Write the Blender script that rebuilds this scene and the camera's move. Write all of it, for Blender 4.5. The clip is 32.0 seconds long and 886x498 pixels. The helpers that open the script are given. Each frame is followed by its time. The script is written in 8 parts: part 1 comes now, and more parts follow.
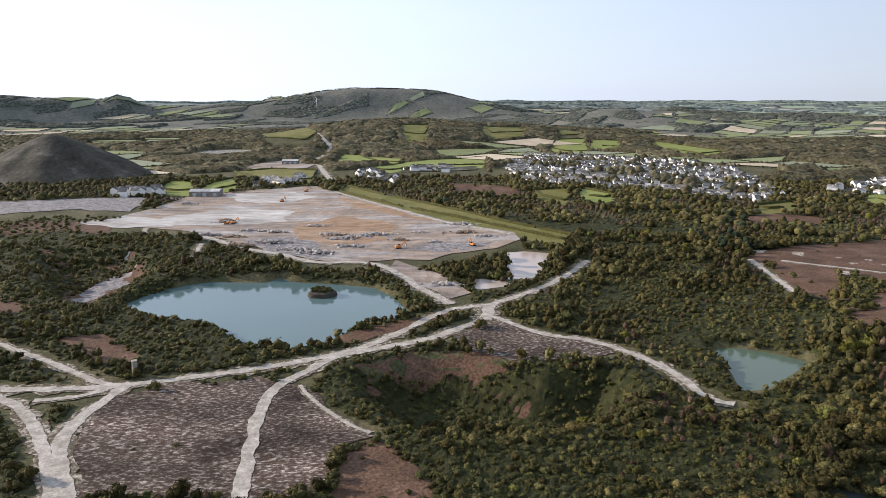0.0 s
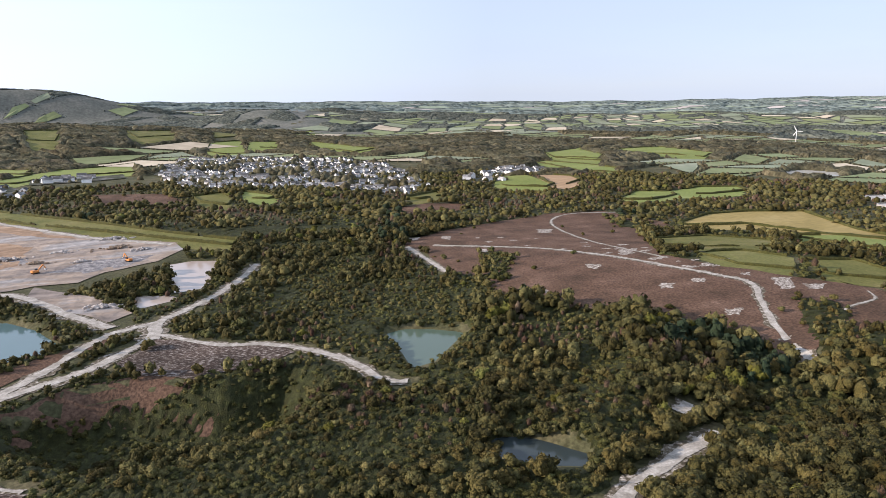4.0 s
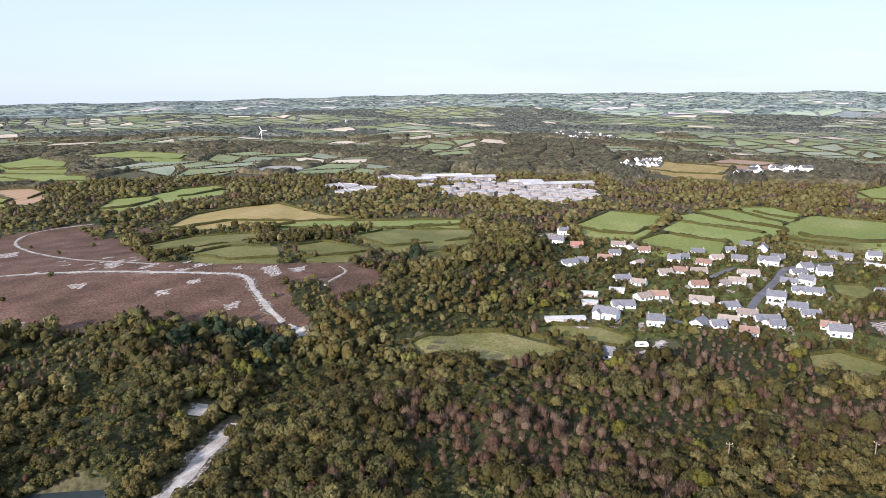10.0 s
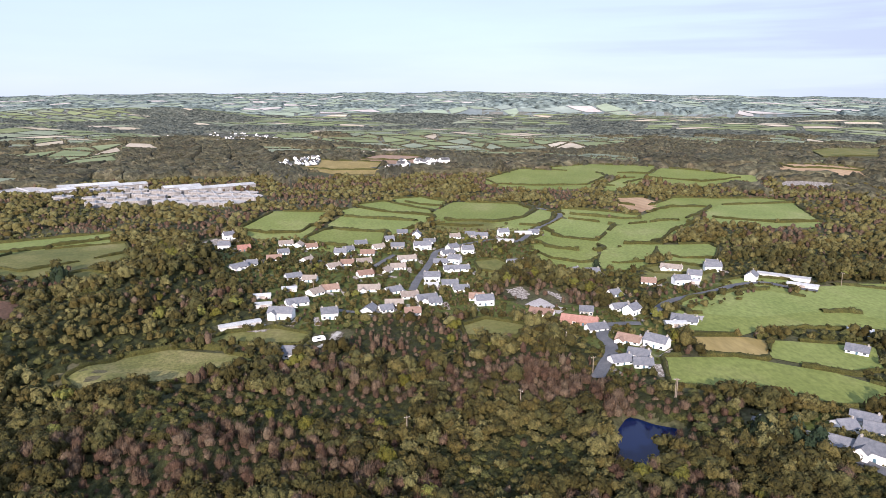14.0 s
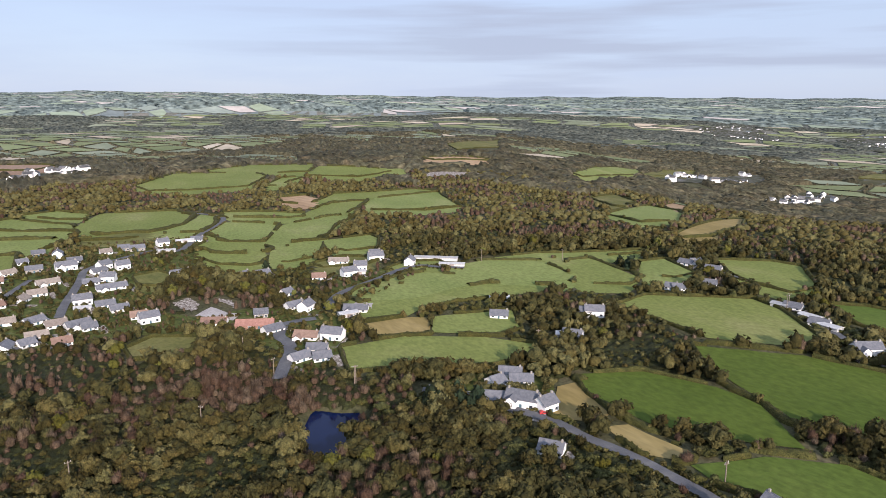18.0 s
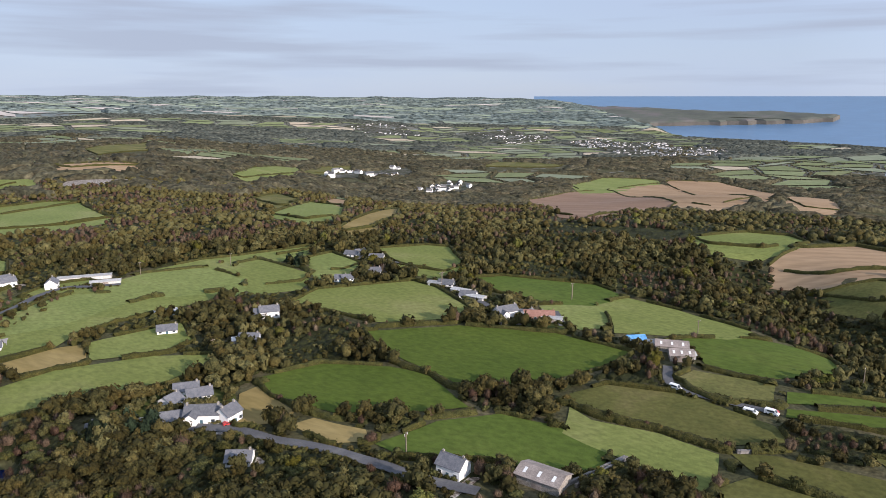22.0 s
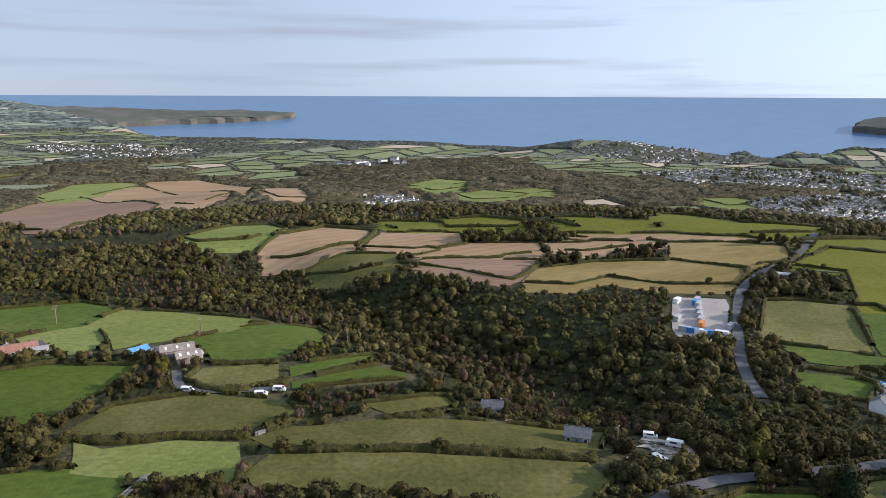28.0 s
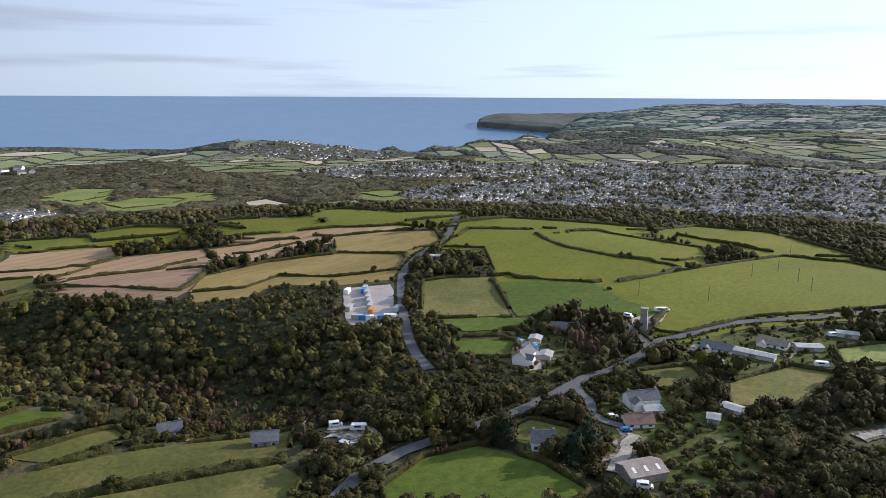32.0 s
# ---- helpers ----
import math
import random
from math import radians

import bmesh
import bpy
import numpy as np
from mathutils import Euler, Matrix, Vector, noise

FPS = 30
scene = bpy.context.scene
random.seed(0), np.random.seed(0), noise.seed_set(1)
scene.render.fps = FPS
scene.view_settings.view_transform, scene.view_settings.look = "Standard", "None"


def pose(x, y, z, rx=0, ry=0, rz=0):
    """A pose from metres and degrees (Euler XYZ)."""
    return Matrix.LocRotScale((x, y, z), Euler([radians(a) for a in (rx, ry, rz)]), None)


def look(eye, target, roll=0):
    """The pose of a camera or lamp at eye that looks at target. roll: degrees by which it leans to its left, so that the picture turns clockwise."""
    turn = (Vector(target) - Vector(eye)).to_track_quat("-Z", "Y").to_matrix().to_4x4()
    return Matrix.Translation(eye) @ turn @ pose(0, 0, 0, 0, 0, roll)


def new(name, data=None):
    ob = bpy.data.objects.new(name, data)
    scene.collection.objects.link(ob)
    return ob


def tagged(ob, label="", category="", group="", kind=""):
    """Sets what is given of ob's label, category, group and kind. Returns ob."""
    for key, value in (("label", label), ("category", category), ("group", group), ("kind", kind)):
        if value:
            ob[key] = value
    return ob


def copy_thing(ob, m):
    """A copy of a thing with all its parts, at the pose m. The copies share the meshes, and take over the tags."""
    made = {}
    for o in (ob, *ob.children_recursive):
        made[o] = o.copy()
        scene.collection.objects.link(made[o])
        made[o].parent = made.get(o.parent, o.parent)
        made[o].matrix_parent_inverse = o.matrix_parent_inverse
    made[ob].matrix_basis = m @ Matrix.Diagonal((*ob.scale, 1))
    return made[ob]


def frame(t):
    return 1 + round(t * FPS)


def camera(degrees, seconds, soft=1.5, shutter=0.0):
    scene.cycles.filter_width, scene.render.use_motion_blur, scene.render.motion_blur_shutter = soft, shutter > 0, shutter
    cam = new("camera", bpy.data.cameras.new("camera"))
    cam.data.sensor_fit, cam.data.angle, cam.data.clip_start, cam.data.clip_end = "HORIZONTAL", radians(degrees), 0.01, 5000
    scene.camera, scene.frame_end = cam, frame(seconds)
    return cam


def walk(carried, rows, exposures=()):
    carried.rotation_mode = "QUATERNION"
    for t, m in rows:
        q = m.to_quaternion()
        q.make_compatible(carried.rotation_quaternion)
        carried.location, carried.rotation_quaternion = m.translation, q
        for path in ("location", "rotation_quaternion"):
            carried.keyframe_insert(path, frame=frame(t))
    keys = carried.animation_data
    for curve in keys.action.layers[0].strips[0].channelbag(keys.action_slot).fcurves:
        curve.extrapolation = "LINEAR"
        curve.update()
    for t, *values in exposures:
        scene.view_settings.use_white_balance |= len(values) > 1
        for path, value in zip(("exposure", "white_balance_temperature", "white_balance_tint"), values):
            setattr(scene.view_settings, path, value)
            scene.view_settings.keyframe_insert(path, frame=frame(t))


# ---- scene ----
EXPOSURES = ((0, 0.58, 6350, 18), (6, 0.82, 6050, 21), (10, 0.9, 5850, 22), (15, 0.76, 5900, 22), (20, 0.36, 6000, 20), (25, 0.33, 5950, 18), (32, 0.3, 6000, 17))
# the aircraft hangs still and turns; bearing falls by 6.807 degrees a second
LENS = 64.6
cam = camera(LENS, 32.0, soft=0.8)
TILTS = ((0, -12.6), (2, -12.59), (4, -12.49), (6, -12.42), (8, -12.33), (10, -12.28), (12, -12.25), (14, -12.25), (16, -12.25), (18, -12.28), (20, -12.3),
         (22, -12.38), (24, -12.41), (26, -12.41), (28, -12.38), (30, -12.33), (32, -12.31))
LEANS = ((0, 0.0), (6, 0.04), (11, 0.1), (14, -0.02), (18, -0.08), (21, -0.1), (23.5, 0.0), (25.5, 0.16), (28, 0.21), (32, 0.26))
LAGS = ((0, 0.0), (24.2, 0.0), (24.45, 0.24), (25.6, 0.25), (27.5, 0.03), (28, 0.0), (32, 0.0))
ROWS = []
for k in [*range(25), 24.25, 24.45, 25, 25.5, 26, 26.5, 27, 27.5, *range(28, 33)]:
    tilt = float(np.interp(k, [a for a, b in TILTS], [b for a, b in TILTS]))
    lean = float(np.interp(k, [a for a, b in LEANS], [b for a, b in LEANS]))
    lag = float(np.interp(k, [a for a, b in LAGS], [b for a, b in LAGS]))
    ROWS.append((k, pose(0, 0, 115.0, 90 + tilt, 0, lag - 6.807 * k) @ pose(0, 0, 0, 0, 0, lean)))
walk(cam, ROWS, exposures=EXPOSURES)

# ---------- sky and sun ----------
SUN_AZ, SUN_EL = 77.0, 20.0
world = bpy.data.worlds.new("sky")
scene.world = world
world.use_nodes = True
wn = world.node_tree.nodes
wl = world.node_tree.links
wn.clear()
w_out = wn.new("ShaderNodeOutputWorld")
w_bg = wn.new("ShaderNodeBackground")
w_sky = wn.new("ShaderNodeTexSky")
w_sky.sky_type = "NISHITA"
w_sky.sun_disc = False
w_sky.sun_elevation = radians(SUN_EL)
w_sky.sun_rotation = radians(-SUN_AZ)
w_sky.altitude = 300
w_sky.air_density = 1.0
w_sky.dust_density = 0.6
w_sky.ozone_density = 1.5
w_bg.inputs[1].default_value = 0.112
# thin streaks of high cloud
w_tc = wn.new("ShaderNodeTexCoord")
w_map = wn.new("ShaderNodeMapping")
w_map.inputs["Scale"].default_value = (1.2, 1.2, 9.0)
w_noise = wn.new("ShaderNodeTexNoise")
w_noise.inputs["Scale"].default_value = 1.6
w_noise.inputs["Detail"].default_value = 7
w_noise.inputs["Roughness"].default_value = 0.55
w_ramp = wn.new("ShaderNodeValToRGB")
w_ramp.color_ramp.elements[0].position, w_ramp.color_ramp.elements[1].position = 0.36, 0.7
w_ramp.color_ramp.elements[0].color, w_ramp.color_ramp.elements[1].color = (0.8, 0.8, 0.8, 1), (0.93, 0.93, 0.93, 1)
w_mix = wn.new("ShaderNodeMixRGB")
# the veil is brighter towards the sun
w_dot = wn.new("ShaderNodeVectorMath")
w_dot.operation = "DOT_PRODUCT"
w_dot.inputs[1].default_value = (-math.sin(radians(SUN_AZ)), math.cos(radians(SUN_AZ)), 0.0)
w_near = wn.new("ShaderNodeMapRange")
w_near.inputs[1].default_value, w_near.inputs[2].default_value, w_near.inputs[3].default_value, w_near.inputs[4].default_value = -0.3, 0.95, 0.85, 1.65
w_veil = wn.new("ShaderNodeMixRGB")
w_veil.blend_type = "MULTIPLY"
w_veil.inputs[0].default_value = 1.0
w_veil.inputs[1].default_value = (4.3, 5.1, 5.95, 1)
wl.new(w_tc.outputs["Generated"], w_dot.inputs[0])
wl.new(w_dot.outputs["Value"], w_near.inputs[0])
wl.new(w_near.outputs[0], w_veil.inputs[2])
wl.new(w_veil.outputs[0], w_mix.inputs[2])
wl.new(w_tc.outputs["Generated"], w_map.inputs[0])
wl.new(w_map.outputs[0], w_noise.inputs["Vector"])
wl.new(w_noise.outputs[0], w_ramp.inputs[0])
wl.new(w_ramp.outputs[0], w_mix.inputs[0])
wl.new(w_sky.outputs[0], w_mix.inputs[1])
# grey streaks low over the sea
w_map2 = wn.new("ShaderNodeMapping")
w_map2.inputs["Scale"].default_value = (1.0, 1.0, 17.0)
w_map2.inputs["Location"].default_value = (0.3, 2.1, 0.9)
w_n2 = wn.new("ShaderNodeTexNoise")
w_n2.inputs["Scale"].default_value = 1.7
w_n2.inputs["Detail"].default_value = 8
w_r2 = wn.new("ShaderNodeMapRange")
w_r2.inputs[1].default_value, w_r2.inputs[2].default_value, w_r2.inputs[4].default_value = 0.52, 0.66, 0.75
w_mix2 = wn.new("ShaderNodeMixRGB")
w_mix2.inputs[2].default_value = (3.1, 3.5, 3.95, 1)
wl.new(w_tc.outputs["Generated"], w_map2.inputs[0])
wl.new(w_map2.outputs[0], w_n2.inputs["Vector"])
wl.new(w_n2.outputs[0], w_r2.inputs[0])
# they lie over the coast and the sea alone
w_dot2 = wn.new("ShaderNodeVectorMath")
w_dot2.operation = "DOT_PRODUCT"
w_dot2.inputs[1].default_value = (math.sin(radians(178)), math.cos(radians(178)), 0.0)
w_side = wn.new("ShaderNodeMapRange")
w_side.inputs[1].default_value, w_side.inputs[2].default_value = 0.15, 0.6
w_both = wn.new("ShaderNodeMath")
w_both.operation = "MULTIPLY"
wl.new(w_tc.outputs["Generated"], w_dot2.inputs[0])
wl.new(w_dot2.outputs["Value"], w_side.inputs[0])
wl.new(w_side.outputs[0], w_both.inputs[0])
wl.new(w_r2.outputs[0], w_both.inputs[1])
wl.new(w_both.outputs[0], w_mix2.inputs[0])
wl.new(w_mix.outputs[0], w_mix2.inputs[1])
wl.new(w_mix2.outputs[0], w_bg.inputs[0])
wl.new(w_bg.outputs[0], w_out.inputs[0])
sun = new("sun", bpy.data.lights.new("sun", "SUN"))
sun.data.energy = 5.0
sun.data.angle = radians(0.6)
sun.data.color = (1.0, 0.87, 0.69)
_a, _e = radians(SUN_AZ), radians(SUN_EL)
SUN_DIR = Vector((-math.sin(_a) * math.cos(_e), math.cos(_a) * math.cos(_e), math.sin(_e)))
sun.matrix_world = look(SUN_DIR * 900, (0, 0, 0))

# ---------- materials ----------
def material(name, stops, scale=0.1, detail=6, rough=0.9, fine=None, bump=0.0, bump_scale=1.0, tint=0.0, island=0.0, stretch=None, coat=None, metal=0.0, spec=0.12, objrand=0.0, wave=None):
    """A surface of two noises: patches in the colours of stops and a fine grain; tint: by the plant's own tint; island: piece by piece."""
    m = bpy.data.materials.new(name)
    m.use_nodes = True
    n, l = m.node_tree.nodes, m.node_tree.links
    b = n["Principled BSDF"]
    b.inputs["Roughness"].default_value = rough
    b.inputs["Metallic"].default_value = metal
    b.inputs["Specular IOR Level"].default_value = spec
    tc = n.new("ShaderNodeTexCoord")
    vec = tc.outputs["Object"]
    if stretch:
        mp = n.new("ShaderNodeMapping")
        mp.inputs["Rotation"].default_value = (0, 0, radians(stretch[0]))
        mp.inputs["Scale"].default_value = (stretch[1], 1, 1)
        l.new(vec, mp.inputs[0])
        vec = mp.outputs[0]
    t = n.new("ShaderNodeTexNoise")
    t.inputs["Scale"].default_value, t.inputs["Detail"].default_value, t.inputs["Roughness"].default_value = scale, detail, 0.6
    l.new(vec, t.inputs["Vector"])
    r = n.new("ShaderNodeValToRGB")
    e = r.color_ramp.elements
    for i, (p, c) in enumerate(stops):
        q = e[i] if i < 2 else e.new(p)
        q.position, q.color = p, (*c, 1)
    l.new(t.outputs[0], r.inputs[0])
    out = r.outputs[0]
    if fine:
        t2 = n.new("ShaderNodeTexNoise")
        t2.inputs["Scale"].default_value, t2.inputs["Detail"].default_value = fine[0], 4
        l.new(vec, t2.inputs["Vector"])
        k = n.new("ShaderNodeMapRange")
        k.inputs[1].default_value, k.inputs[2].default_value = 0.3, 0.7
        k.inputs[3].default_value, k.inputs[4].default_value = 1 - fine[1], 1 + fine[1]
        l.new(t2.outputs[0], k.inputs[0])
        mx = n.new("ShaderNodeMixRGB")
        mx.blend_type, mx.inputs[0].default_value = "MULTIPLY", 1
        l.new(out, mx.inputs[1])
        l.new(k.outputs[0], mx.inputs[2])
        out = mx.outputs[0]
    if wave:
        wv = n.new("ShaderNodeTexWave")
        wv.inputs["Scale"].default_value, wv.inputs["Distortion"].default_value, wv.inputs["Detail Scale"].default_value = wave[0], 1.5, 0.4
        l.new(vec, wv.inputs["Vector"])
        k = n.new("ShaderNodeMapRange")
        k.inputs[3].default_value, k.inputs[4].default_value = 1 - wave[1], 1 + wave[1]
        l.new(wv.outputs[1], k.inputs[0])
        mx = n.new("ShaderNodeMixRGB")
        mx.blend_type, mx.inputs[0].default_value = "MULTIPLY", 1
        l.new(out, mx.inputs[1])
        l.new(k.outputs[0], mx.inputs[2])
        out = mx.outputs[0]
    for amount, kind in ((tint, "tint"), (island, "island"), (objrand, "object")):
        if not amount:
            continue
        if kind == "tint":
            a = n.new("ShaderNodeAttribute")
            a.attribute_name = "tint"
            src = a.outputs["Fac"]
        elif kind == "island":
            src = n.new("ShaderNodeNewGeometry").outputs["Random Per Island"]
        else:
            src = n.new("ShaderNodeObjectInfo").outputs["Random"]
        h = n.new("ShaderNodeHueSaturation")
        for sock, lo, hi in ((0, 0.5 - 0.02 * amount, 0.5 + 0.014 * amount), (1, 1 + 0.15 * amount, 1 - 0.1 * amount), (2, 1 - 0.42 * amount, 1 + 0.4 * amount)):
            k = n.new("ShaderNodeMapRange")
            k.inputs[3].default_value, k.inputs[4].default_value = lo, hi
            l.new(src, k.inputs[0])
            l.new(k.outputs[0], h.inputs[sock])
        l.new(out, h.inputs["Color"])
        out = h.outputs[0]
    l.new(out, b.inputs["Base Color"])
    if bump:
        t3 = n.new("ShaderNodeTexNoise")
        t3.inputs["Scale"].default_value, t3.inputs["Detail"].default_value = bump_scale, 5
        l.new(tc.outputs["Object"], t3.inputs["Vector"])
        bp = n.new("ShaderNodeBump")
        bp.inputs["Strength"].default_value, bp.inputs["Distance"].default_value = 1.0, bump
        l.new(t3.outputs[0], bp.inputs["Height"])
        l.new(bp.outputs[0], b.inputs["Normal"])
    return m


def water(name, color, rough, bump, scale):
    m = material(name, ((0.3, color), (0.7, tuple(c * 1.15 for c in color))), scale=0.01, rough=rough, bump=bump, bump_scale=scale, spec=0.5)
    m.node_tree.nodes["Principled BSDF"].inputs["IOR"].default_value = 1.33
    return m


M = {}
M["ground"] = material("scrub_ground", ((0.3, (0.038, 0.04, 0.018)), (0.5, (0.064, 0.062, 0.03)), (0.72, (0.11, 0.092, 0.052))), scale=0.03, detail=9, fine=(0.6, 0.4), bump=0.5, bump_scale=0.5)
M["green"] = material("grazed_grass", ((0.3, (0.1309, 0.1615, 0.0432)), (0.55, (0.1671, 0.1921, 0.0567)), (0.75, (0.2212, 0.2226, 0.0891))), scale=0.02, detail=8, fine=(0.5, 0.2), bump=0.2, bump_scale=0.7, stretch=(35, 0.6), objrand=0.22)
M["turf"] = material("rough_green_turf", ((0.3, (0.0624, 0.0685, 0.0182)), (0.52, (0.0946, 0.0938, 0.0260)), (0.75, (0.1460, 0.1245, 0.0494))), scale=0.04, detail=9, fine=(0.5, 0.22), bump=0.2, bump_scale=0.6, objrand=0.15)
M["town_ground"] = material("streets_and_yards", ((0.35, (0.03, 0.036, 0.018)), (0.5, (0.06, 0.06, 0.04)), (0.65, (0.13, 0.125, 0.12))), scale=0.06, detail=8, fine=(0.3, 0.3))
M["lush"] = material("lush_grass", ((0.3, (0.0570, 0.0873, 0.0132)), (0.55, (0.0743, 0.1052, 0.0168)), (0.8, (0.1119, 0.1290, 0.0288))), scale=0.018, detail=8, fine=(0.4, 0.2), bump=0.2, bump_scale=0.7, stretch=(70, 0.6), objrand=0.15)
M["lime"] = material("young_grass", ((0.3, (0.0972, 0.1078, 0.0122)), (0.55, (0.1274, 0.1338, 0.0160)), (0.8, (0.1781, 0.1646, 0.0290))), scale=0.015, detail=8, fine=(0.5, 0.18), bump=0.18, bump_scale=0.7, stretch=(20, 0.6), objrand=0.18)
M["pasture"] = material("rough_pasture", ((0.3, (0.0779, 0.0855, 0.0245)), (0.52, (0.1254, 0.1216, 0.0377)), (0.75, (0.1900, 0.1634, 0.0714))), scale=0.03, detail=9, fine=(0.5, 0.22), bump=0.2, bump_scale=0.6, objrand=0.2)
M["meadow"] = material("long_meadow_grass", ((0.3, (0.075, 0.085, 0.022)), (0.5, (0.13, 0.125, 0.042)), (0.72, (0.21, 0.178, 0.078))), scale=0.05, detail=9, fine=(0.7, 0.3), bump=0.3, bump_scale=0.9, objrand=0.1)
M["dry"] = material("dry_grass", ((0.3, (0.1760, 0.1376, 0.0467)), (0.52, (0.2376, 0.1806, 0.0680)), (0.75, (0.2992, 0.2322, 0.1020))), scale=0.03, detail=8, fine=(0.4, 0.15), bump=0.1, bump_scale=0.6, stretch=(50, 0.3), objrand=0.15)
M["stubble"] = material("stubble", ((0.3, (0.2400, 0.1600, 0.0902)), (0.52, (0.3040, 0.2080, 0.1230)), (0.75, (0.3600, 0.2560, 0.1558))), scale=0.02, detail=8, fine=(0.4, 0.1), stretch=(30, 0.2), objrand=0.12, wave=(0.05, 0.08))
M["plough"] = material("ploughed_soil", ((0.3, (0.2080, 0.1312, 0.0850)), (0.52, (0.2480, 0.1640, 0.1105)), (0.75, (0.2960, 0.2050, 0.1445))), scale=0.02, detail=8, fine=(0.4, 0.12), stretch=(60, 0.2), objrand=0.12, wave=(0.07, 0.08))
M["heath"] = material("heather_moor", ((0.28, (0.0522, 0.0327, 0.0208)), (0.5, (0.0902, 0.0533, 0.0352)), (0.66, (0.1235, 0.0757, 0.0528)), (0.8, (0.2090, 0.1505, 0.1120))), scale=0.05, detail=11, fine=(0.8, 0.4), bump=0.5, bump_scale=0.7)
M["whiteheath"] = material("heather_on_white_clay", ((0.4, (0.038, 0.026, 0.02)), (0.52, (0.075, 0.054, 0.043)), (0.6, (0.2, 0.172, 0.152)), (0.74, (0.4, 0.36, 0.33))), scale=1.0, detail=9, fine=(0.05, 0.7), bump=0.4, bump_scale=1.0, stretch=(100, 0.5))
M["quarry"] = material("china_clay_earth", ((0.3, (0.1358, 0.1130, 0.0998)), (0.42, (0.2037, 0.1700, 0.1470)), (0.5, (0.2522, 0.2000, 0.1575)), (0.57, (0.2522, 0.2320, 0.2184)), (0.72, (0.3686, 0.3500, 0.3360))), scale=0.028, detail=12, fine=(0.12, 0.3), bump=1.6, bump_scale=0.12, stretch=(10, 0.4))
M["orange"] = material("orange_earth", ((0.3, (0.1782, 0.1190, 0.0794)), (0.5, (0.2475, 0.1674, 0.1103)), (0.72, (0.3366, 0.2558, 0.1852))), scale=0.04, detail=10, fine=(0.2, 0.25), bump=1.0, bump_scale=0.15, stretch=(10, 0.4))
M["whiteclay"] = material("white_clay", ((0.3, (0.2300, 0.2160, 0.2000)), (0.5, (0.3335, 0.3180, 0.3000)), (0.72, (0.4600, 0.4500, 0.4312))), scale=0.04, detail=10, fine=(0.2, 0.2), bump=0.8, bump_scale=0.15, stretch=(10, 0.4))
M["rubble"] = material("grey_rubble", ((0.3, (0.1040, 0.0984, 0.0989)), (0.5, (0.1840, 0.1722, 0.1720)), (0.72, (0.3040, 0.2870, 0.2752))), scale=0.2, detail=10, fine=(0.5, 0.3), bump=1.2, bump_scale=0.3)
M["verge"] = material("dusty_verge", ((0.36, (0.055, 0.045, 0.03)), (0.5, (0.11, 0.092, 0.065)), (0.58, (0.26, 0.23, 0.195)), (0.7, (0.42, 0.38, 0.33))), scale=0.55, detail=8, fine=(2.0, 0.3), bump=0.2, bump_scale=0.9)
M["track"] = material("white_clay_track", ((0.3, (0.2, 0.178, 0.15)), (0.5, (0.31, 0.285, 0.25)), (0.7, (0.44, 0.41, 0.37))), scale=0.25, detail=9, fine=(1.2, 0.2), bump=0.15, bump_scale=0.8)
M["patch"] = material("pale_gravel", ((0.34, (0.1, 0.075, 0.058)), (0.48, (0.2, 0.17, 0.142)), (0.62, (0.4, 0.365, 0.325))), scale=0.6, detail=8, fine=(1.2, 0.3))
# turf toned grey-blue, so the coastal haze sits in its colour
M["headland"] = material("hazed_headland_turf", ((0.3, (0.0712, 0.0759, 0.0700)), (0.5, (0.0997, 0.1089, 0.0900)), (0.75, (0.1568, 0.1320, 0.1400))), scale=0.006, detail=9)
M["lane"] = material("asphalt", ((0.3, (0.075, 0.075, 0.08)), (0.55, (0.11, 0.11, 0.115)), (0.75, (0.17, 0.165, 0.155))), scale=0.1, detail=8, fine=(1.5, 0.15), rough=0.8)
M["yard"] = material("concrete_yard", ((0.3, (0.28, 0.25, 0.24)), (0.55, (0.36, 0.33, 0.31)), (0.75, (0.42, 0.39, 0.36))), scale=0.06, detail=8, fine=(0.9, 0.15))
M["gardens"] = material("garden_ground", ((0.32, (0.0240, 0.0331, 0.0096)), (0.46, (0.0592, 0.0714, 0.0168)), (0.6, (0.0800, 0.0892, 0.0240)), (0.74, (0.1360, 0.1318, 0.0960))), scale=0.14, detail=8, fine=(0.5, 0.3))
M["lake"] = water("lake_water", (0.072, 0.118, 0.122), 0.07, 0.02, 0.5)
M["greenpond"] = water("green_pond_water", (0.07, 0.10, 0.075), 0.12, 0.02, 0.5)
M["lowpond"] = water("pond_water", (0.03, 0.04, 0.04), 0.1, 0.02, 0.6)
# blue base colour stands in for the upper sky mirrored here
M["darkpond"] = water("sky_blue_pond_water", (0.005, 0.011, 0.042), 0.04, 0.01, 0.6)
M["claypond"] = water("clay_pond_water", (0.33, 0.275, 0.235), 0.2, 0.02, 0.5)
# milky base colour that also holds the white sky the pond mirrors
M["farpond"] = water("sky_white_pond_water", (0.45, 0.44, 0.41), 0.1, 0.01, 0.5)
M["sea"] = water("sea_water", (0.085, 0.165, 0.275), 0.3, 0.5, 0.03)
M["sea"].node_tree.nodes["Principled BSDF"].inputs["Specular IOR Level"].default_value = 0.45
M["cliff"] = material("dark_cliff", ((0.3, (0.09, 0.085, 0.075)), (0.7, (0.16, 0.145, 0.125))), scale=0.02, detail=9)
M["bark"] = material("bark", ((0.3, (0.06, 0.045, 0.03)), (0.7, (0.14, 0.11, 0.08))), scale=2, fine=(8, 0.3))
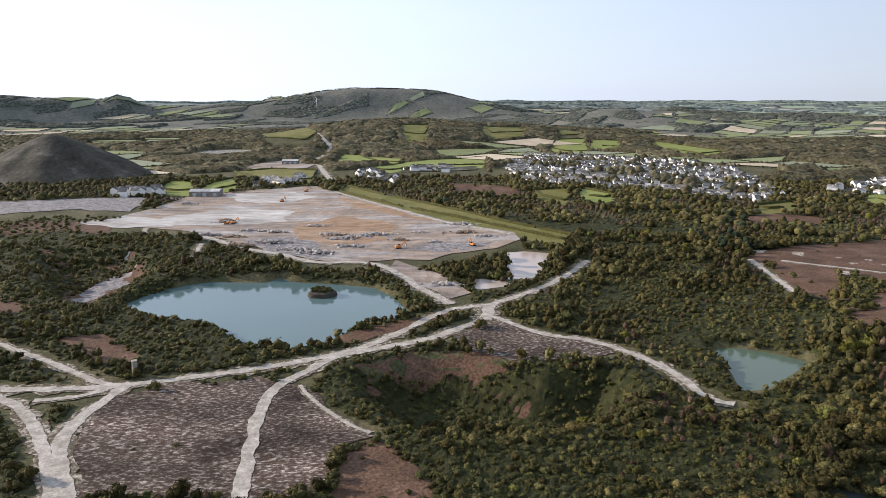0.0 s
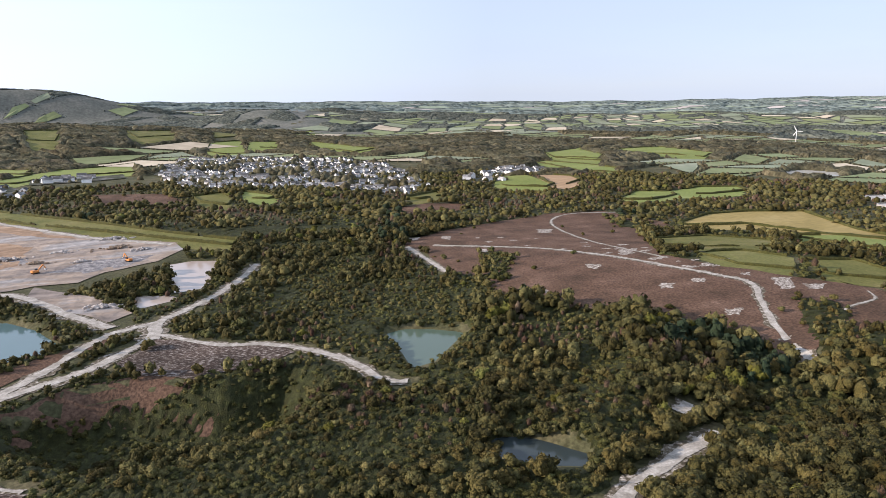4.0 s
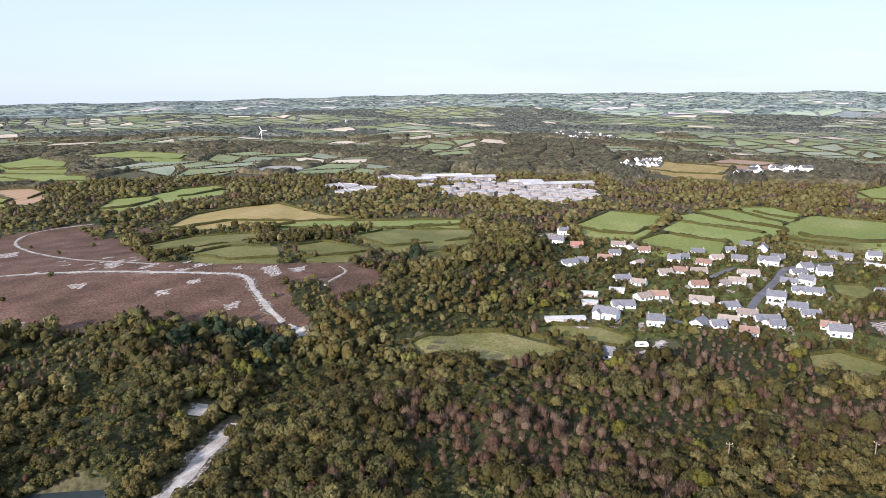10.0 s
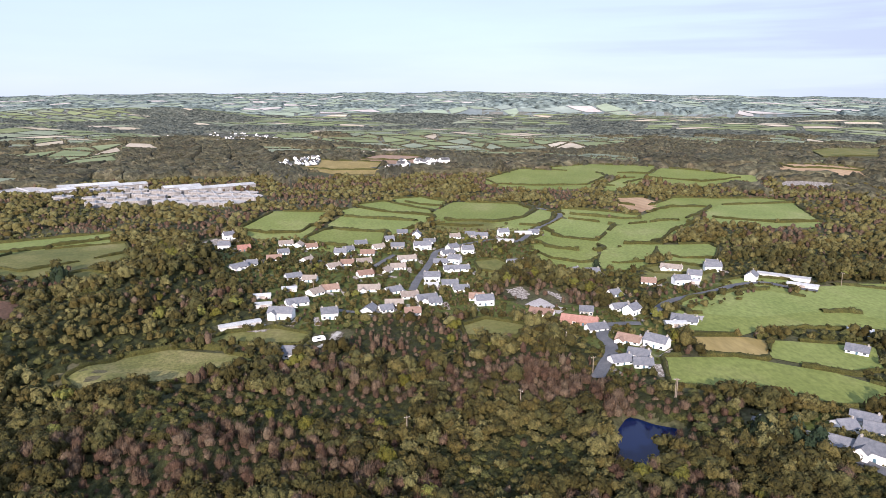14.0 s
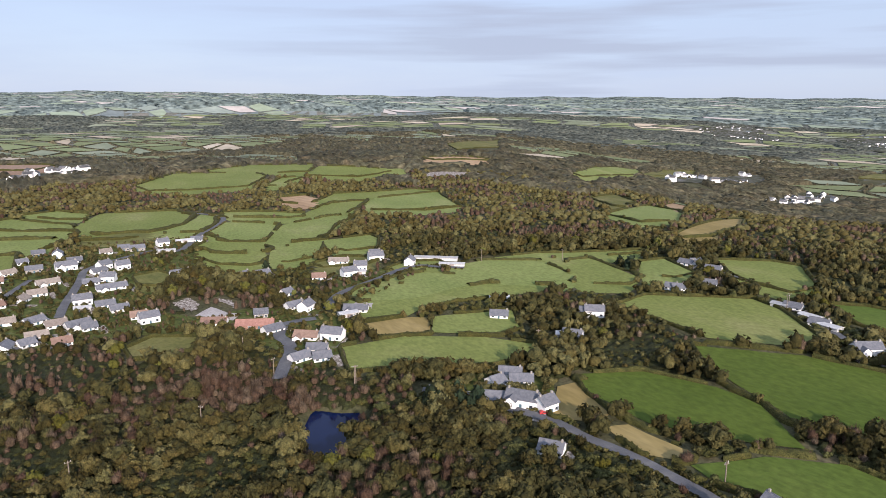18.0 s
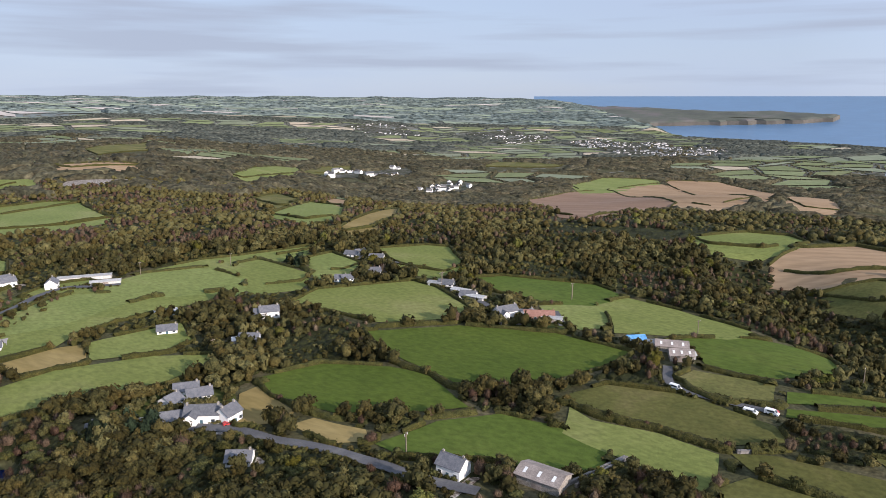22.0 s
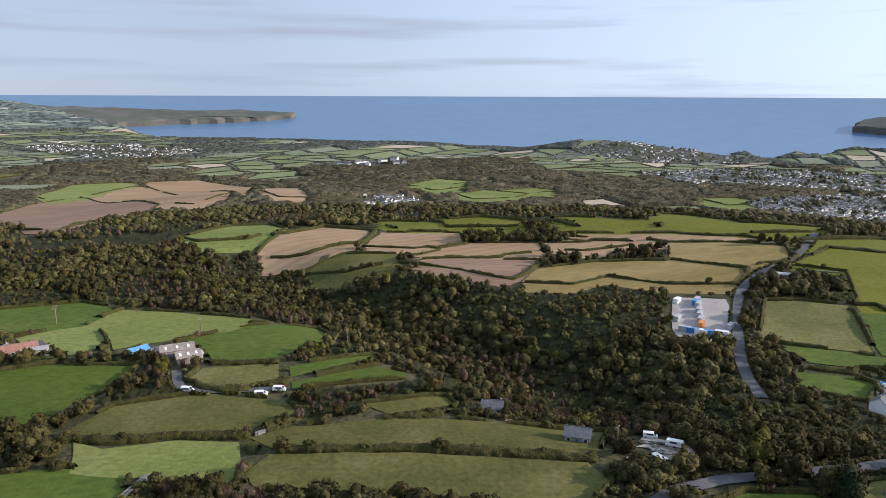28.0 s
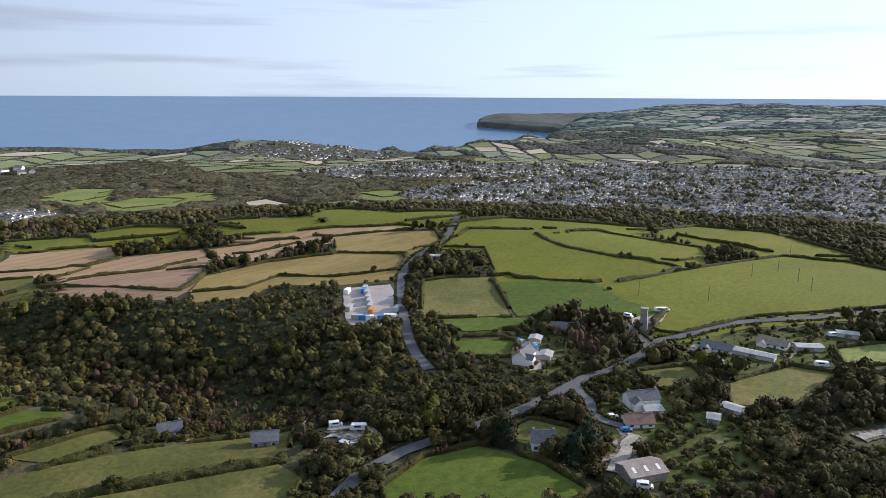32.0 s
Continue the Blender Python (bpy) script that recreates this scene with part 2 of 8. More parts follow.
LEAF = {"oak": ((0.3, (0.0256, 0.0254, 0.0081)), (0.55, (0.0462, 0.0413, 0.0122)), (0.75, (0.0804, 0.0647, 0.0203))),
        "willow": ((0.3, (0.0507, 0.0467, 0.0150)), (0.55, (0.0852, 0.0736, 0.0243)), (0.75, (0.1286, 0.1039, 0.0386))),
        "rust": ((0.3, (0.0476, 0.0326, 0.0203)), (0.55, (0.0806, 0.0534, 0.0339)), (0.75, (0.1240, 0.0851, 0.0560))),
        "gold": ((0.3, (0.0599, 0.0616, 0.0123)), (0.55, (0.0861, 0.0852, 0.0169)), (0.75, (0.1161, 0.1071, 0.0246))),
        "gorse": ((0.3, (0.0320, 0.0346, 0.0104)), (0.55, (0.0546, 0.0540, 0.0146)), (0.75, (0.0890, 0.0778, 0.0239))),
        "pine": ((0.3, (0.0126, 0.0216, 0.0108)), (0.55, (0.0198, 0.0306, 0.0144)), (0.75, (0.0315, 0.0414, 0.0207)))}
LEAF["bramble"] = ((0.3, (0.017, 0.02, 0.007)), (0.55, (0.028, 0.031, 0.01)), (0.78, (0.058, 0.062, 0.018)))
# leaf colours of the far woods, with distance haze mixed in
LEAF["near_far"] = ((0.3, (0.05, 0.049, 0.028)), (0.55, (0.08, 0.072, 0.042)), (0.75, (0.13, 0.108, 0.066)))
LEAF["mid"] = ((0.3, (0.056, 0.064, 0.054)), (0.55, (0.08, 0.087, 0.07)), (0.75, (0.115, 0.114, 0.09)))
# the two far ground colours are paled and blued to paint the haze
M["moor"] = material("hazed_moor", ((0.3, (0.085, 0.09, 0.078)), (0.5, (0.115, 0.118, 0.1)), (0.72, (0.17, 0.16, 0.135))), scale=0.01, detail=9, fine=(0.1, 0.25))
M["horizon"] = material("hazed_country", ((0.3, (0.135, 0.16, 0.16)), (0.6, (0.16, 0.185, 0.18))), scale=0.006, detail=8, fine=(0.05, 0.15))
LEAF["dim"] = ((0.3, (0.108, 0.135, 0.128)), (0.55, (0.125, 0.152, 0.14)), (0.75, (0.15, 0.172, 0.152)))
# real reflection weakened so that the painted sky blue shows
M["darkpond"].node_tree.nodes["Principled BSDF"].inputs["Specular IOR Level"].default_value = 0.22
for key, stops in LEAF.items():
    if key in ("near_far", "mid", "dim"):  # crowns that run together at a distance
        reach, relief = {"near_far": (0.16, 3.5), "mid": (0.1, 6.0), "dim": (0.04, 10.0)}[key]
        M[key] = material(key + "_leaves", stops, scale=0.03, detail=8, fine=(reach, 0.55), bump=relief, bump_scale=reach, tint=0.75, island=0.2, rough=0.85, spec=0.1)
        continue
    M[key] = material(key + "_leaves", stops, scale=0.35, detail=6, fine=(2.4, 0.5), bump=0.6, bump_scale=1.9, tint=0.75, island=0.3, rough=0.85, spec=0.15)
# ---------- lie of the land ----------
EYE = 115.0
SEA = -185.0


def smooth(a, b, v):
    k = np.clip((v - a) / (b - a), 0.0, 1.0)
    return k * k * (3.0 - 2.0 * k)


def true_range(r):
    """Beyond 2 km the distance is drawn together, so that the coast and the far hills fit into 4.8 km."""
    u = np.clip((r - 2000.0) / 2800.0, 0.0, 0.985)
    return np.where(r > 2000.0, 2000.0 + 2800.0 * u / (1.0 - u), r)


def bearing(x, y):
    """Degrees to the left of the first view, from -290 to 70."""
    a = np.degrees(np.arctan2(-x, y))
    return np.where(a > 70.0, a - 360.0, a)


SKYLINE_AZ = [-290, -250, -240, -232, -226, -200, -169, -166, -163, -160, -156, -149, -136, -125, -112, -97, -92, -74, -68, -63, -44, -36, -20, -5, 70]
SKYLINE_EL = [-0.5, -0.58, -0.47, -0.7, -0.8, -0.5, -2.2, -1.9, -1.4, -0.62, -0.25, -0.22, -0.1, -0.1, 0.15, 0.4, 0.3, 0.22, 0.13, 0.0, -0.56, -0.66, -0.7, -0.75, -0.75]
COAST_AZ = [-262, -246, -238, -233, -229, -226, -222, -217, -212, -207, -200, -193, -185, -178, -172, -168, -165, -163, -160, -156]
COAST_R = [60000, 30000, 16000, 11500, 8000, 4700, 4200, 3550, 3450, 3500, 3700, 3750, 4100, 4400, 4700, 5000, 6500, 9000, 20000, 60000]
# hills: bearing, range, height, width across, width along
HILLS = [(4.0, 4200, 100, 430, 500), (-1.5, 4200, 66, 420, 400), (9.0, 4200, 66, 330, 400), (13.3, 4300, 36, 55, 90), (15.5, 4100, 82, 520, 400),
         (24.2, 4200, 42, 75, 120), (25.5, 4300, 50, 260, 250), (30.0, 4600, 78, 420, 400), (38.0, 4600, 108, 600, 500), (-13.0, 3500, 70, 250, 300),
         (-3.0, 1900, 40, 420, 300), (7.0, 1700, 30, 300, 220), (-205.0, 3050, 62, 330, 300),
         (-142.0, 1500, 30, 330, 220), (-127.0, 1250, 18, 330, 160), (-175.0, 1350, 30, 260, 160), (-205.0, 640, 9, 200, 110),
         (-224.0, 560, 10, 150, 120), (-60.0, 470, 8, 150, 110), (-42.0, 420, 8, 120, 90), (-70.0, 5200, 60, 900, 500), (-110.0, 6200, 90, 1500, 700)]
# wooded banks and a valley added for shade: height, half width, crest line
SWELLS = [(9.0, 22.0, [(285, 164), (348, 147), (429, 129), (490, 126)]), (-17.0, 40.0, [(45, -505), (-19, -404), (-67, -342), (-94, -296), (-108, -262)]),
          (5.0, 14.0, [(150, 178), (205, 205), (235, 250)]), (4.0, 12.0, [(215, 60), (250, 85), (290, 130)])]
BASINS = []  # hollows that hold water: outline, depth of the water's level


def sd_polygon(x, y, pts):
    """Distance to an outline, negative inside."""
    best = np.full(x.shape, 1e9)
    inside = np.zeros(x.shape, bool)
    for (ax, ay), (bx, by) in zip(pts, pts[1:] + pts[:1]):
        ex, ey = bx - ax, by - ay
        k = np.clip(((x - ax) * ex + (y - ay) * ey) / (ex * ex + ey * ey + 1e-9), 0, 1)
        best = np.minimum(best, np.hypot(x - ax - k * ex, y - ay - k * ey))
        with np.errstate(divide="ignore", invalid="ignore"):
            inside ^= ((ay > y) != (by > y)) & (x < (bx - ax) * (y - ay) / (by - ay) + ax)
    return np.where(inside, -best, best)


def ground(x, y, bare=False):
    """Height of the ground, for arrays."""
    x, y = np.asarray(x, float), np.asarray(y, float)
    r = np.maximum(np.hypot(x, y), 1e-6)
    far = true_range(r)
    az = bearing(x, y)
    X, Y = x * far / r, y * far / r
    w = smooth(-122, -152, az) * (1 - smooth(-262, -285, az))
    z = 1.6 * np.sin(X / 95 + 0.7) * np.cos(Y / 120) + 1.1 * np.sin((X + 1.3 * Y) / 61) * smooth(150, 400, far)
    z = z + (9 * np.sin(X / 310 + 1.1) * np.sin(Y / 270 - 0.6) + 6 * np.sin((X - Y) / 190)) * smooth(750, 2000, far)
    z = z - 100 * smooth(600, 1450, far) * w - 22 * smooth(900, 2500, far) * (1 - w)
    for a, d, h, across, along in HILLS:
        k = np.radians(a)
        cx, cy = -d * np.sin(k), d * np.cos(k)
        s, c = (X - cx) * np.cos(k) + (Y - cy) * np.sin(k), -(X - cx) * np.sin(k) + (Y - cy) * np.cos(k)
        z = z + h * np.exp(-((np.abs(s) / across) ** 2.4 + (np.abs(c) / along) ** 2.4))
    near = r < 640
    if near.any():
        for rise, half, pts in SWELLS:
            best = np.full(x[near].shape, 1e9)
            for (ax, ay), (bx, by) in zip(pts, pts[1:]):
                k = np.clip(((x[near] - ax) * (bx - ax) + (y[near] - ay) * (by - ay)) / ((bx - ax) ** 2 + (by - ay) ** 2), 0, 1)
                best = np.minimum(best, np.hypot(x[near] - ax - k * (bx - ax), y[near] - ay - k * (by - ay)))
            z[near] += rise * np.exp(-((best / half) ** 2.4))
    z = z + 26 * np.sin(X / 830 + 0.4) * np.cos(Y / 990 + 0.8) * smooth(2600, 5000, far) * (1 - smooth(11000, 16000, far)) * (1 - smooth(-13, 2, az))
    line = EYE + far * np.tan(np.radians(np.interp(az, SKYLINE_AZ, SKYLINE_EL))) + 9 * np.sin(az * 0.9) + 6 * np.sin(az * 2.3 + 1)
    f = smooth(4500, 16000, far)
    z = z * (1 - f) + line * f
    coast = np.interp(az, COAST_AZ, COAST_R, left=60000, right=60000)
    z = np.where(coast < 50000, np.maximum(np.minimum(z, -150 + 30 * np.sin(az * 1.7) * smooth(-200, -220, az)) * smooth(900, 0, coast - far) * 1.0 + z * (1 - smooth(900, 0, coast - far)), -160) * (far < coast) + (SEA - 40) * (far >= coast), z)
    z = EYE + (z - EYE) * r / far
    if not bare:
        for pts, depth in BASINS:
            xs, ys = [p[0] for p in pts], [p[1] for p in pts]
            near = (x > min(xs) - 30) & (x < max(xs) + 30) & (y > min(ys) - 30) & (y < max(ys) + 30)
            if near.any():
                d = sd_polygon(x[near], y[near], pts)
                z[near] -= (depth + 2.5) * smooth(9.0 if depth < 6 else 2.0, -6.0 if depth < 6 else -22.0, d)
    return z


def height(x, y):
    return float(ground(np.array([x]), np.array([y]))[0])


def sea_level(x, y):
    r = np.maximum(np.hypot(x, y), 1.0)
    return EYE + (SEA - EYE) * r / true_range(r)

# ---------- tools for building ----------
rng = np.random.default_rng(7)


def mesh_from(name, verts, faces, mat, smooth_faces=False):
    me = bpy.data.meshes.new(name)
    me.from_pydata([tuple(v) for v in verts], [], [tuple(f) for f in faces])
    for m in mat if isinstance(mat, (list, tuple)) else [mat]:
        me.materials.append(m)
    if smooth_faces:
        me.polygons.foreach_set("use_smooth", [True] * len(me.polygons))
    me.update()
    return me


def mesh_arrays(name, verts, tris, mat, tint=None, smooth_faces=True):
    """A large triangle mesh straight from arrays."""
    me = bpy.data.meshes.new(name)
    nv, nt = len(verts), len(tris)
    me.vertices.add(nv)
    me.vertices.foreach_set("co", np.ascontiguousarray(verts, np.float32).ravel())
    me.loops.add(nt * 3)
    me.loops.foreach_set("vertex_index", np.ascontiguousarray(tris, np.int32).ravel())
    me.polygons.add(nt)
    me.polygons.foreach_set("loop_start", np.arange(0, nt * 3, 3, dtype=np.int32))
    me.polygons.foreach_set("use_smooth", np.full(nt, smooth_faces))
    if tint is not None:
        me.attributes.new("tint", "FLOAT", "POINT").data.foreach_set("value", np.ascontiguousarray(tint, np.float32))
    for m in mat if isinstance(mat, (list, tuple)) else [mat]:
        me.materials.append(m)
    me.update(calc_edges=True)
    return me


def part(name, me, parent, label=""):
    """A mesh as one object under a thing or under a part."""
    ob = new(name, me)
    ob.parent = parent
    return tagged(ob, label)


def thing(name, label, category, group="", at=None, kind=""):
    ob = new(name)
    if at is not None:
        ob.matrix_world = at
    return tagged(ob, label, category, group, kind)


def box(lo, hi, bevel=0.0):
    (a, b, c), (d, e, f) = lo, hi
    v = [(a, b, c), (d, b, c), (d, e, c), (a, e, c), (a, b, f), (d, b, f), (d, e, f), (a, e, f)]
    return v, [(0, 3, 2, 1), (4, 5, 6, 7), (0, 1, 5, 4), (1, 2, 6, 5), (2, 3, 7, 6), (3, 0, 4, 7)]


def join(*pieces):
    verts, faces = [], []
    for v, f in pieces:
        n = len(verts)
        verts += list(v)
        faces += [tuple(i + n for i in q) for q in f]
    return verts, faces


def clip_cell(pts, x0, x1, y0, y1):
    """A polygon cut to one cell of a grid."""
    for axis, limit, sign in ((0, x0, 1), (0, x1, -1), (1, y0, 1), (1, y1, -1)):
        if not pts:
            return pts
        res = []
        for p, q in zip(pts, pts[1:] + pts[:1]):
            a, b = sign * (p[axis] - limit), sign * (q[axis] - limit)
            if a >= 0:
                res.append(p)
            if (a >= 0) != (b >= 0):
                k = a / (a - b)
                res.append((p[0] + k * (q[0] - p[0]), p[1] + k * (q[1] - p[1])))
        pts = res
    return pts


def rough_edge(pts, step, amount):
    """The outline with a slightly wandering edge."""
    res = []
    for (ax, ay), (bx, by) in zip(pts, pts[1:] + pts[:1]):
        d = math.hypot(bx - ax, by - ay)
        n = max(1, int(d / step))
        for i in range(n):
            k = i / n
            x, y = ax + (bx - ax) * k, ay + (by - ay) * k
            v = noise.noise_vector((x / 17.0, y / 17.0, 3.1))
            res.append((x + amount * v[0], y + amount * v[1]))
    return res


def drape(pts, lift, cell):
    """A sheet within an outline that follows the ground."""
    xs, ys = [p[0] for p in pts], [p[1] for p in pts]
    verts, faces, index = [], [], {}
    for i in range(math.floor(min(xs) / cell), math.ceil(max(xs) / cell)):
        column = clip_cell(pts, i * cell, (i + 1) * cell, -1e6, 1e6)
        if len(column) < 3:
            continue
        for j in range(math.floor(min(ys) / cell), math.ceil(max(ys) / cell)):
            q = clip_cell(column, i * cell, (i + 1) * cell, j * cell, (j + 1) * cell)
            if len(q) < 3:
                continue
            f = []
            for x, y in q:
                key = (round(x, 2), round(y, 2))
                if key not in index:
                    index[key] = len(verts)
                    verts.append(key)
                if not f or (f[-1] != index[key] and f[0] != index[key]):
                    f.append(index[key])
            if len(f) >= 3:
                faces.append(f)
    if not verts:
        return [], []
    v = np.array(verts)
    z = ground(v[:, 0], v[:, 1]) + lift
    up = [(x, y, h) for (x, y), h in zip(verts, z)]
    area = sum(p[0] * q[1] - p[1] * q[0] for p, q in zip(pts, pts[1:] + pts[:1]))
    return up, (faces if area > 0 else [f[::-1] for f in faces])


# ---------- what lies where ----------
MASK_STEP, MASK_HALF = 4.0, 2000.0
MASK_N = int(2 * MASK_HALF / MASK_STEP)
mask = np.zeros((MASK_N, MASK_N), np.uint8)  # 0 wild, 1 kept clear, 2 gardens, 3 heath


def mark(pts, value, grow=0.0, wild_only=False):
    xs, ys = [p[0] for p in pts], [p[1] for p in pts]
    i0, i1 = [int(np.clip((v + MASK_HALF) / MASK_STEP, 0, MASK_N - 1)) for v in (min(xs) - grow - 4, max(xs) + grow + 4)]
    j0, j1 = [int(np.clip((v + MASK_HALF) / MASK_STEP, 0, MASK_N - 1)) for v in (min(ys) - grow - 4, max(ys) + grow + 4)]
    if i1 <= i0 or j1 <= j0:
        return
    gx, gy = np.meshgrid((np.arange(i0, i1 + 1) + 0.5) * MASK_STEP - MASK_HALF, (np.arange(j0, j1 + 1) + 0.5) * MASK_STEP - MASK_HALF, indexing="ij")
    sub = mask[i0:i1 + 1, j0:j1 + 1]
    hit = sd_polygon(gx, gy, pts) < grow
    if wild_only:
        hit &= (sub == 0) | (sub == 4)
    sub[hit] = value


def masked(x, y):
    i = np.clip(((np.asarray(x) + MASK_HALF) / MASK_STEP).astype(int), 0, MASK_N - 1)
    j = np.clip(((np.asarray(y) + MASK_HALF) / MASK_STEP).astype(int), 0, MASK_N - 1)
    return np.where((np.abs(x) < MASK_HALF) & (np.abs(y) < MASK_HALF), mask[i, j], 0)


FIELDS, WAYS, POOLS, HEADLANDS = [], [], [], []


def field(kind, pts):
    FIELDS.append((kind, pts))


def way(kind, width, pts):
    WAYS.append((kind, width, pts))


def pool(kind, pts):
    POOLS.append((kind, pts))


def hollow(depth, pts):
    BASINS.append((pts, depth))


SCRUB = []


def scrub(pts):
    SCRUB.append(pts)


def headland(kind, pts):
    HEADLANDS.append(pts)
pool("lake", [(-182.3, 382.8), (-177.6, 405.8), (-161.4, 425.4), (-148.3, 434.4), (-113.3, 432.4), (-106.3, 444.5), (-95.6, 433.6), (-65.7, 427.0), (-43.4, 418.8), (-29.7, 397.9), (-19.3, 368.5), (-28.1, 352.9), (-42.5, 348.4), (-54.4, 329.5), (-60.5, 316.3), (-70.4, 312.2), (-84.4, 314.9), (-97.1, 321.7), (-110.6, 339.4), (-122.7, 350.1), (-144.4, 352.6), (-162.7, 364.3)])
pool("greenpond", [(127.8, 307.5), (138.1, 310.7), (149.9, 305.2), (160.8, 297.3), (163.5, 292.4), (148.2, 280.2), (131.1, 266.5), (122.6, 265.0), (125.5, 281.3)])
pool("lowpond", [(117.0, 186.3), (127.5, 181.7), (136.2, 174.1), (140.2, 166.9), (134.2, 162.8), (123.4, 169.9), (115.1, 176.9)])
pool("darkpond", [(235.5, -92.3), (228.8, -98.1), (223.9, -106.7), (214.5, -96.0), (198.6, -87.5), (198.8, -76.5), (211.2, -77.5), (221.2, -82.2)])
pool("claypond", [(47.0, 511.8), (62.6, 518.2), (81.9, 510.5), (69.2, 488.1), (61.7, 445.8), (42.7, 440.9), (47.8, 475.6)])
pool("claypond", [(20.3, 434.5), (34.4, 428.6), (39.2, 422.2), (22.8, 413.4)])
pool("farpond", [(-496, 1402), (-473, 1462), (-419, 1480), (-379, 1460), (-403, 1422), (-451, 1358)])
pool("farpond", [(968, 730), (1033, 748), (1054, 702), (1016, 666), (957, 681)])
way("track", 5.5, [(-182.9, 256.5), (-160.4, 255.9), (-131.6, 260.7), (-105.7, 270.0), (-84.8, 278.4), (-60.8, 290.7), (-37.7, 306.7), (-18.0, 331.5), (1.8, 361.0), (14.2, 367.7), (26.4, 374.1), (52.6, 402.6), (79.8, 442.9), (102.6, 483.2)])
way("track", 4, [(-219.8, 313.6), (-203.8, 305.2), (-173.1, 286.8), (-140.5, 265.1), (-128.9, 262.0)])
way("track", 6, [(-108.4, 181.0), (-125.5, 209.2), (-130.0, 230.9), (-127.9, 252.5), (-126.2, 261.1)])
way("track", 5, [(-112.5, 180.9), (-133.1, 212.8), (-154.0, 237.4), (-176.1, 252.7)])
way("track", 4, [(-154.9, 246.3), (-141.6, 249.6), (-132.6, 257.9)])
way("track", 6, [(-58.8, 180.7), (-62.9, 206.6), (-67.7, 239.6), (-66.3, 260.7), (-58.3, 277.9), (-46.7, 296.3), (-24.7, 308.0), (-1.1, 323.0), (22.4, 349.3)])
way("track", 8, [(22.8, 346.2), (26.4, 374.1)])
way("track", 4.5, [(25.6, 352.1), (48.6, 325.4), (68.8, 315.6), (87.4, 295.3), (97.8, 273.0), (102.0, 252.2), (110.1, 245.4)])
way("track", 2, [(-57.9, 263.7), (-48.2, 247.4), (-35.2, 231.3), (-25.2, 222.6)])
way("track", 7, [(-197.7, 560.1), (-149.3, 510.6), (-114.9, 488.7), (-86.7, 466.0), (-56.1, 469.7), (-35.3, 451.6), (-13.2, 404.8), (5.0, 373.0)])
way("track", 3.5, [(-178, 463), (-177, 486), (-185, 526)])
way("track", 4, [(-233, 453), (-234, 492), (-234, 531), (-256, 592)])
way("track", 9, [(-147, 929), (-184, 1066), (-234, 1300), (-231, 1451), (-258, 1543), (-301, 1653)])
way("track", 7, [(-130, 828), (-60, 711), (-2, 625), (56, 568)])
way("track", 4, [(213.7, 474.0), (207.5, 427.3), (202.8, 388.2)])
way("track", 4, [(232.2, 467.5), (262.9, 437.0), (288.8, 403.3), (301.9, 356.3), (311.2, 311.1), (320.5, 280.6), (326.2, 258.2), (305.9, 233.7), (283.5, 205.2), (264.8, 176.0)])
way("track", 2, [(327, 327), (339, 413), (374, 512), (418, 545), (465, 530)])
way("track", 1.5, [(328.0, 203.6), (341.4, 210.4), (365.9, 212.3), (376.2, 222.4)])
way("track", 6, [(120.5, 135.0), (140.3, 142.5), (163.1, 149.1), (179.6, 153.1), (186.9, 155.3)])
way("track", 6, [(185.6, 172.0), (194.7, 175.3)])
way("lane", 5, [(224.4, -133.3), (216.4, -142.3), (201.1, -148.5), (177.3, -158.8), (160.7, -160.3), (142.2, -164.0), (120.3, -164.8), (103.2, -164.3), (85.1, -166.5)])
way("lane", 4, [(60.1, -297.0), (55.0, -278.6), (44.6, -272.4), (29.2, -270.4), (14.7, -269.6)])
way("lane", 4, [(131.7, -346.8), (118.6, -325.0)])
way("lane", 4, [(218.9, -359.6), (196.5, -355.3), (168.6, -337.2), (157.1, -329.5)])
way("lane", 3, [(281.2, -394.0), (241.8, -390.2)])
way("lane", 5, [(-87.0, -163.3), (-101.4, -171.2), (-113.8, -174.1), (-121.2, -175.2), (-135.1, -174.9), (-152.8, -174.6), (-172.1, -174.3), (-193.2, -177.0), (-209.5, -179.7), (-219.2, -182.1)])
way("lane", 5, [(-169.7, -227.7), (-176.4, -247.6), (-188.1, -271.1), (-210.1, -307.0), (-240.7, -351.5), (-275.7, -383.1), (-317.4, -408.1), (-374.1, -461.4)])
way("track", 4, [(-96.7, -192.0), (-104.2, -190.3), (-115.5, -190.8), (-120.6, -192.3), (-118.5, -199.4), (-109.6, -207.9)])
way("track", 4, [(-252.1, -87.9), (-271.6, -82.9)])
way("lane", 5, [(413.7, -19.3), (440.8, -25.0), (462.7, -31.0), (486.7, -37.0), (511.5, -42.5), (526.0, -54.5), (541.4, -74.3), (552.4, -94.1), (546.5, -111.3), (597.5, -138.4), (629.9, -158.2), (663.0, -176.5), (688.1, -177.8), (704.0, -167.4), (722.2, -153.4)])
way("lane", 4, [(469.7, 4.1), (486.7, -2.9), (504.6, -10.6)])
way("lane", 4, [(379.9, 30.1), (373.1, 19.2), (372.2, 9.1), (372.8, -4.9)])
way("track", 3, [(318.3, 29.8), (326.8, 25.2), (336.5, 22.4), (340.5, 21.2)])
way("lane", 6, [(266.7, -89.2), (282.0, -97.4), (295.5, -105.1), (308.3, -108.4), (320.0, -108.4), (334.1, -115.8), (336.9, -124.4), (335.2, -133.9)])
way("lane", 5, [(338.2, -104.6), (336.9, -114.3), (337.6, -120.6)])
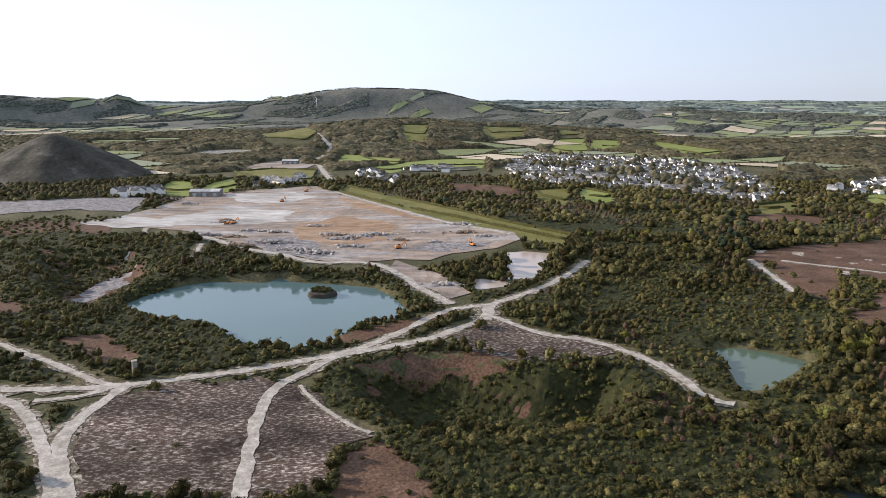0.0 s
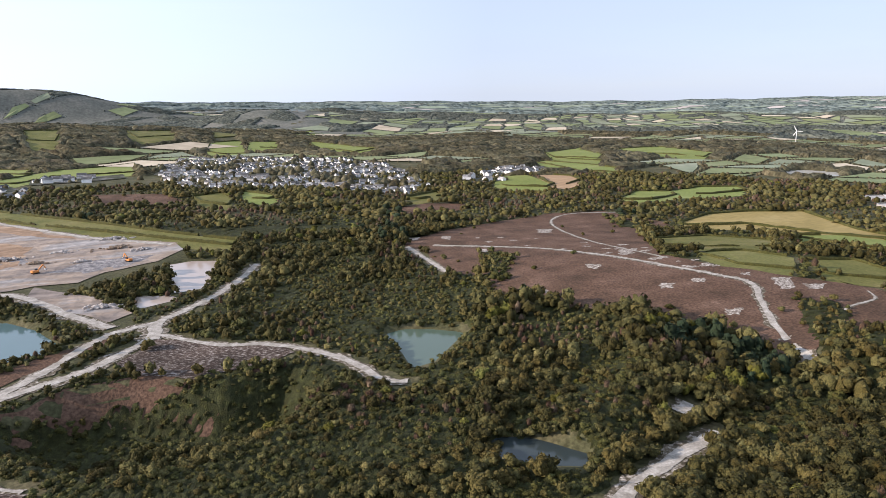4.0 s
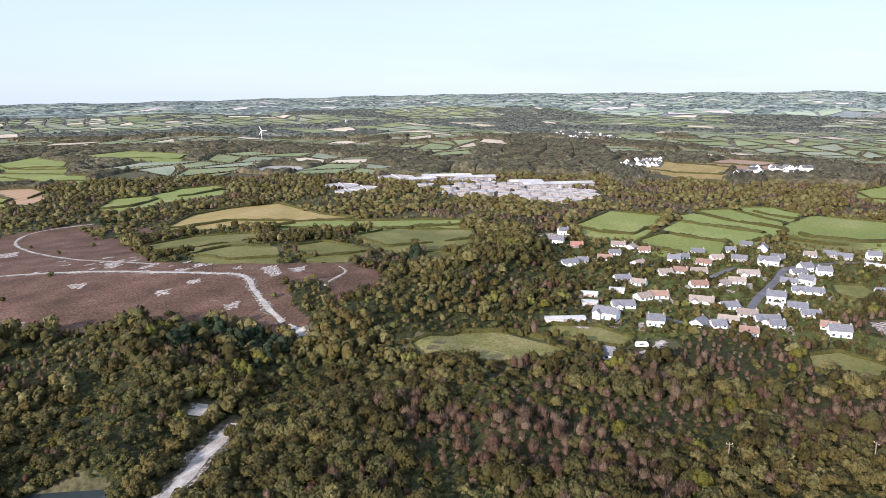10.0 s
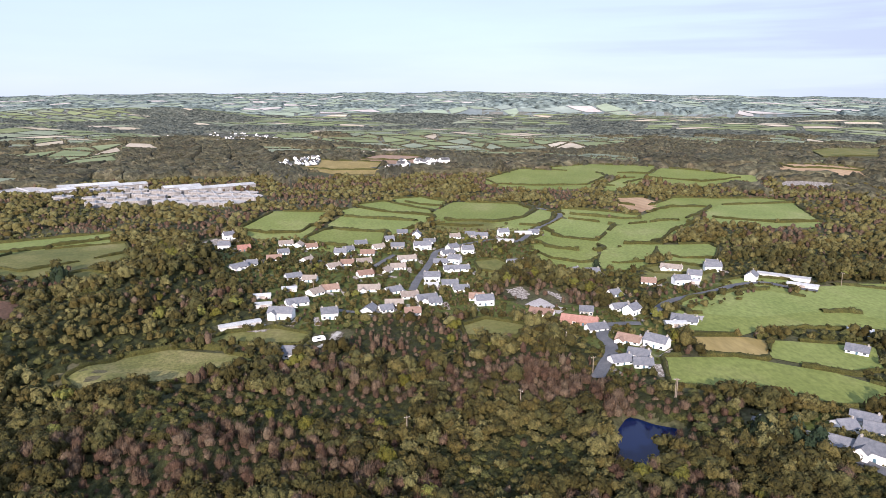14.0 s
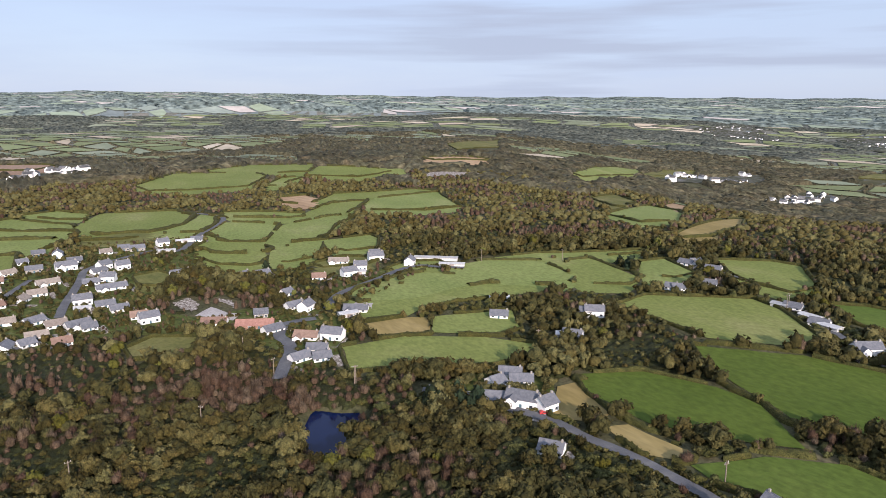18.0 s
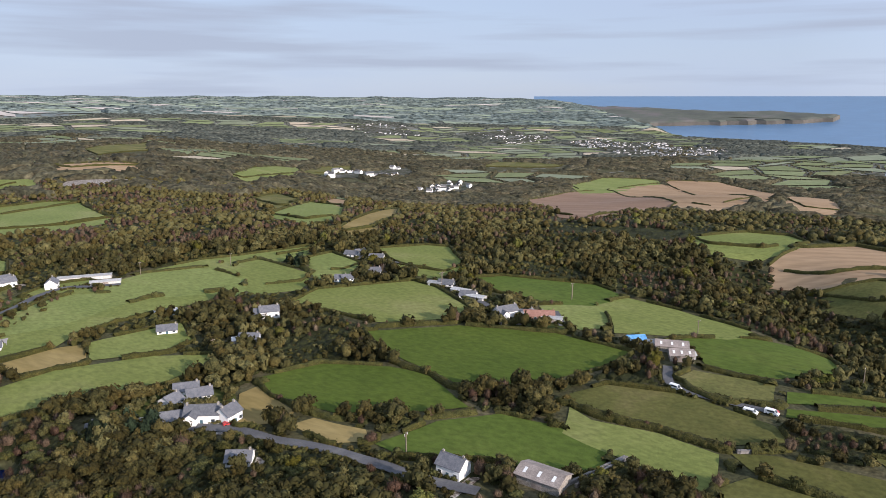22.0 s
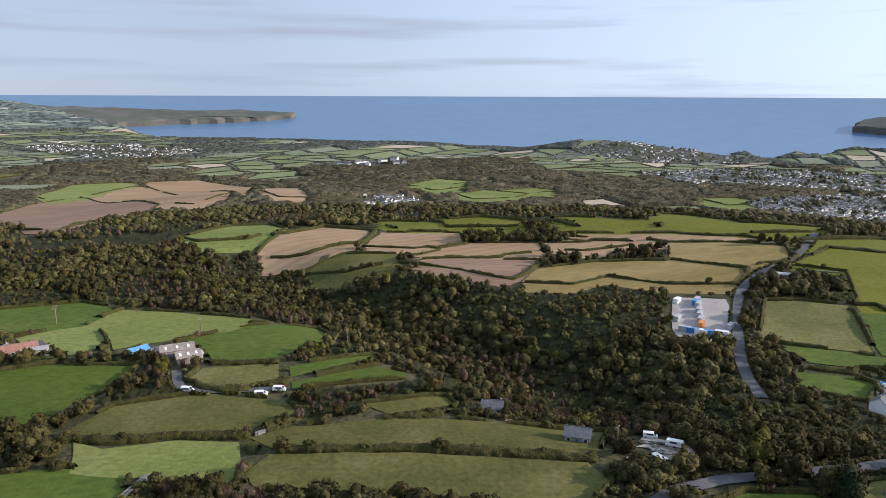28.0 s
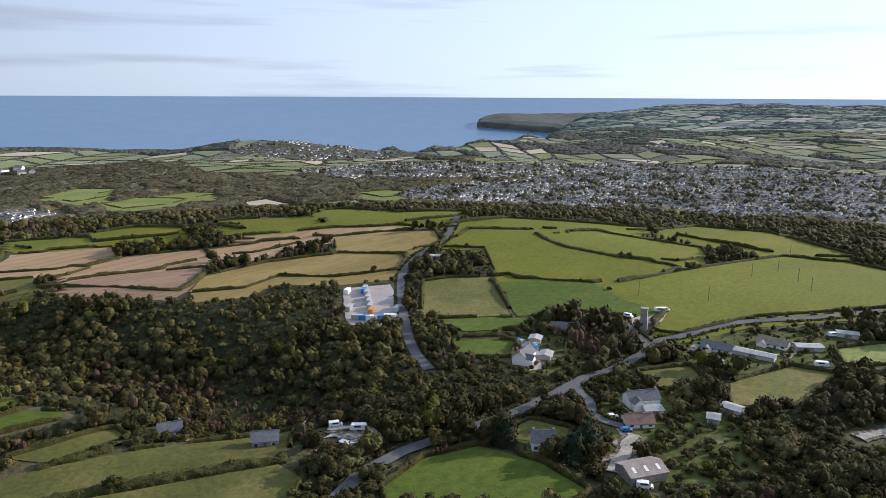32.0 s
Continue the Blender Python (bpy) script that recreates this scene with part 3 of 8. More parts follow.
way("lane", 5, [(348.9, -146.7), (363.3, -155.9), (373.3, -167.4), (380.8, -183.3), (388.5, -201.1), (398.5, -219.4), (400.7, -236.5), (390.7, -245.5), (379.6, -259.1)])
field("yard", [(382.8, -82.4), (393.6, -94.6), (376.5, -99.8), (370.3, -105.1), (361.5, -98.0), (371.9, -90.0)])
field("patch", [(409.1, -102.6), (401.8, -107.5), (386.4, -107.7), (383.8, -105.0), (396.9, -104.1), (404.5, -100.7)])
field("patch", [(413.6, -77.3), (418.6, -88.1), (402.8, -90.9), (391.1, -84.0), (400.0, -79.0)])
field("patch", [(556.0, 145.3), (579.5, 132.8), (564.6, 126.1), (546.6, 134.8)])
field("yard", [(342.4, 67.8), (352.5, 61.7), (350.4, 56.2), (340.0, 61.4)])
field("yard", [(343.2, -154.6), (351.6, -165.7), (343.3, -172.5), (331.5, -164.9), (328.6, -155.4)])
field("green", [(362.6, -253.9), (370.6, -242.8), (382.2, -230.9), (385.9, -216.3), (375.9, -178.8), (361.6, -164.0), (349.6, -164.8), (336.0, -191.9), (341.5, -229.1), (343.1, -274.0), (352.0, -280.6)])
field("patch", [(544.8, -95.6), (542.5, -105.5), (555.5, -110.3), (558.3, -100.3)])
way("track", 5, [(-191.0, -137.1), (-184.4, -134.0), (-178.1, -130.7), (-172.2, -128.4), (-165.2, -125.0)])
way("lane", 4, [(-208.0, -179.6), (-202.4, -171.2), (-199.7, -164.4), (-191.8, -155.7), (-191.4, -147.5), (-193.4, -143.1)])
way("lane", 5, [(-286.8, -217.5), (-279.6, -204.8), (-272.7, -193.3), (-268.7, -187.7), (-259.3, -183.9), (-252.7, -183.2)])
way("lane", 5, [(-268.7, -187.7), (-279.1, -189.9), (-292.3, -187.2), (-315.5, -185.2), (-340.2, -178.6), (-379.8, -157.9), (-416.9, -142.4)])
field("yard", [(-221.6, -229.0), (-233.3, -226.7), (-208.9, -198.4), (-202.3, -200.3), (-206.6, -210.7)])
field("yard", [(-286.8, -217.5), (-309.2, -217.6), (-318.8, -210.4), (-303.0, -205.9), (-288.7, -209.4)])
field("gardens", [(-162.0, -166.2), (-171.8, -166.4), (-175.2, -152.8), (-168.5, -144.2), (-157.4, -140.0), (-150.5, -145.1), (-152.5, -156.1)])
field("gardens", [(-202.9, -136.2), (-226.9, -130.0), (-229.5, -116.5), (-216.2, -102.4), (-212.9, -87.1), (-205.9, -79.3), (-172.9, -104.0), (-173.5, -113.8), (-186.6, -124.5)])
way("lane", 5, [(-171.8, -174.4), (-187.2, -175.6), (-208.0, -179.6), (-222.4, -180.7), (-234.1, -180.1), (-246.7, -181.7), (-252.7, -183.2)])
field("quarry", [(-301, 691), (-292, 790), (-209, 850), (-160, 883), (-120, 802), (-48, 692), (8, 616), (59, 574), (62, 549), (41, 522), (7, 505), (-10, 482), (-34, 483), (-56, 471), (-88, 473), (-116, 493), (-172, 543), (-217, 581), (-321, 618), (-307, 642)])
field("quarry", [(-33.4, 479.8), (2.2, 437.0), (17.0, 396.6), (5.2, 384.0), (-15.2, 413.7), (-35.7, 456.6)])
field("quarry", [(-485, 722), (-402, 755), (-342, 780), (-316, 725), (-368, 689), (-448, 665)])
field("orange", [(-134, 617), (-99, 656), (-43, 622), (-43, 553), (-75, 519), (-115, 549)])
field("orange", [(-118, 787), (-47, 686), (-7, 625), (-45, 650), (-96, 716)])
field("whiteclay", [(-271, 658), (-212, 715), (-149, 692), (-147, 632), (-194, 615), (-242, 610)])
field("whiteclay", [(-252, 807), (-177, 825), (-142, 779), (-170, 736), (-224, 756)])
field("rubble", [(-159, 544), (-122, 562), (-80, 497), (-88, 475), (-125, 498)])
field("rubble", [(-79, 584), (-45, 582), (-39, 560), (-70, 556)])
field("rubble", [(-32, 522), (7, 546), (43, 544), (37, 527), (-2, 505)])
field("whiteheath", [(-126.1, 253.4), (-104.0, 265.3), (-73.9, 273.2), (-54.9, 260.3), (-38.2, 238.0), (-23.1, 220.8), (-34.2, 210.2), (-37.3, 181.2), (-57.6, 181.1), (-106.4, 181.0), (-119.9, 205.6), (-127.1, 229.1)])
field("whiteheath", [(4.3, 319.0), (25.0, 344.1), (48.9, 327.4), (73.3, 311.5), (80.4, 297.3), (53.9, 291.1), (29.0, 291.6), (12.0, 304.8)])
field("heath", [(214.3, 489.1), (274.0, 524.8), (342.1, 546.8), (407.1, 557.1), (458.1, 539.8), (471.6, 471.7), (444.7, 423.4), (407.4, 435.1), (333.8, 333.7), (338.8, 287.0), (360.2, 257.9), (386.5, 224.6), (378.2, 189.5), (344.6, 178.4), (313.7, 194.3), (267.7, 177.1), (260.2, 184.6), (255.3, 215.4), (239.9, 247.9), (219.6, 287.8), (212.0, 319.0), (198.2, 314.8), (213.9, 363.7), (201.3, 385.6), (216.9, 446.0)])
field("heath", [(250, 650), (328, 671), (373, 637), (328, 615), (288, 615)])
field("pasture", [(-693, 2390), (-561, 2481), (-290, 1626), (-300, 1537), (-393, 1568)])
field("pasture", [(-101, 1713), (-33, 1746), (-44, 1619), (-89, 1618)])
field("meadow", [(277.4, 126.8), (305.3, 114.3), (316.4, 97.2), (311.7, 72.4), (304.0, 55.5), (284.0, 76.1), (275.3, 97.2), (265.6, 116.4)])
field("pasture", [(325.8, 86.3), (337.7, 75.1), (345.9, 53.7), (337.1, 35.5), (322.6, 39.6), (323.2, 61.4)])
field("pasture", [(347.4, -42.8), (357.6, -56.1), (345.0, -74.9), (325.2, -66.6), (329.1, -43.4)])
field("green", [(268.5, -287.0), (272.0, -316.1), (230.8, -359.2), (210.8, -352.8), (174.9, -328.3), (172.6, -306.8), (205.1, -283.6), (230.4, -286.9)])
field("lush", [(202.0, -269.8), (165.1, -299.5), (117.2, -312.8), (78.8, -306.0), (81.5, -286.6), (107.5, -241.1), (130.2, -234.3), (179.3, -252.9)])
field("lush", [(205.1, -197.8), (192.8, -224.6), (165.0, -237.3), (144.5, -236.3), (115.5, -217.2), (126.3, -207.6), (155.6, -188.0), (186.9, -186.5)])
field("dry", [(178.9, -161.5), (199.2, -182.3), (198.7, -191.6), (170.1, -181.8), (165.5, -173.8)])
field("dry", [(163.4, -171.7), (160.0, -180.2), (138.1, -182.7), (131.9, -176.1), (141.6, -168.4)])
field("lush", [(129.1, -175.6), (119.7, -201.0), (102.7, -218.0), (79.1, -219.2), (58.3, -215.2), (58.8, -197.4), (71.7, -184.6), (91.9, -185.5), (115.0, -173.3)])
field("pasture", [(54.2, -285.9), (49.7, -298.9), (17.4, -299.5), (16.4, -277.5), (36.4, -275.6)])
field("lush", [(12.5, -293.7), (-26.4, -307.9), (-24.0, -298.0), (11.6, -281.8)])
field("lush", [(11.2, -275.8), (-25.5, -288.9), (-37.3, -281.5), (-35.2, -273.7), (-6.5, -271.9), (10.6, -267.8)])
field("turf", [(90.9, -241.5), (77.2, -263.9), (44.3, -270.4), (13.7, -257.6), (9.0, -246.8), (24.2, -234.8), (56.2, -237.4)])
field("turf", [(24.4, -228.7), (10.3, -234.8), (-26.3, -234.5), (-74.6, -226.0), (-102.3, -222.6), (-87.2, -195.4), (-76.7, -201.9), (-23.8, -215.7), (17.0, -220.3)])
field("turf", [(24.3, -204.6), (16.8, -216.3), (-26.6, -209.3), (-83.1, -192.8), (-85.7, -180.7), (-73.2, -168.8), (20.7, -196.9)])
field("green", [(83.2, -236.8), (72.1, -230.0), (48.5, -232.0), (27.7, -226.3), (24.8, -211.5), (28.5, -200.0), (67.3, -211.5), (76.8, -214.7)])
field("turf", [(-15.6, -249.5), (-48.5, -253.4), (-50.9, -243.7), (-26.6, -237.5)])
field("lush", [(-103.0, -160.9), (-122.8, -167.9), (-143.0, -163.2), (-151.5, -142.5), (-151.1, -123.3), (-140.1, -122.3), (-99.4, -152.4)])
field("pasture", [(-240.7, -172.3), (-264.7, -163.2), (-253.1, -147.7), (-232.9, -155.4)])
field("pasture", [(-260.8, -142.1), (-300.7, -135.9), (-306.6, -119.4), (-260.3, -115.9), (-240.2, -127.6)])
field("green", [(-338.7, -133.3), (-365.2, -121.9), (-352.7, -105.1), (-321.0, -120.8)])
field("pasture", [(-158.9, -166.3), (-170.2, -166.4), (-176.8, -153.3), (-164.7, -147.4), (-155.5, -159.8)])
field("yard", [(-198.5, -351.9), (-225.4, -341.3), (-191.1, -282.4), (-169.5, -298.2)])
hollow(13, [(-44.5, 281.5), (-16.4, 299.6), (11.8, 298.8), (42.6, 281.8), (72.9, 286.9), (82.4, 260.3), (64.4, 233.3), (21.8, 212.9), (-12.6, 224.6), (-35.9, 252.5)])
hollow(9, [(-238.7, 393.2), (-309.0, 516.6), (-224.8, 509.6), (-183.9, 457.4), (-187.3, 392.6), (-195.5, 366.1)])
field("heath", [(-40.2, 285.2), (-11.4, 303.8), (17.1, 303.5), (43.0, 284.8), (66.2, 290.5), (53.3, 273.9), (33.3, 263.9), (11.1, 281.8), (-15.6, 284.6), (-34.0, 273.9)])
field("heath", [(-33.9, 208.3), (-22.3, 218.9), (-11.9, 210.7), (-4.1, 193.0), (0.2, 179.0), (-36.2, 179.4)])
field("heath", [(-60.8, 319.3), (-24.5, 344.1), (-1.2, 357.0), (4.8, 353.0), (-23.3, 327.2), (-46.1, 310.6)])
field("heath", [(-184.1, 316.3), (-163.9, 325.0), (-129.9, 289.2), (-150.1, 284.9)])
field("heath", [(4, 895), (81, 860), (94, 793), (42, 777), (11, 815)])
field("pasture", [(-121, 828), (-49, 714), (56, 591), (97, 546), (104, 559), (58, 613), (-39, 753), (-123, 884)])
field("quarry", [(-323, 1134), (-290, 1272), (-208, 1152), (-210, 1070), (-294, 1091)])
field("heath", [(-290.1, 456.7), (-266.2, 491.6), (-222.9, 495.2), (-198.3, 417.3), (-213.5, 371.0), (-248.0, 381.5)])
scrub([(248.4, 428.2), (262.4, 403.1), (220.1, 342.4), (212.6, 355.2)])
scrub([(327.1, 233.7), (349.0, 217.1), (317.6, 189.9), (275.8, 179.4), (289.2, 195.3)])
scrub([(446, 526), (461, 468), (424, 446), (412, 470)])
scrub([(-167.1, 337.9), (-128.9, 335.0), (-98.8, 319.1), (-81.6, 304.3), (-112.8, 289.8), (-154.2, 309.7)])
scrub([(-54.9, 260.3), (-34.5, 278.9), (-5.1, 245.9), (-16.4, 222.4), (-33.7, 235.6)])
scrub([(-155.5, -406.3), (-196.0, -380.5), (-165.3, -304.0), (-132.9, -314.0)])
scrub([(-97.9, -388.9), (-187.5, -371.4), (-159.4, -310.5), (-108.5, -307.4)])
headland("headland", [(1684, -3229), (1206, -3464), (973, -3692), (689, -3804), (391, -3900), (106, -4011), (69, -4081), (283, -4136), (546, -4124), (912, -4112), (1217, -4108), (1734, -4020), (2149, -3823), (1911, -3131)])
headland("headland", [(-2467, -2882), (-2551, -2730), (-2646, -2517), (-2617, -2248), (-2905, -1948), (-3478, -2344), (-3127, -2695), (-2767, -2963), (-2610, -3026)])
field("gardens", [(547.3, 140.2), (584.5, 87.7), (563.6, 20.3), (600.4, -27.8), (599.3, -146.7), (529.7, -128.1), (410.0, -63.9), (380.2, -82.1), (377.2, -110.4), (356.0, -141.3), (317.8, -149.1), (283.0, -124.0), (260.0, -98.5), (291.7, -102.0), (342.8, -92.1), (366.9, -48.2), (366.6, -17.1), (350.7, 13.3), (337.7, 29.9), (345.4, 42.1), (374.8, 62.5), (437.9, 99.1)])
field("gardens", [(411.8, -173.8), (411.4, -214.6), (384.8, -227.4), (364.0, -203.4), (346.6, -163.0), (356.7, -155.3)])
field("gardens", [(-223.6, -235.8), (-252.1, -225.2), (-235.2, -192.6), (-208.0, -181.5), (-199.2, -202.5)])
field("gardens", [(-284.4, -191.8), (-320.7, -174.4), (-366.2, -139.9), (-321.0, -120.8), (-271.4, -145.7), (-260.5, -166.1)])
field("gardens", [(-216.5, -167.9), (-235.0, -154.1), (-224.6, -118.6), (-199.3, -100.1), (-159.5, -117.3), (-172.3, -141.6)])
field("gardens", [(226.9, -135.0), (231.2, -170.1), (204.7, -185.2), (177.5, -161.6), (195.9, -142.1)])
field("gardens", [(171.4, -335.8), (128.8, -347.9), (113.1, -314.3), (145.9, -311.5)])
field("patch", [(281.8, 238.2), (291.6, 234.3), (285.0, 229.6), (278.3, 233.1)])
field("patch", [(283.6, 283.5), (290.2, 278.2), (282.5, 273.2), (278.4, 277.4)])
field("patch", [(352.0, 243.4), (366.1, 240.5), (354.4, 234.6), (346.5, 237.4)])
field("patch", [(344.3, 259.3), (357.0, 255.5), (340.2, 241.2), (332.2, 243.7)])
field("patch", [(277.4, 341.5), (283.1, 334.2), (274.6, 327.0), (271.8, 331.9)])
field("patch", [(224.7, 315.1), (227.2, 312.1), (222.5, 306.8), (220.6, 309.4)])
field("patch", [(255, 498), (262, 494), (253, 481), (250, 488)])
field("patch", [(343, 490), (355, 485), (341, 467), (332, 473)])
field("patch", [(325.3, 365.1), (334.9, 357.7), (320.4, 348.0), (316.5, 354.2)])
field("patch", [(337.6, 274.3), (344.1, 272.6), (337.9, 267.6), (333.7, 269.6)])
field("patch", [(251.5, 433.3), (258.2, 429.3), (252.0, 419.1), (247.2, 423.1)])
field("patch", [(227, 503), (237, 502), (229, 492), (224, 496)])
field("patch", [(303.9, 279.6), (310.8, 276.6), (305.6, 271.9), (300.0, 275.0)])
field("patch", [(556, 145), (573, 128), (569, 113), (554, 120), (544, 135)])
field("patch", [(341.1, 68.7), (352.1, 59.0), (347.8, 54.0), (341.0, 58.7)])
field("patch", [(228.2, -136.7), (222.4, -145.9), (214.0, -149.4), (213.0, -142.0), (221.2, -134.8)])
field("patch", [(-108.1, -205.3), (-115.3, -197.9), (-118.2, -191.4), (-110.5, -193.7), (-105.7, -200.9)])
field("green", [(-345, 852), (-359, 917), (-332, 916), (-298, 836), (-329, 839)])
field("green", [(-294, 845), (-297, 898), (-287, 961), (-262, 883), (-276, 844)])
field("pasture", [(-314, 1056), (-265, 1083), (-190, 1052), (-180, 953), (-241, 951)])
field("green", [(-187, 1200), (-201, 1402), (-160, 1382), (-127, 1279), (-160, 1210)])
field("green", [(-146, 1362), (-68, 1313), (-83, 1235), (-123, 1290)])
field("green", [(-126, 1087), (-45, 1267), (84, 1383), (74, 1171), (-41, 1164), (-80, 1053)])
field("green", [(240, 1568), (269, 1678), (347, 1734), (311, 1516), (263, 1519)])
field("green", [(336, 1607), (358, 1717), (433, 1716), (397, 1595)])
field("green", [(508, 1737), (552, 1620), (587, 1448), (510, 1396), (486, 1574)])
field("green", [(610, 2422), (740, 2472), (741, 2232), (616, 2170)])
field("pasture", [(96, 1832), (206, 1907), (208, 1792), (118, 1714)])
field("pasture", [(422, 2705), (501, 2667), (358, 1823), (291, 1770)])
field("pasture", [(107, 821), (140, 838), (145, 790), (132, 750), (112, 780)])
field("green", [(164, 839), (195, 786), (179, 770), (160, 786)])
field("pasture", [(323, 720), (381, 759), (371, 721), (330, 701)])
field("green", [(503, 825), (564, 852), (528, 796), (492, 802)])
field("rubble", [(-474, 715), (-437, 742), (-397, 771), (-339, 789), (-322, 741), (-310, 685), (-373, 688), (-422, 659), (-439, 659)])
field("whiteclay", [(-330, 615), (-293, 658), (-235, 631), (-235, 604), (-285, 594)])
field("rubble", [(-234.9, 460.6), (-221.5, 482.6), (-218.6, 494.9), (-211.9, 451.8), (-217.7, 417.7), (-222.3, 393.5), (-235.8, 412.3)])
scrub([(-430, 646), (-359, 662), (-301, 672), (-215, 596), (-185, 499), (-168, 416), (-180, 366), (-223, 365), (-261, 381)])
field("green", [(493, 810), (534, 846), (569, 841), (542, 748), (525, 731), (488, 766)])
field("stubble", [(589, 846), (612, 798), (596, 755), (559, 735), (552, 762)])
field("green", [(534, 602), (592, 642), (633, 628), (611, 597), (556, 578), (531, 589)])
field("green", [(625, 624), (688, 632), (732, 613), (720, 588), (659, 588), (615, 601)])
field("green", [(730, 1053), (770, 1095), (769, 880), (727, 827), (691, 874)])
field("green", [(878, 1236), (1031, 1316), (940, 1120), (883, 1067), (838, 1150)])
field("green", [(822, 1128), (861, 1027), (781, 933), (775, 1080)])
field("green", [(1070, 1238), (1208, 1244), (1192, 1065), (1069, 978), (1045, 1109)])
field("dry", [(479, 460), (538, 481), (584, 475), (637, 453), (602, 372), (598, 330), (566, 363), (533, 433), (483, 446)])
field("green", [(518, 376), (562, 361), (592, 284), (613, 227), (582, 218), (538, 269), (515, 330)])
field("pasture", [(476, 268), (527, 264), (560, 199), (522, 183), (478, 206), (449, 224)])
field("pasture", [(411.2, 280.9), (440.5, 272.6), (430.1, 228.5), (410.2, 235.6), (387.5, 253.4)])
field("pasture", [(388, 397), (442, 396), (472, 360), (438, 329), (386, 346), (371, 371)])
field("pasture", [(358.3, 326.9), (392.9, 320.4), (404.6, 288.6), (375.2, 267.9), (354.0, 289.0)])
field("pasture", [(440.3, 193.5), (455.1, 186.9), (438.9, 159.5), (427.0, 171.1)])
field("green", [(620, 122), (710, 104), (702, 52), (665, 56), (605, 69), (602, 95)])
field("dry", [(1221, 131), (1365, 108), (1232, -7), (1140, 5), (1139, 71)])
field("plough", [(1334, 35), (1479, -6), (1335, -86), (1258, -46)])
field("green", [(582, 60), (617, 46), (590, -5), (534, -1), (545, 30), (559, 55)])
field("green", [(636, 47), (678, 38), (645, -32), (613, -32), (595, -16), (615, 28)])
field("green", [(711, 40), (732, 26), (671, -48), (649, -42), (685, 30)])
field("green", [(751, 24), (777, -6), (713, -52), (689, -54), (708, -2)])
field("green", [(794, -14), (814, -48), (778, -74), (747, -54)])
field("green", [(697, -53), (776, -85), (744, -150), (703, -156), (656, -136), (630, -106), (647, -65)])
field("green", [(622, -109), (654, -141), (703, -165), (684, -174), (641, -160), (613, -137)])
field("pasture", [(628, -44), (637, -92), (618, -108), (609, -79)])
field("green", [(707, -186), (693, -227), (671, -268), (648, -247), (673, -190)])
field("green", [(600, -144), (651, -170), (638, -197), (621, -214), (554, -179), (566, -155)])
field("green", [(550, -180), (617, -218), (646, -283), (628, -294), (589, -257), (537, -224), (539, -200)])
field("green", [(662, -252), (714, -299), (728, -355), (686, -324), (655, -300), (648, -278)])
field("green", [(736, -298), (789, -346), (782, -390), (769, -447), (731, -466), (738, -398), (732, -357)])
field("green", [(681, -332), (734, -373), (727, -454), (614, -414), (614, -371), (653, -332)])
field("green", [(553, -123), (568, -136), (548, -176), (515, -168), (522, -142)])
field("green", [(526, -117), (520, -142), (503, -166), (476, -146), (493, -126)])
field("green", [(514, -171), (540, -216), (523, -218), (475, -190), (472, -170), (484, -159)])
field("green", [(529, -219), (524, -261), (507, -259), (472, -240), (479, -219), (500, -212)])
field("pasture", [(455.2, -181.5), (462.8, -207.1), (437.6, -227.1), (428.7, -209.1), (440.1, -183.9)])
field("green", [(988, -151), (1101, -225), (1058, -329), (982, -327), (896, -271), (913, -207), (937, -161)])
field("green", [(1117, -273), (1164, -363), (1069, -434), (994, -389), (1021, -336), (1065, -295)])
field("green", [(1043, -433), (996, -486), (945, -519), (914, -437), (957, -375)])
field("green", [(883, -290), (949, -337), (945, -370), (881, -305)])
field("green", [(978, -502), (944, -538), (927, -519), (944, -499)])
field("stubble", [(783, -274), (789, -308), (758, -314), (730, -285), (743, -266)])
field("patch", [(889, -516), (892, -557), (850, -614), (821, -578), (855, -515)])
field("pasture", [(485.2, -68.4), (490.7, -84.7), (475.3, -91.3), (455.4, -78.1), (462.0, -68.4)])
field("green", [(406.5, -213.1), (415.9, -233.6), (405.6, -254.9), (394.2, -252.3), (391.3, -224.2)])
field("green", [(386.2, -251.8), (391.4, -283.0), (371.6, -316.3), (325.2, -313.9), (319.6, -295.1), (345.7, -250.6), (365.7, -242.9)])
field("green", [(358.1, -319.6), (357.9, -354.8), (302.1, -342.9), (294.7, -325.4), (313.5, -303.0)])
field("green", [(330.6, -373.8), (325.7, -395.0), (288.9, -379.5), (288.8, -361.9), (303.7, -349.5)])
field("green", [(396, -282), (391, -332), (355, -406), (350, -394), (378, -322)])
field("green", [(339.0, -153.2), (355.4, -192.1), (341.7, -247.7), (315.7, -278.5), (306.2, -262.0), (319.7, -212.8), (315.9, -184.8), (310.2, -174.6), (320.7, -149.8)])
field("dry", [(311.9, -152.1), (307.9, -176.8), (300.8, -184.7), (281.9, -171.6), (292.7, -145.8)])
field("green", [(302.6, -185.7), (291.0, -230.2), (263.8, -214.5), (265.8, -193.8), (281.2, -172.8)])
field("green", [(287.3, -126.8), (283.1, -159.5), (262.6, -191.5), (243.2, -206.4), (228.5, -195.9), (237.6, -159.1), (258.4, -117.9)])
field("pasture", [(636, -623), (676, -712), (597, -666), (553, -584)])
field("green", [(507, -521), (561, -644), (506, -640), (435, -545), (442, -502)])
field("dry", [(381, -475), (410, -549), (468, -697), (386, -569), (358, -489), (367, -467)])
field("stubble", [(568, -680), (688, -857), (591, -768), (502, -627)])
field("green", [(859, -802), (1032, -1050), (1212, -1360), (930, -1032), (832, -800)])
field("pasture", [(1583, -1022), (1867, -1410), (1495, -1130), (1452, -970)])
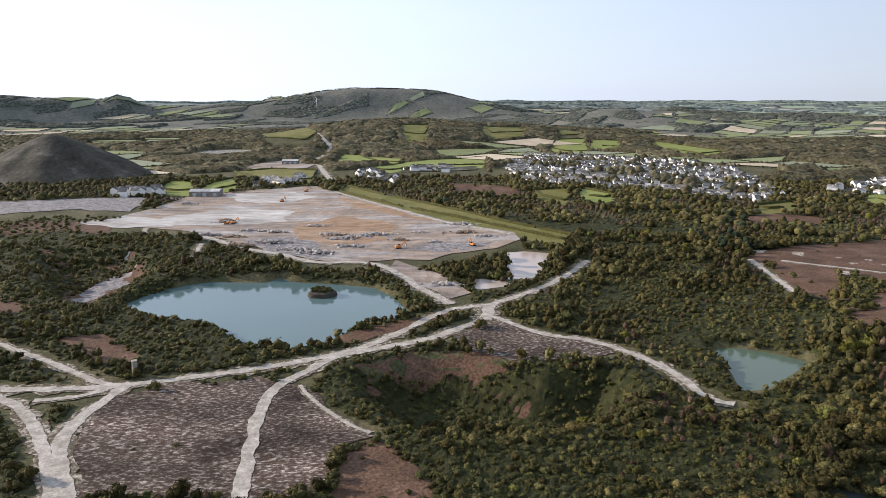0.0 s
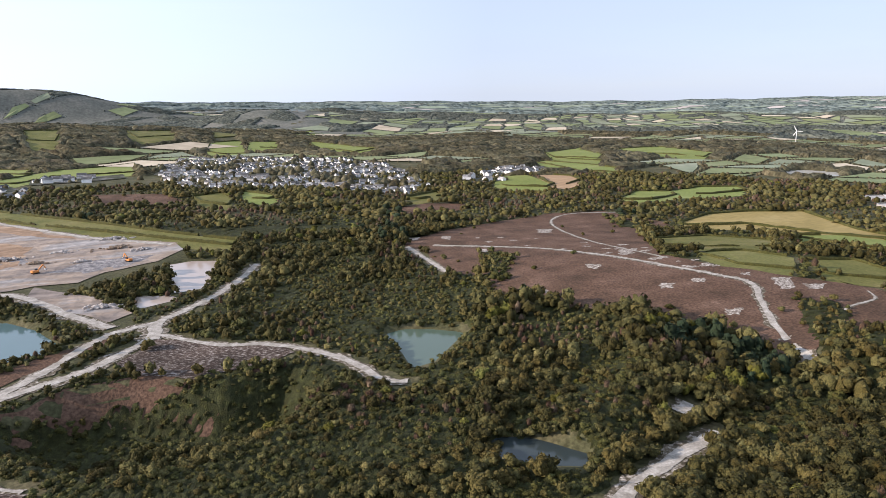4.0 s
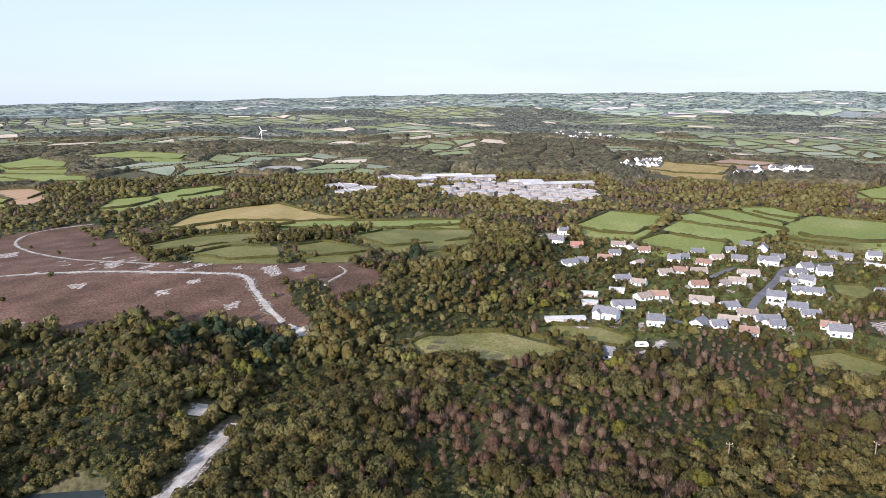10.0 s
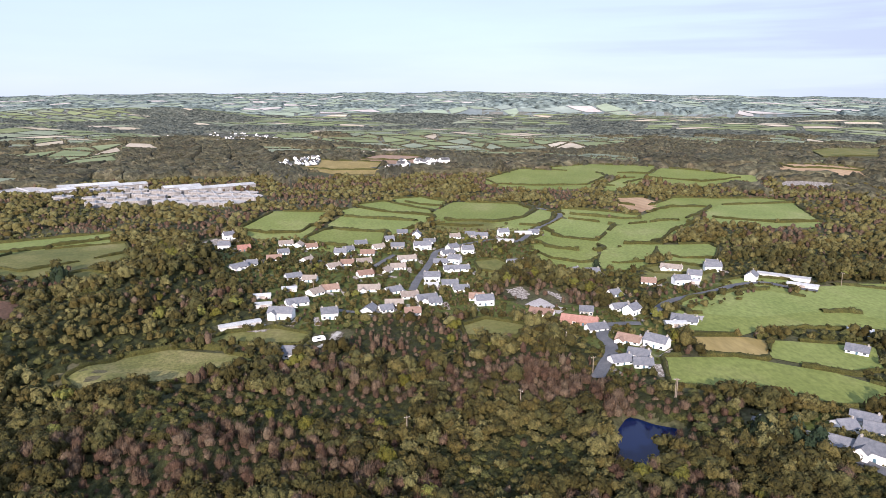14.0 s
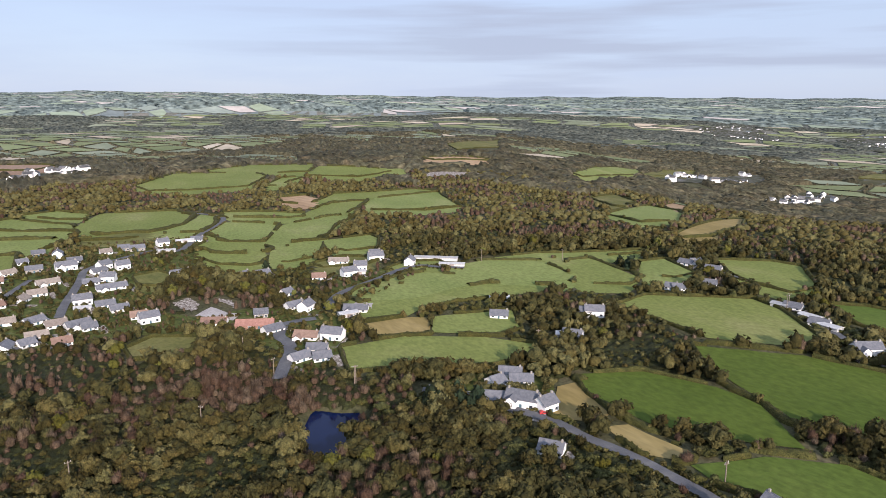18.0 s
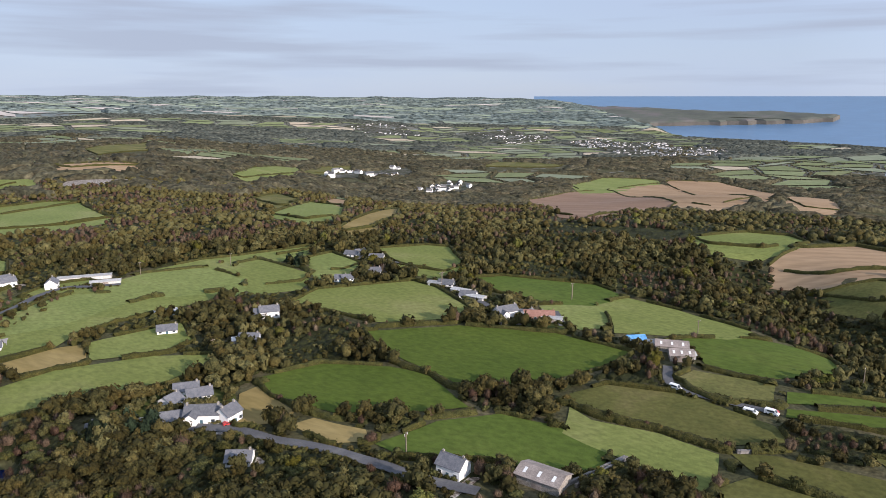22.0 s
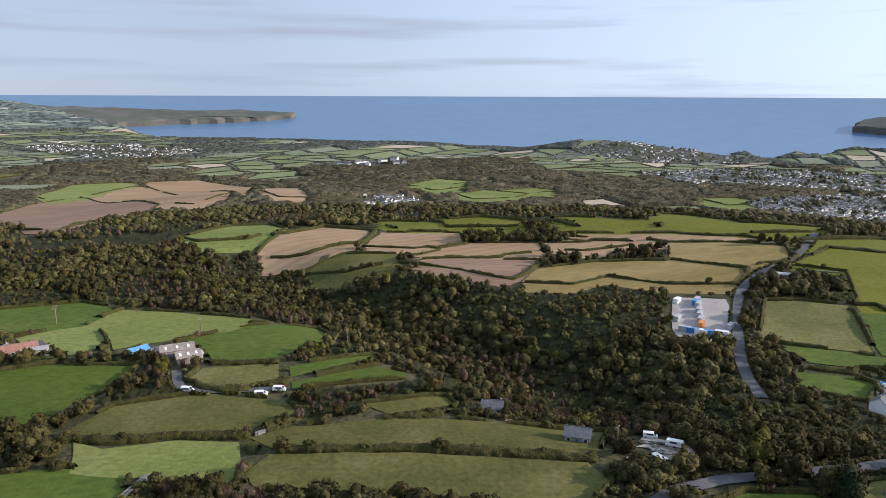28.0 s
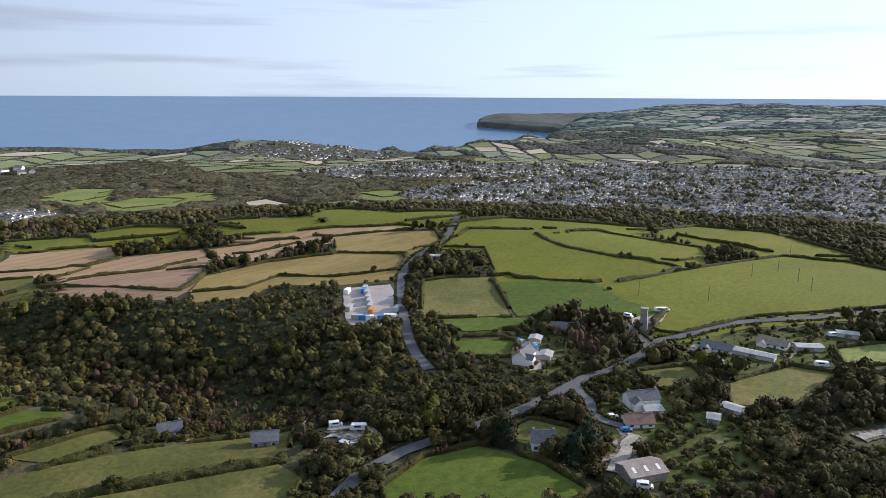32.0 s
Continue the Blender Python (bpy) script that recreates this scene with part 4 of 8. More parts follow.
field("stubble", [(1030, -609), (972, -695), (934, -713), (982, -612)])
field("green", [(302.1, -420.8), (277.6, -450.3), (260.8, -455.6), (226.0, -414.4), (226.0, -389.1), (248.5, -388.3), (275.2, -399.3)])
field("lush", [(200.6, -384.9), (189.5, -399.3), (131.9, -415.6), (107.6, -400.8), (117.4, -368.8), (140.2, -357.5), (177.4, -365.2)])
field("green", [(142.7, -351.1), (126.0, -374.4), (111.6, -371.6), (98.1, -336.0), (109.5, -324.0), (131.0, -333.2)])
field("green", [(121.6, -376.9), (104.9, -397.4), (75.4, -388.8), (37.1, -373.2), (27.1, -367.0), (43.6, -350.3), (77.1, -336.3), (93.1, -329.1), (103.6, -355.2)])
field("lush", [(62.8, -339.2), (41.5, -357.6), (-0.3, -367.0), (-6.7, -338.9), (-3.4, -326.0), (21.9, -302.2), (46.5, -309.5)])
field("plough", [(559, -1299), (549, -1497), (506, -1661), (258, -1224), (215, -849), (219, -659), (255, -676)])
field("stubble", [(490, -1655), (416, -1831), (145, -1308), (193, -1205), (260, -1237)])
field("stubble", [(423, -1899), (296, -1952), (101, -1745), (124, -1316)])
field("stubble", [(100, -1351), (66, -1739), (7, -1267), (58, -1260)])
field("green", [(599, -1657), (569, -1819), (476, -1885), (426, -1876), (496, -1674), (531, -1562)])
field("pasture", [(966, -1090), (1172, -1390), (1172, -1518), (936, -1180)])
field("pasture", [(917, -1798), (993, -2143), (765, -2097), (744, -1942)])
field("stubble", [(1333, -2113), (1421, -2480), (1325, -2474), (1282, -2162)])
field("green", [(667, -2021), (616, -2363), (479, -2192), (560, -2014)])
field("stubble", [(44, -543), (27, -584), (-9, -616), (-46, -592), (-34, -545), (5, -529)])
field("stubble", [(-37, -529), (-55, -581), (-118, -559), (-113, -523), (-74, -514)])
field("stubble", [(-69, -485), (-119, -522), (-170, -508), (-166, -482), (-121, -477)])
field("plough", [(-63.2, -469.8), (-91.9, -474.2), (-153.0, -456.0), (-131.2, -425.2), (-116.8, -414.9), (-93.7, -444.2)])
field("stubble", [(-174, -505), (-233, -489), (-232, -478), (-194, -475), (-172, -487)])
field("stubble", [(-187, -531), (-270, -496), (-324, -457), (-311, -451), (-224, -502)])
field("dry", [(-124.5, -403.2), (-145.2, -432.3), (-188.9, -440.2), (-243.1, -428.9), (-271.2, -391.2), (-247.0, -366.5), (-207.4, -377.8), (-181.2, -403.2), (-153.4, -391.0)])
field("dry", [(-239, -430), (-260, -470), (-296, -457), (-328, -434), (-316, -413), (-276, -398), (-249, -417)])
field("lime", [(-200, -569), (-247, -554), (-284, -523), (-265, -507), (-213, -533)])
field("lime", [(-290, -545), (-304, -588), (-331, -569), (-336, -530), (-295, -515)])
field("lime", [(-110, -621), (-152, -618), (-187, -575), (-164, -568), (-114, -586)])
field("green", [(-214, -1666), (-312, -1750), (-388, -1696), (-290, -1632)])
field("green", [(105, -587), (72, -634), (39, -638), (24, -612), (53, -575), (90, -569)])
field("pasture", [(9.0, -498.9), (-23.0, -509.5), (-62.6, -495.1), (-51.9, -473.2), (-21.3, -477.5)])
field("lime", [(-304.1, -394.4), (-350.8, -418.4), (-393.2, -391.7), (-379.5, -365.7), (-374.9, -338.4), (-385.5, -295.9), (-403.3, -267.5), (-373.6, -259.7), (-328.7, -272.5), (-311.5, -284.7), (-293.3, -321.2), (-326.8, -370.5)])
field("lime", [(-390, -379), (-443, -364), (-477, -293), (-450, -272), (-419, -274), (-390, -310), (-380, -343)])
field("lime", [(-324.6, -260.2), (-414.7, -253.5), (-505.4, -245.7), (-527.6, -207.7), (-513.5, -160.4), (-441.6, -135.8), (-350.6, -182.0), (-297.0, -190.8), (-291.0, -199.9), (-317.8, -212.0), (-315.7, -240.7)])
field("lime", [(-335, -445), (-412, -438), (-450, -407), (-487, -376), (-513, -348), (-425, -384)])
field("lime", [(-501, -351), (-565, -354), (-598, -303), (-557, -212), (-519, -244), (-515, -292)])
field("pasture", [(-244.6, -334.0), (-262.6, -329.0), (-281.4, -315.9), (-246.5, -258.2), (-215.1, -278.7), (-211.5, -288.9)])
field("lush", [(-278.6, -304.9), (-302.8, -295.4), (-327.2, -271.2), (-321.7, -225.8), (-327.6, -215.3), (-305.5, -214.0), (-278.9, -241.7), (-248.7, -256.1)])
field("lush", [(-210.3, -277.3), (-236.9, -263.1), (-250.8, -249.8), (-240.0, -240.8), (-211.6, -255.8)])
field("lush", [(-200.2, -248.3), (-218.3, -238.1), (-222.9, -231.0), (-208.0, -219.0), (-189.1, -230.3)])
field("lime", [(-285, -560), (-325, -580), (-343, -510), (-403, -481), (-372, -466), (-295, -481), (-281, -502)])
field("lime", [(-208, -587), (-227, -585), (-282, -542), (-276, -522), (-223, -550)])
field("green", [(-312, -1518), (-391, -1574), (-478, -1510), (-426, -1459), (-334, -1435)])
field("green", [(-423, -1564), (-516, -1588), (-565, -1546), (-480, -1518)])
field("green", [(-243, -1650), (-317, -1695), (-360, -1631), (-272, -1577)])
field("green", [(-820, -1383), (-905, -1370), (-921, -1269), (-828, -1277)])
field("lime", [(-55, -635), (-77, -628), (-115, -603), (-108, -578), (-72, -592)])
field("lime", [(-2432, -1391), (-2667, -1342), (-2650, -1147), (-2458, -1234)])
field("lime", [(-2465, -2087), (-2641, -2008), (-2705, -1816), (-2444, -1855)])
field("lime", [(-2550, -2298), (-2755, -2230), (-2812, -2074), (-2541, -2118)])
field("heath", [(-403, 603), (-361, 626), (-295, 617), (-260, 532), (-273, 496), (-287, 464), (-304, 450)])
field("heath", [(-251.1, 511.7), (-199.9, 499.5), (-180.9, 481.1), (-185.7, 442.6), (-203.4, 417.0), (-212.8, 381.7), (-239.1, 405.8)])
field("heath", [(-280.7, 412.5), (-260.7, 419.6), (-222.6, 381.9), (-219.7, 349.7), (-240.2, 349.4)])
scrub([(-35.2, 284.8), (4.0, 291.0), (62.5, 284.2), (48.9, 261.5), (8.3, 266.9), (-28.1, 261.5)])

# clay splashed over the upper moor, beside the track
splash = np.random.default_rng(41)
SPINE = [(232, 467), (263, 437), (289, 403), (302, 356), (311, 311), (322, 275)]
for k in range(34):
    i, t = int(splash.integers(5)), splash.random()
    px = SPINE[i][0] * (1 - t) + SPINE[i + 1][0] * t + splash.uniform(3, 55) * 0.8
    py = SPINE[i][1] * (1 - t) + SPINE[i + 1][1] * t + splash.uniform(3, 55) * 0.6
    size = splash.uniform(1.6, 4.6)
    field("patch", [(px + size * math.cos(a) * splash.uniform(0.6, 1.5), py + 0.7 * size * math.sin(a) * splash.uniform(0.6, 1.5)) for a in np.arange(7) * 0.9])

# ---------- water and its hollows ----------
POOL_TEXT = {"lake": ("broad teal pit lake with scrubby banks", 4.0), "greenpond": ("murky green pond among dense trees", 3.0), "lowpond": ("dark shallow pond with reedy edge", 1.5),
             "darkpond": ("dark pond ringed by trees, painted blue of reflected sky", 3.0), "claypond": ("milky brown clay pool beside the quarry", 0.8), "farpond": ("pale milky pond in the distance, reflected sky in its colour", 1.0)}
LEVELS = []
for kind, pts in POOLS:
    cx, cy = sum(p[0] for p in pts) / len(pts), sum(p[1] for p in pts) / len(pts)
    middle = float(ground(np.array([cx]), np.array([cy]), bare=True)[0])
    level = middle - POOL_TEXT[kind][1]
    if kind == "farpond":  # on a slope: the lowest bank holds the water
        level = min(level, float(ground(np.array([p[0] for p in pts]), np.array([p[1] for p in pts]), bare=True).min()) - 0.3)
    LEVELS.append(level)
    BASINS.append((pts, max(POOL_TEXT[kind][1], middle - level + 2.0 * (kind == "farpond"))))
for (kind, pts), level in zip(POOLS, LEVELS):
    text, depth = POOL_TEXT[kind]
    cx, cy = sum(p[0] for p in pts) / len(pts), sum(p[1] for p in pts) / len(pts)
    grown = [(x + (x - cx) / math.hypot(x - cx, y - cy) * 5, y + (y - cy) / math.hypot(x - cx, y - cy) * 5) for x, y in pts]
    edge = rough_edge(grown, 5, 1.5)
    tagged(new("water", mesh_from("water", [(x, y, level) for x, y in edge], [list(range(len(edge)))[::(1 if sum(p[0] * q[1] - p[1] * q[0] for p, q in zip(edge, edge[1:] + edge[:1])) > 0 else -1)]], M[kind])), text, "pond", kind="structure")
    mark(pts, 1, 2.0)

# ---------- the ground, one sheet ----------
AZ_N = 640
rings = [0.0]
while rings[-1] < 4795:
    r = rings[-1]
    rings.append(min(4796.0, r + (30 if r < 150 else max(4.2, 0.0105 * r) if r < 1400 else 15 + (r - 1400) * 0.012)))
RR, AA = np.meshgrid(np.array(rings[1:]), np.arange(AZ_N) * 2 * np.pi / AZ_N, indexing="ij")
GX, GY = -RR * np.sin(AA), RR * np.cos(AA)
GZ = ground(GX, GY)
gv = np.concatenate([[[0, 0, height(0, 0)]], np.stack([GX, GY, GZ], -1).reshape(-1, 3)])
n_r = len(rings) - 1
i, j = np.meshgrid(np.arange(n_r - 1), np.arange(AZ_N), indexing="ij")
a, b = 1 + i * AZ_N + j, 1 + i * AZ_N + (j + 1) % AZ_N
c, d = a + AZ_N, b + AZ_N
gt = np.concatenate([np.stack([a, c, b], -1).reshape(-1, 3)[:, ::-1], np.stack([b, c, d], -1).reshape(-1, 3)[:, ::-1],
                     np.stack([np.zeros(AZ_N, int), 1 + np.arange(AZ_N), 1 + (np.arange(AZ_N) + 1) % AZ_N], -1)])
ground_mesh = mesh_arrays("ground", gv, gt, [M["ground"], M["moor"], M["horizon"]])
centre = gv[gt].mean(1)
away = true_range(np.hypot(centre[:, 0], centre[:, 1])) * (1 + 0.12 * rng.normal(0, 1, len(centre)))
# farther ground takes the colours with painted haze, ragged where bands meet
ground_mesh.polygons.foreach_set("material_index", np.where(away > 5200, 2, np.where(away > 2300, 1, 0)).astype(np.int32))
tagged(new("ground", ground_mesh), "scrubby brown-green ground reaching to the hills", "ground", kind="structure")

# ---------- the sea ----------
sr = np.concatenate([np.arange(2300, 4700, 60.0), [4720, 4740, 4755]])
sa = np.radians(np.arange(-258, -156.5, 1.0))
SR, SA = np.meshgrid(sr, sa, indexing="ij")
sx, sy = -SR * np.sin(SA), SR * np.cos(SA)
sv = np.stack([sx, sy, sea_level(sx, sy)], -1).reshape(-1, 3)
i, j = np.meshgrid(np.arange(len(sr) - 1), np.arange(len(sa) - 1), indexing="ij")
a = i * len(sa) + j
st = np.concatenate([np.stack([a, a + 1, a + len(sa)], -1).reshape(-1, 3), np.stack([a + 1, a + len(sa) + 1, a + len(sa)], -1).reshape(-1, 3)])
tagged(new("water", mesh_arrays("sea", sv, st, M["sea"])), "calm blue sea reaching to the horizon", "sea", kind="structure")

# ---------- fields ----------
HEDGED = ("green", "turf", "lush", "lime", "pasture", "dry", "stubble", "plough", "meadow")
CLEARED = []
FIELD_TEXT = {"green": ("grazed green field bounded by hedgerows", "field"), "lush": ("lush dark green grass field with hedged edges", "field"), "lime": ("bright yellow-green grass field on the ridge", "field"),
              "turf": ("rough green turf grazed by stock", "field"), "pasture": ("rough olive pasture with tussocks", "field"), "meadow": ("unmown meadow of pale long grass", "meadow"), "dry": ("dry straw-coloured field with faint tracks", "field"),
              "stubble": ("harvested tan stubble field", "field"), "plough": ("ploughed pinkish-brown field", "field"), "heath": ("brown heather moor with bare pale patches", "heath"),
              "whiteheath": ("dark heather streaked with white clay", "heath"), "quarry": ("bare orange and white china clay workings", "quarry"), "yard": ("pale concrete depot yard", "yard"),
              "orange": ("orange earth freshly scraped in the quarry", "earthworks"), "whiteclay": ("white china clay spread in the quarry", "earthworks"), "rubble": ("grey quarry rubble and stone", "earthworks"),
              "patch": ("bare pale patch of white clay and gravel", "bare ground"),
              "gardens": ("patchy garden ground between village houses", "garden")}
for n_f, (kind, pts) in enumerate(FIELDS):
    far = sum(math.hypot(*p) for p in pts) / len(pts)
    edge = rough_edge(pts, max(4, far / 70), 9.0 if kind in ("orange", "whiteclay", "rubble") else 4.0 if "heath" in kind else min(2.5, 0.5 + far / 400))
    if kind == "patch":
        edge = [(x + 2.2 * noise.noise((x / 2.5, y / 2.5, 4.0)), y + 2.2 * noise.noise((x / 2.5, y / 2.5, 9.0))) for x, y in rough_edge(pts, 1.2, 1.5)]
    lift = 0.2 + 0.0003 * far + 0.004 * n_f * (kind == "quarry") + 0.05 * (kind == "whiteheath") + 0.12 * (kind == "patch") + 0.1 * (kind in ("orange", "whiteclay", "rubble")) - 0.12 * (kind == "gardens")
    verts, faces = drape(edge, lift, max(8.0, far / 45))
    if not faces:
        continue
    if kind in HEDGED and 420 < far < 1900:  # the grass is drawn on towards the camera, hiding bare ground before the field
        for k, s in enumerate((0.985, 0.968, 0.952)):
            verts, faces = join((verts, faces), drape([(x * s, y * s) for x, y in edge], lift - 0.05 * (k + 1), max(8.0, far / 45)))
    text, cat = FIELD_TEXT[kind]
    tagged(new("field" if cat == "field" else cat.replace(" ", "_"), mesh_from(kind, verts, faces, M[kind], True)), text, cat, kind="structure")
    mark(pts, 2 if kind == "gardens" else 3 if "heath" in kind else 1, -2.0 if kind in ("heath", "whiteheath", "gardens", "quarry") else 3.5 if far < 700 else 0.5)
    if (kind in HEDGED or kind in ("quarry", "rubble", "whiteclay")) and far > 300:
        for s in (0.985, 0.97, 0.955, 0.945)[:4 if far > 420 else 1]:
            CLEARED.append([(x * s, y * s) for x, y in pts])

# ---------- roads and tracks ----------
def spline(pts, step):
    res = []
    p = [pts[0]] + list(pts) + [pts[-1]]
    for i in range(1, len(p) - 2):
        (x0, y0), (x1, y1), (x2, y2), (x3, y3) = p[i - 1:i + 3]
        n = max(2, int(math.hypot(x2 - x1, y2 - y1) / step))
        for k in range(n):
            t = k / n
            f = lambda a, b, c, d: 0.5 * (2 * b + (c - a) * t + (2 * a - 5 * b + 4 * c - d) * t * t + (3 * b - a - 3 * c + d) * t ** 3)
            res.append((f(x0, x1, x2, x3), f(y0, y1, y2, y3)))
    return res + [pts[-1]]


def strip(pts, width, lift, wander):
    line = spline(pts, 2.0)
    left, right, mid = [], [], []
    for i, (x, y) in enumerate(line):
        (ax, ay), (bx, by) = line[max(0, i - 1)], line[min(len(line) - 1, i + 1)]
        d = math.hypot(bx - ax, by - ay) or 1
        nx, ny = -(by - ay) / d, (bx - ax) / d
        w1 = width / 2 * (1 + wander * (noise.noise((x / 9, y / 9, 0.3)) + 0.7 * noise.noise((x / 2.7, y / 2.7, 1.3))))
        w2 = width / 2 * (1 + wander * (noise.noise((x / 9, y / 9, 7.3)) + 0.7 * noise.noise((x / 2.7, y / 2.7, 8.3))))
        left.append((x + nx * w1, y + ny * w1))
        mid.append((x, y))
        right.append((x - nx * w2, y - ny * w2))
    v = np.array([q for row in zip(left, mid, right) for q in row])
    z = ground(v[:, 0], v[:, 1]) + lift
    verts = [(x, y, h) for (x, y), h in zip(v, z)]
    faces = []
    for i in range(len(line) - 1):
        k = 3 * i
        faces += [(k, k + 1, k + 4, k + 3), (k + 1, k + 2, k + 5, k + 4)]
    return verts, [f[::-1] for f in faces], line


LANE_SIDES = []
for n_w, (kind, width, pts) in enumerate(WAYS):
    if kind == "track":
        width = width * 0.8
        verts, faces, line = strip(pts, width * 1.9, 0.30 + 0.004 * n_w, 0.8)
        tagged(new("verge", mesh_from("verge", verts, faces, M["verge"], True)), "dusty verge with clay splashed over heather", "verge", kind="structure")
    verts, faces, line = strip(pts, width, 0.45 + 0.006 * n_w, 0.45 if kind == "track" else 0.08)
    tagged(new("road", mesh_from(kind, verts, faces, M[kind], True)), "white china clay track, rutted and dusty" if kind == "track" else "narrow grey asphalt lane", "track" if kind == "track" else "road", kind="structure")
    for (ax, ay), (bx, by) in zip(line[::4], line[4::4] + [line[-1]]):
        if math.hypot(bx - ax, by - ay) > 0.5:
            mark([(ax - 0.1, ay), (bx, by), (bx + 0.1, by + 0.1)], 1, width / 2 + (4.0 if kind == "track" else 2.2))
    if kind == "lane":
        for i in range(0, len(line) - 1):
            (ax, ay), (bx, by) = line[i], line[i + 1]
            d = math.hypot(bx - ax, by - ay) or 1
            for side in (-1, 1):
                if noise.noise((ax / 18, ay / 18, side * 3.0)) > -0.25:
                    LANE_SIDES.append((ax - side * (by - ay) / d * (width / 2 + 1.3), ay + side * (bx - ax) / d * (width / 2 + 1.3)))

# ---------- headlands ----------
for pts in HEADLANDS:
    cx, cy = sum(p[0] for p in pts) / len(pts), sum(p[1] for p in pts) / len(pts)
    edge = rough_edge(pts, 40, 25)
    n = len(edge)
    k = 55 * math.hypot(cx, cy) / float(true_range(np.array(math.hypot(cx, cy))))
    verts = []
    for s, h in ((1.0, -2.0), (0.992, 0.7), (0.965, 1.0), (0.6, 1.25)):
        for x, y in edge:
            px, py = cx + (x - cx) * s, cy + (y - cy) * s
            verts.append((px, py, float(sea_level(px, py)) + k * h * (1 + 0.25 * noise.noise((px / 120, py / 120, 1)))))
    faces = [(r * n + i, r * n + (i + 1) % n, (r + 1) * n + (i + 1) % n, (r + 1) * n + i) for r in range(3) for i in range(n)]
    faces.append(list(range(3 * n, 4 * n)))
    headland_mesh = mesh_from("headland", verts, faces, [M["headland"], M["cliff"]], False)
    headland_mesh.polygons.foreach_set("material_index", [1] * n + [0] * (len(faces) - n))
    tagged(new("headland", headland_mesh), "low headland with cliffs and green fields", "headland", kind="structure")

for pts in SCRUB:
    mark(pts, 4, 0.0)
for pts in CLEARED:
    mark(pts, 1, 0.0, True)
for kind, pts in POOLS:
    if kind != "lake":
        for s in (0.98, 0.965):
            mark([(x * s, y * s) for x, y in pts], 1, 0.0, True)

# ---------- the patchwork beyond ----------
# field colours lightened and greyed: the haze is put into them
FAR_HAZE_TINTS = {"far_green": ((0.3, (0.135, 0.162, 0.078)), (0.55, (0.17, 0.195, 0.095)), (0.8, (0.23, 0.238, 0.135))), "far_tan": ((0.3, (0.343, 0.299, 0.207)), (0.55, (0.436, 0.370, 0.276)), (0.8, (0.528, 0.470, 0.380))),
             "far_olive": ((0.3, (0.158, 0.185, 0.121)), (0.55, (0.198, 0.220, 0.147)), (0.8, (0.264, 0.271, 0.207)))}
for key, stops in FAR_HAZE_TINTS.items():
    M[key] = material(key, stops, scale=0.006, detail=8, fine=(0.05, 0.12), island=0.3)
# past 5 km the painted haze is stronger
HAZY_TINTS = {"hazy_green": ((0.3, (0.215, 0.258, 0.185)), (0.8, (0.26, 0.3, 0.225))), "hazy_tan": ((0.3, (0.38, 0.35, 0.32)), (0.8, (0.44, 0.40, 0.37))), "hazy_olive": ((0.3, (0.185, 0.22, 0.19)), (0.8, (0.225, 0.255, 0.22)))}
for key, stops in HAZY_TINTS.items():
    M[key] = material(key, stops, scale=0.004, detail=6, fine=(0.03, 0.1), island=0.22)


def laid(X, Y):
    """From true plan to the plan in which the distance is drawn together."""
    R = np.maximum(np.hypot(X, Y), 1.0)
    r = np.where(R > 2000, 2000 + 2800 * (R - 2000) / (R - 2000 + 2800), R)
    return X * r / R, Y * r / R


SETTLED = []  # outlines of towns and works, kept free of fields
FAR_WOOD = []


def inside_any(x, y, shapes):
    res = np.zeros(np.shape(x), bool)
    for pts, (x0, x1, y0, y1) in shapes:
        if x.max() < x0 or x.min() > x1 or y.max() < y0 or y.min() > y1:
            continue
        res |= sd_polygon(x, y, pts) < 0
    return res


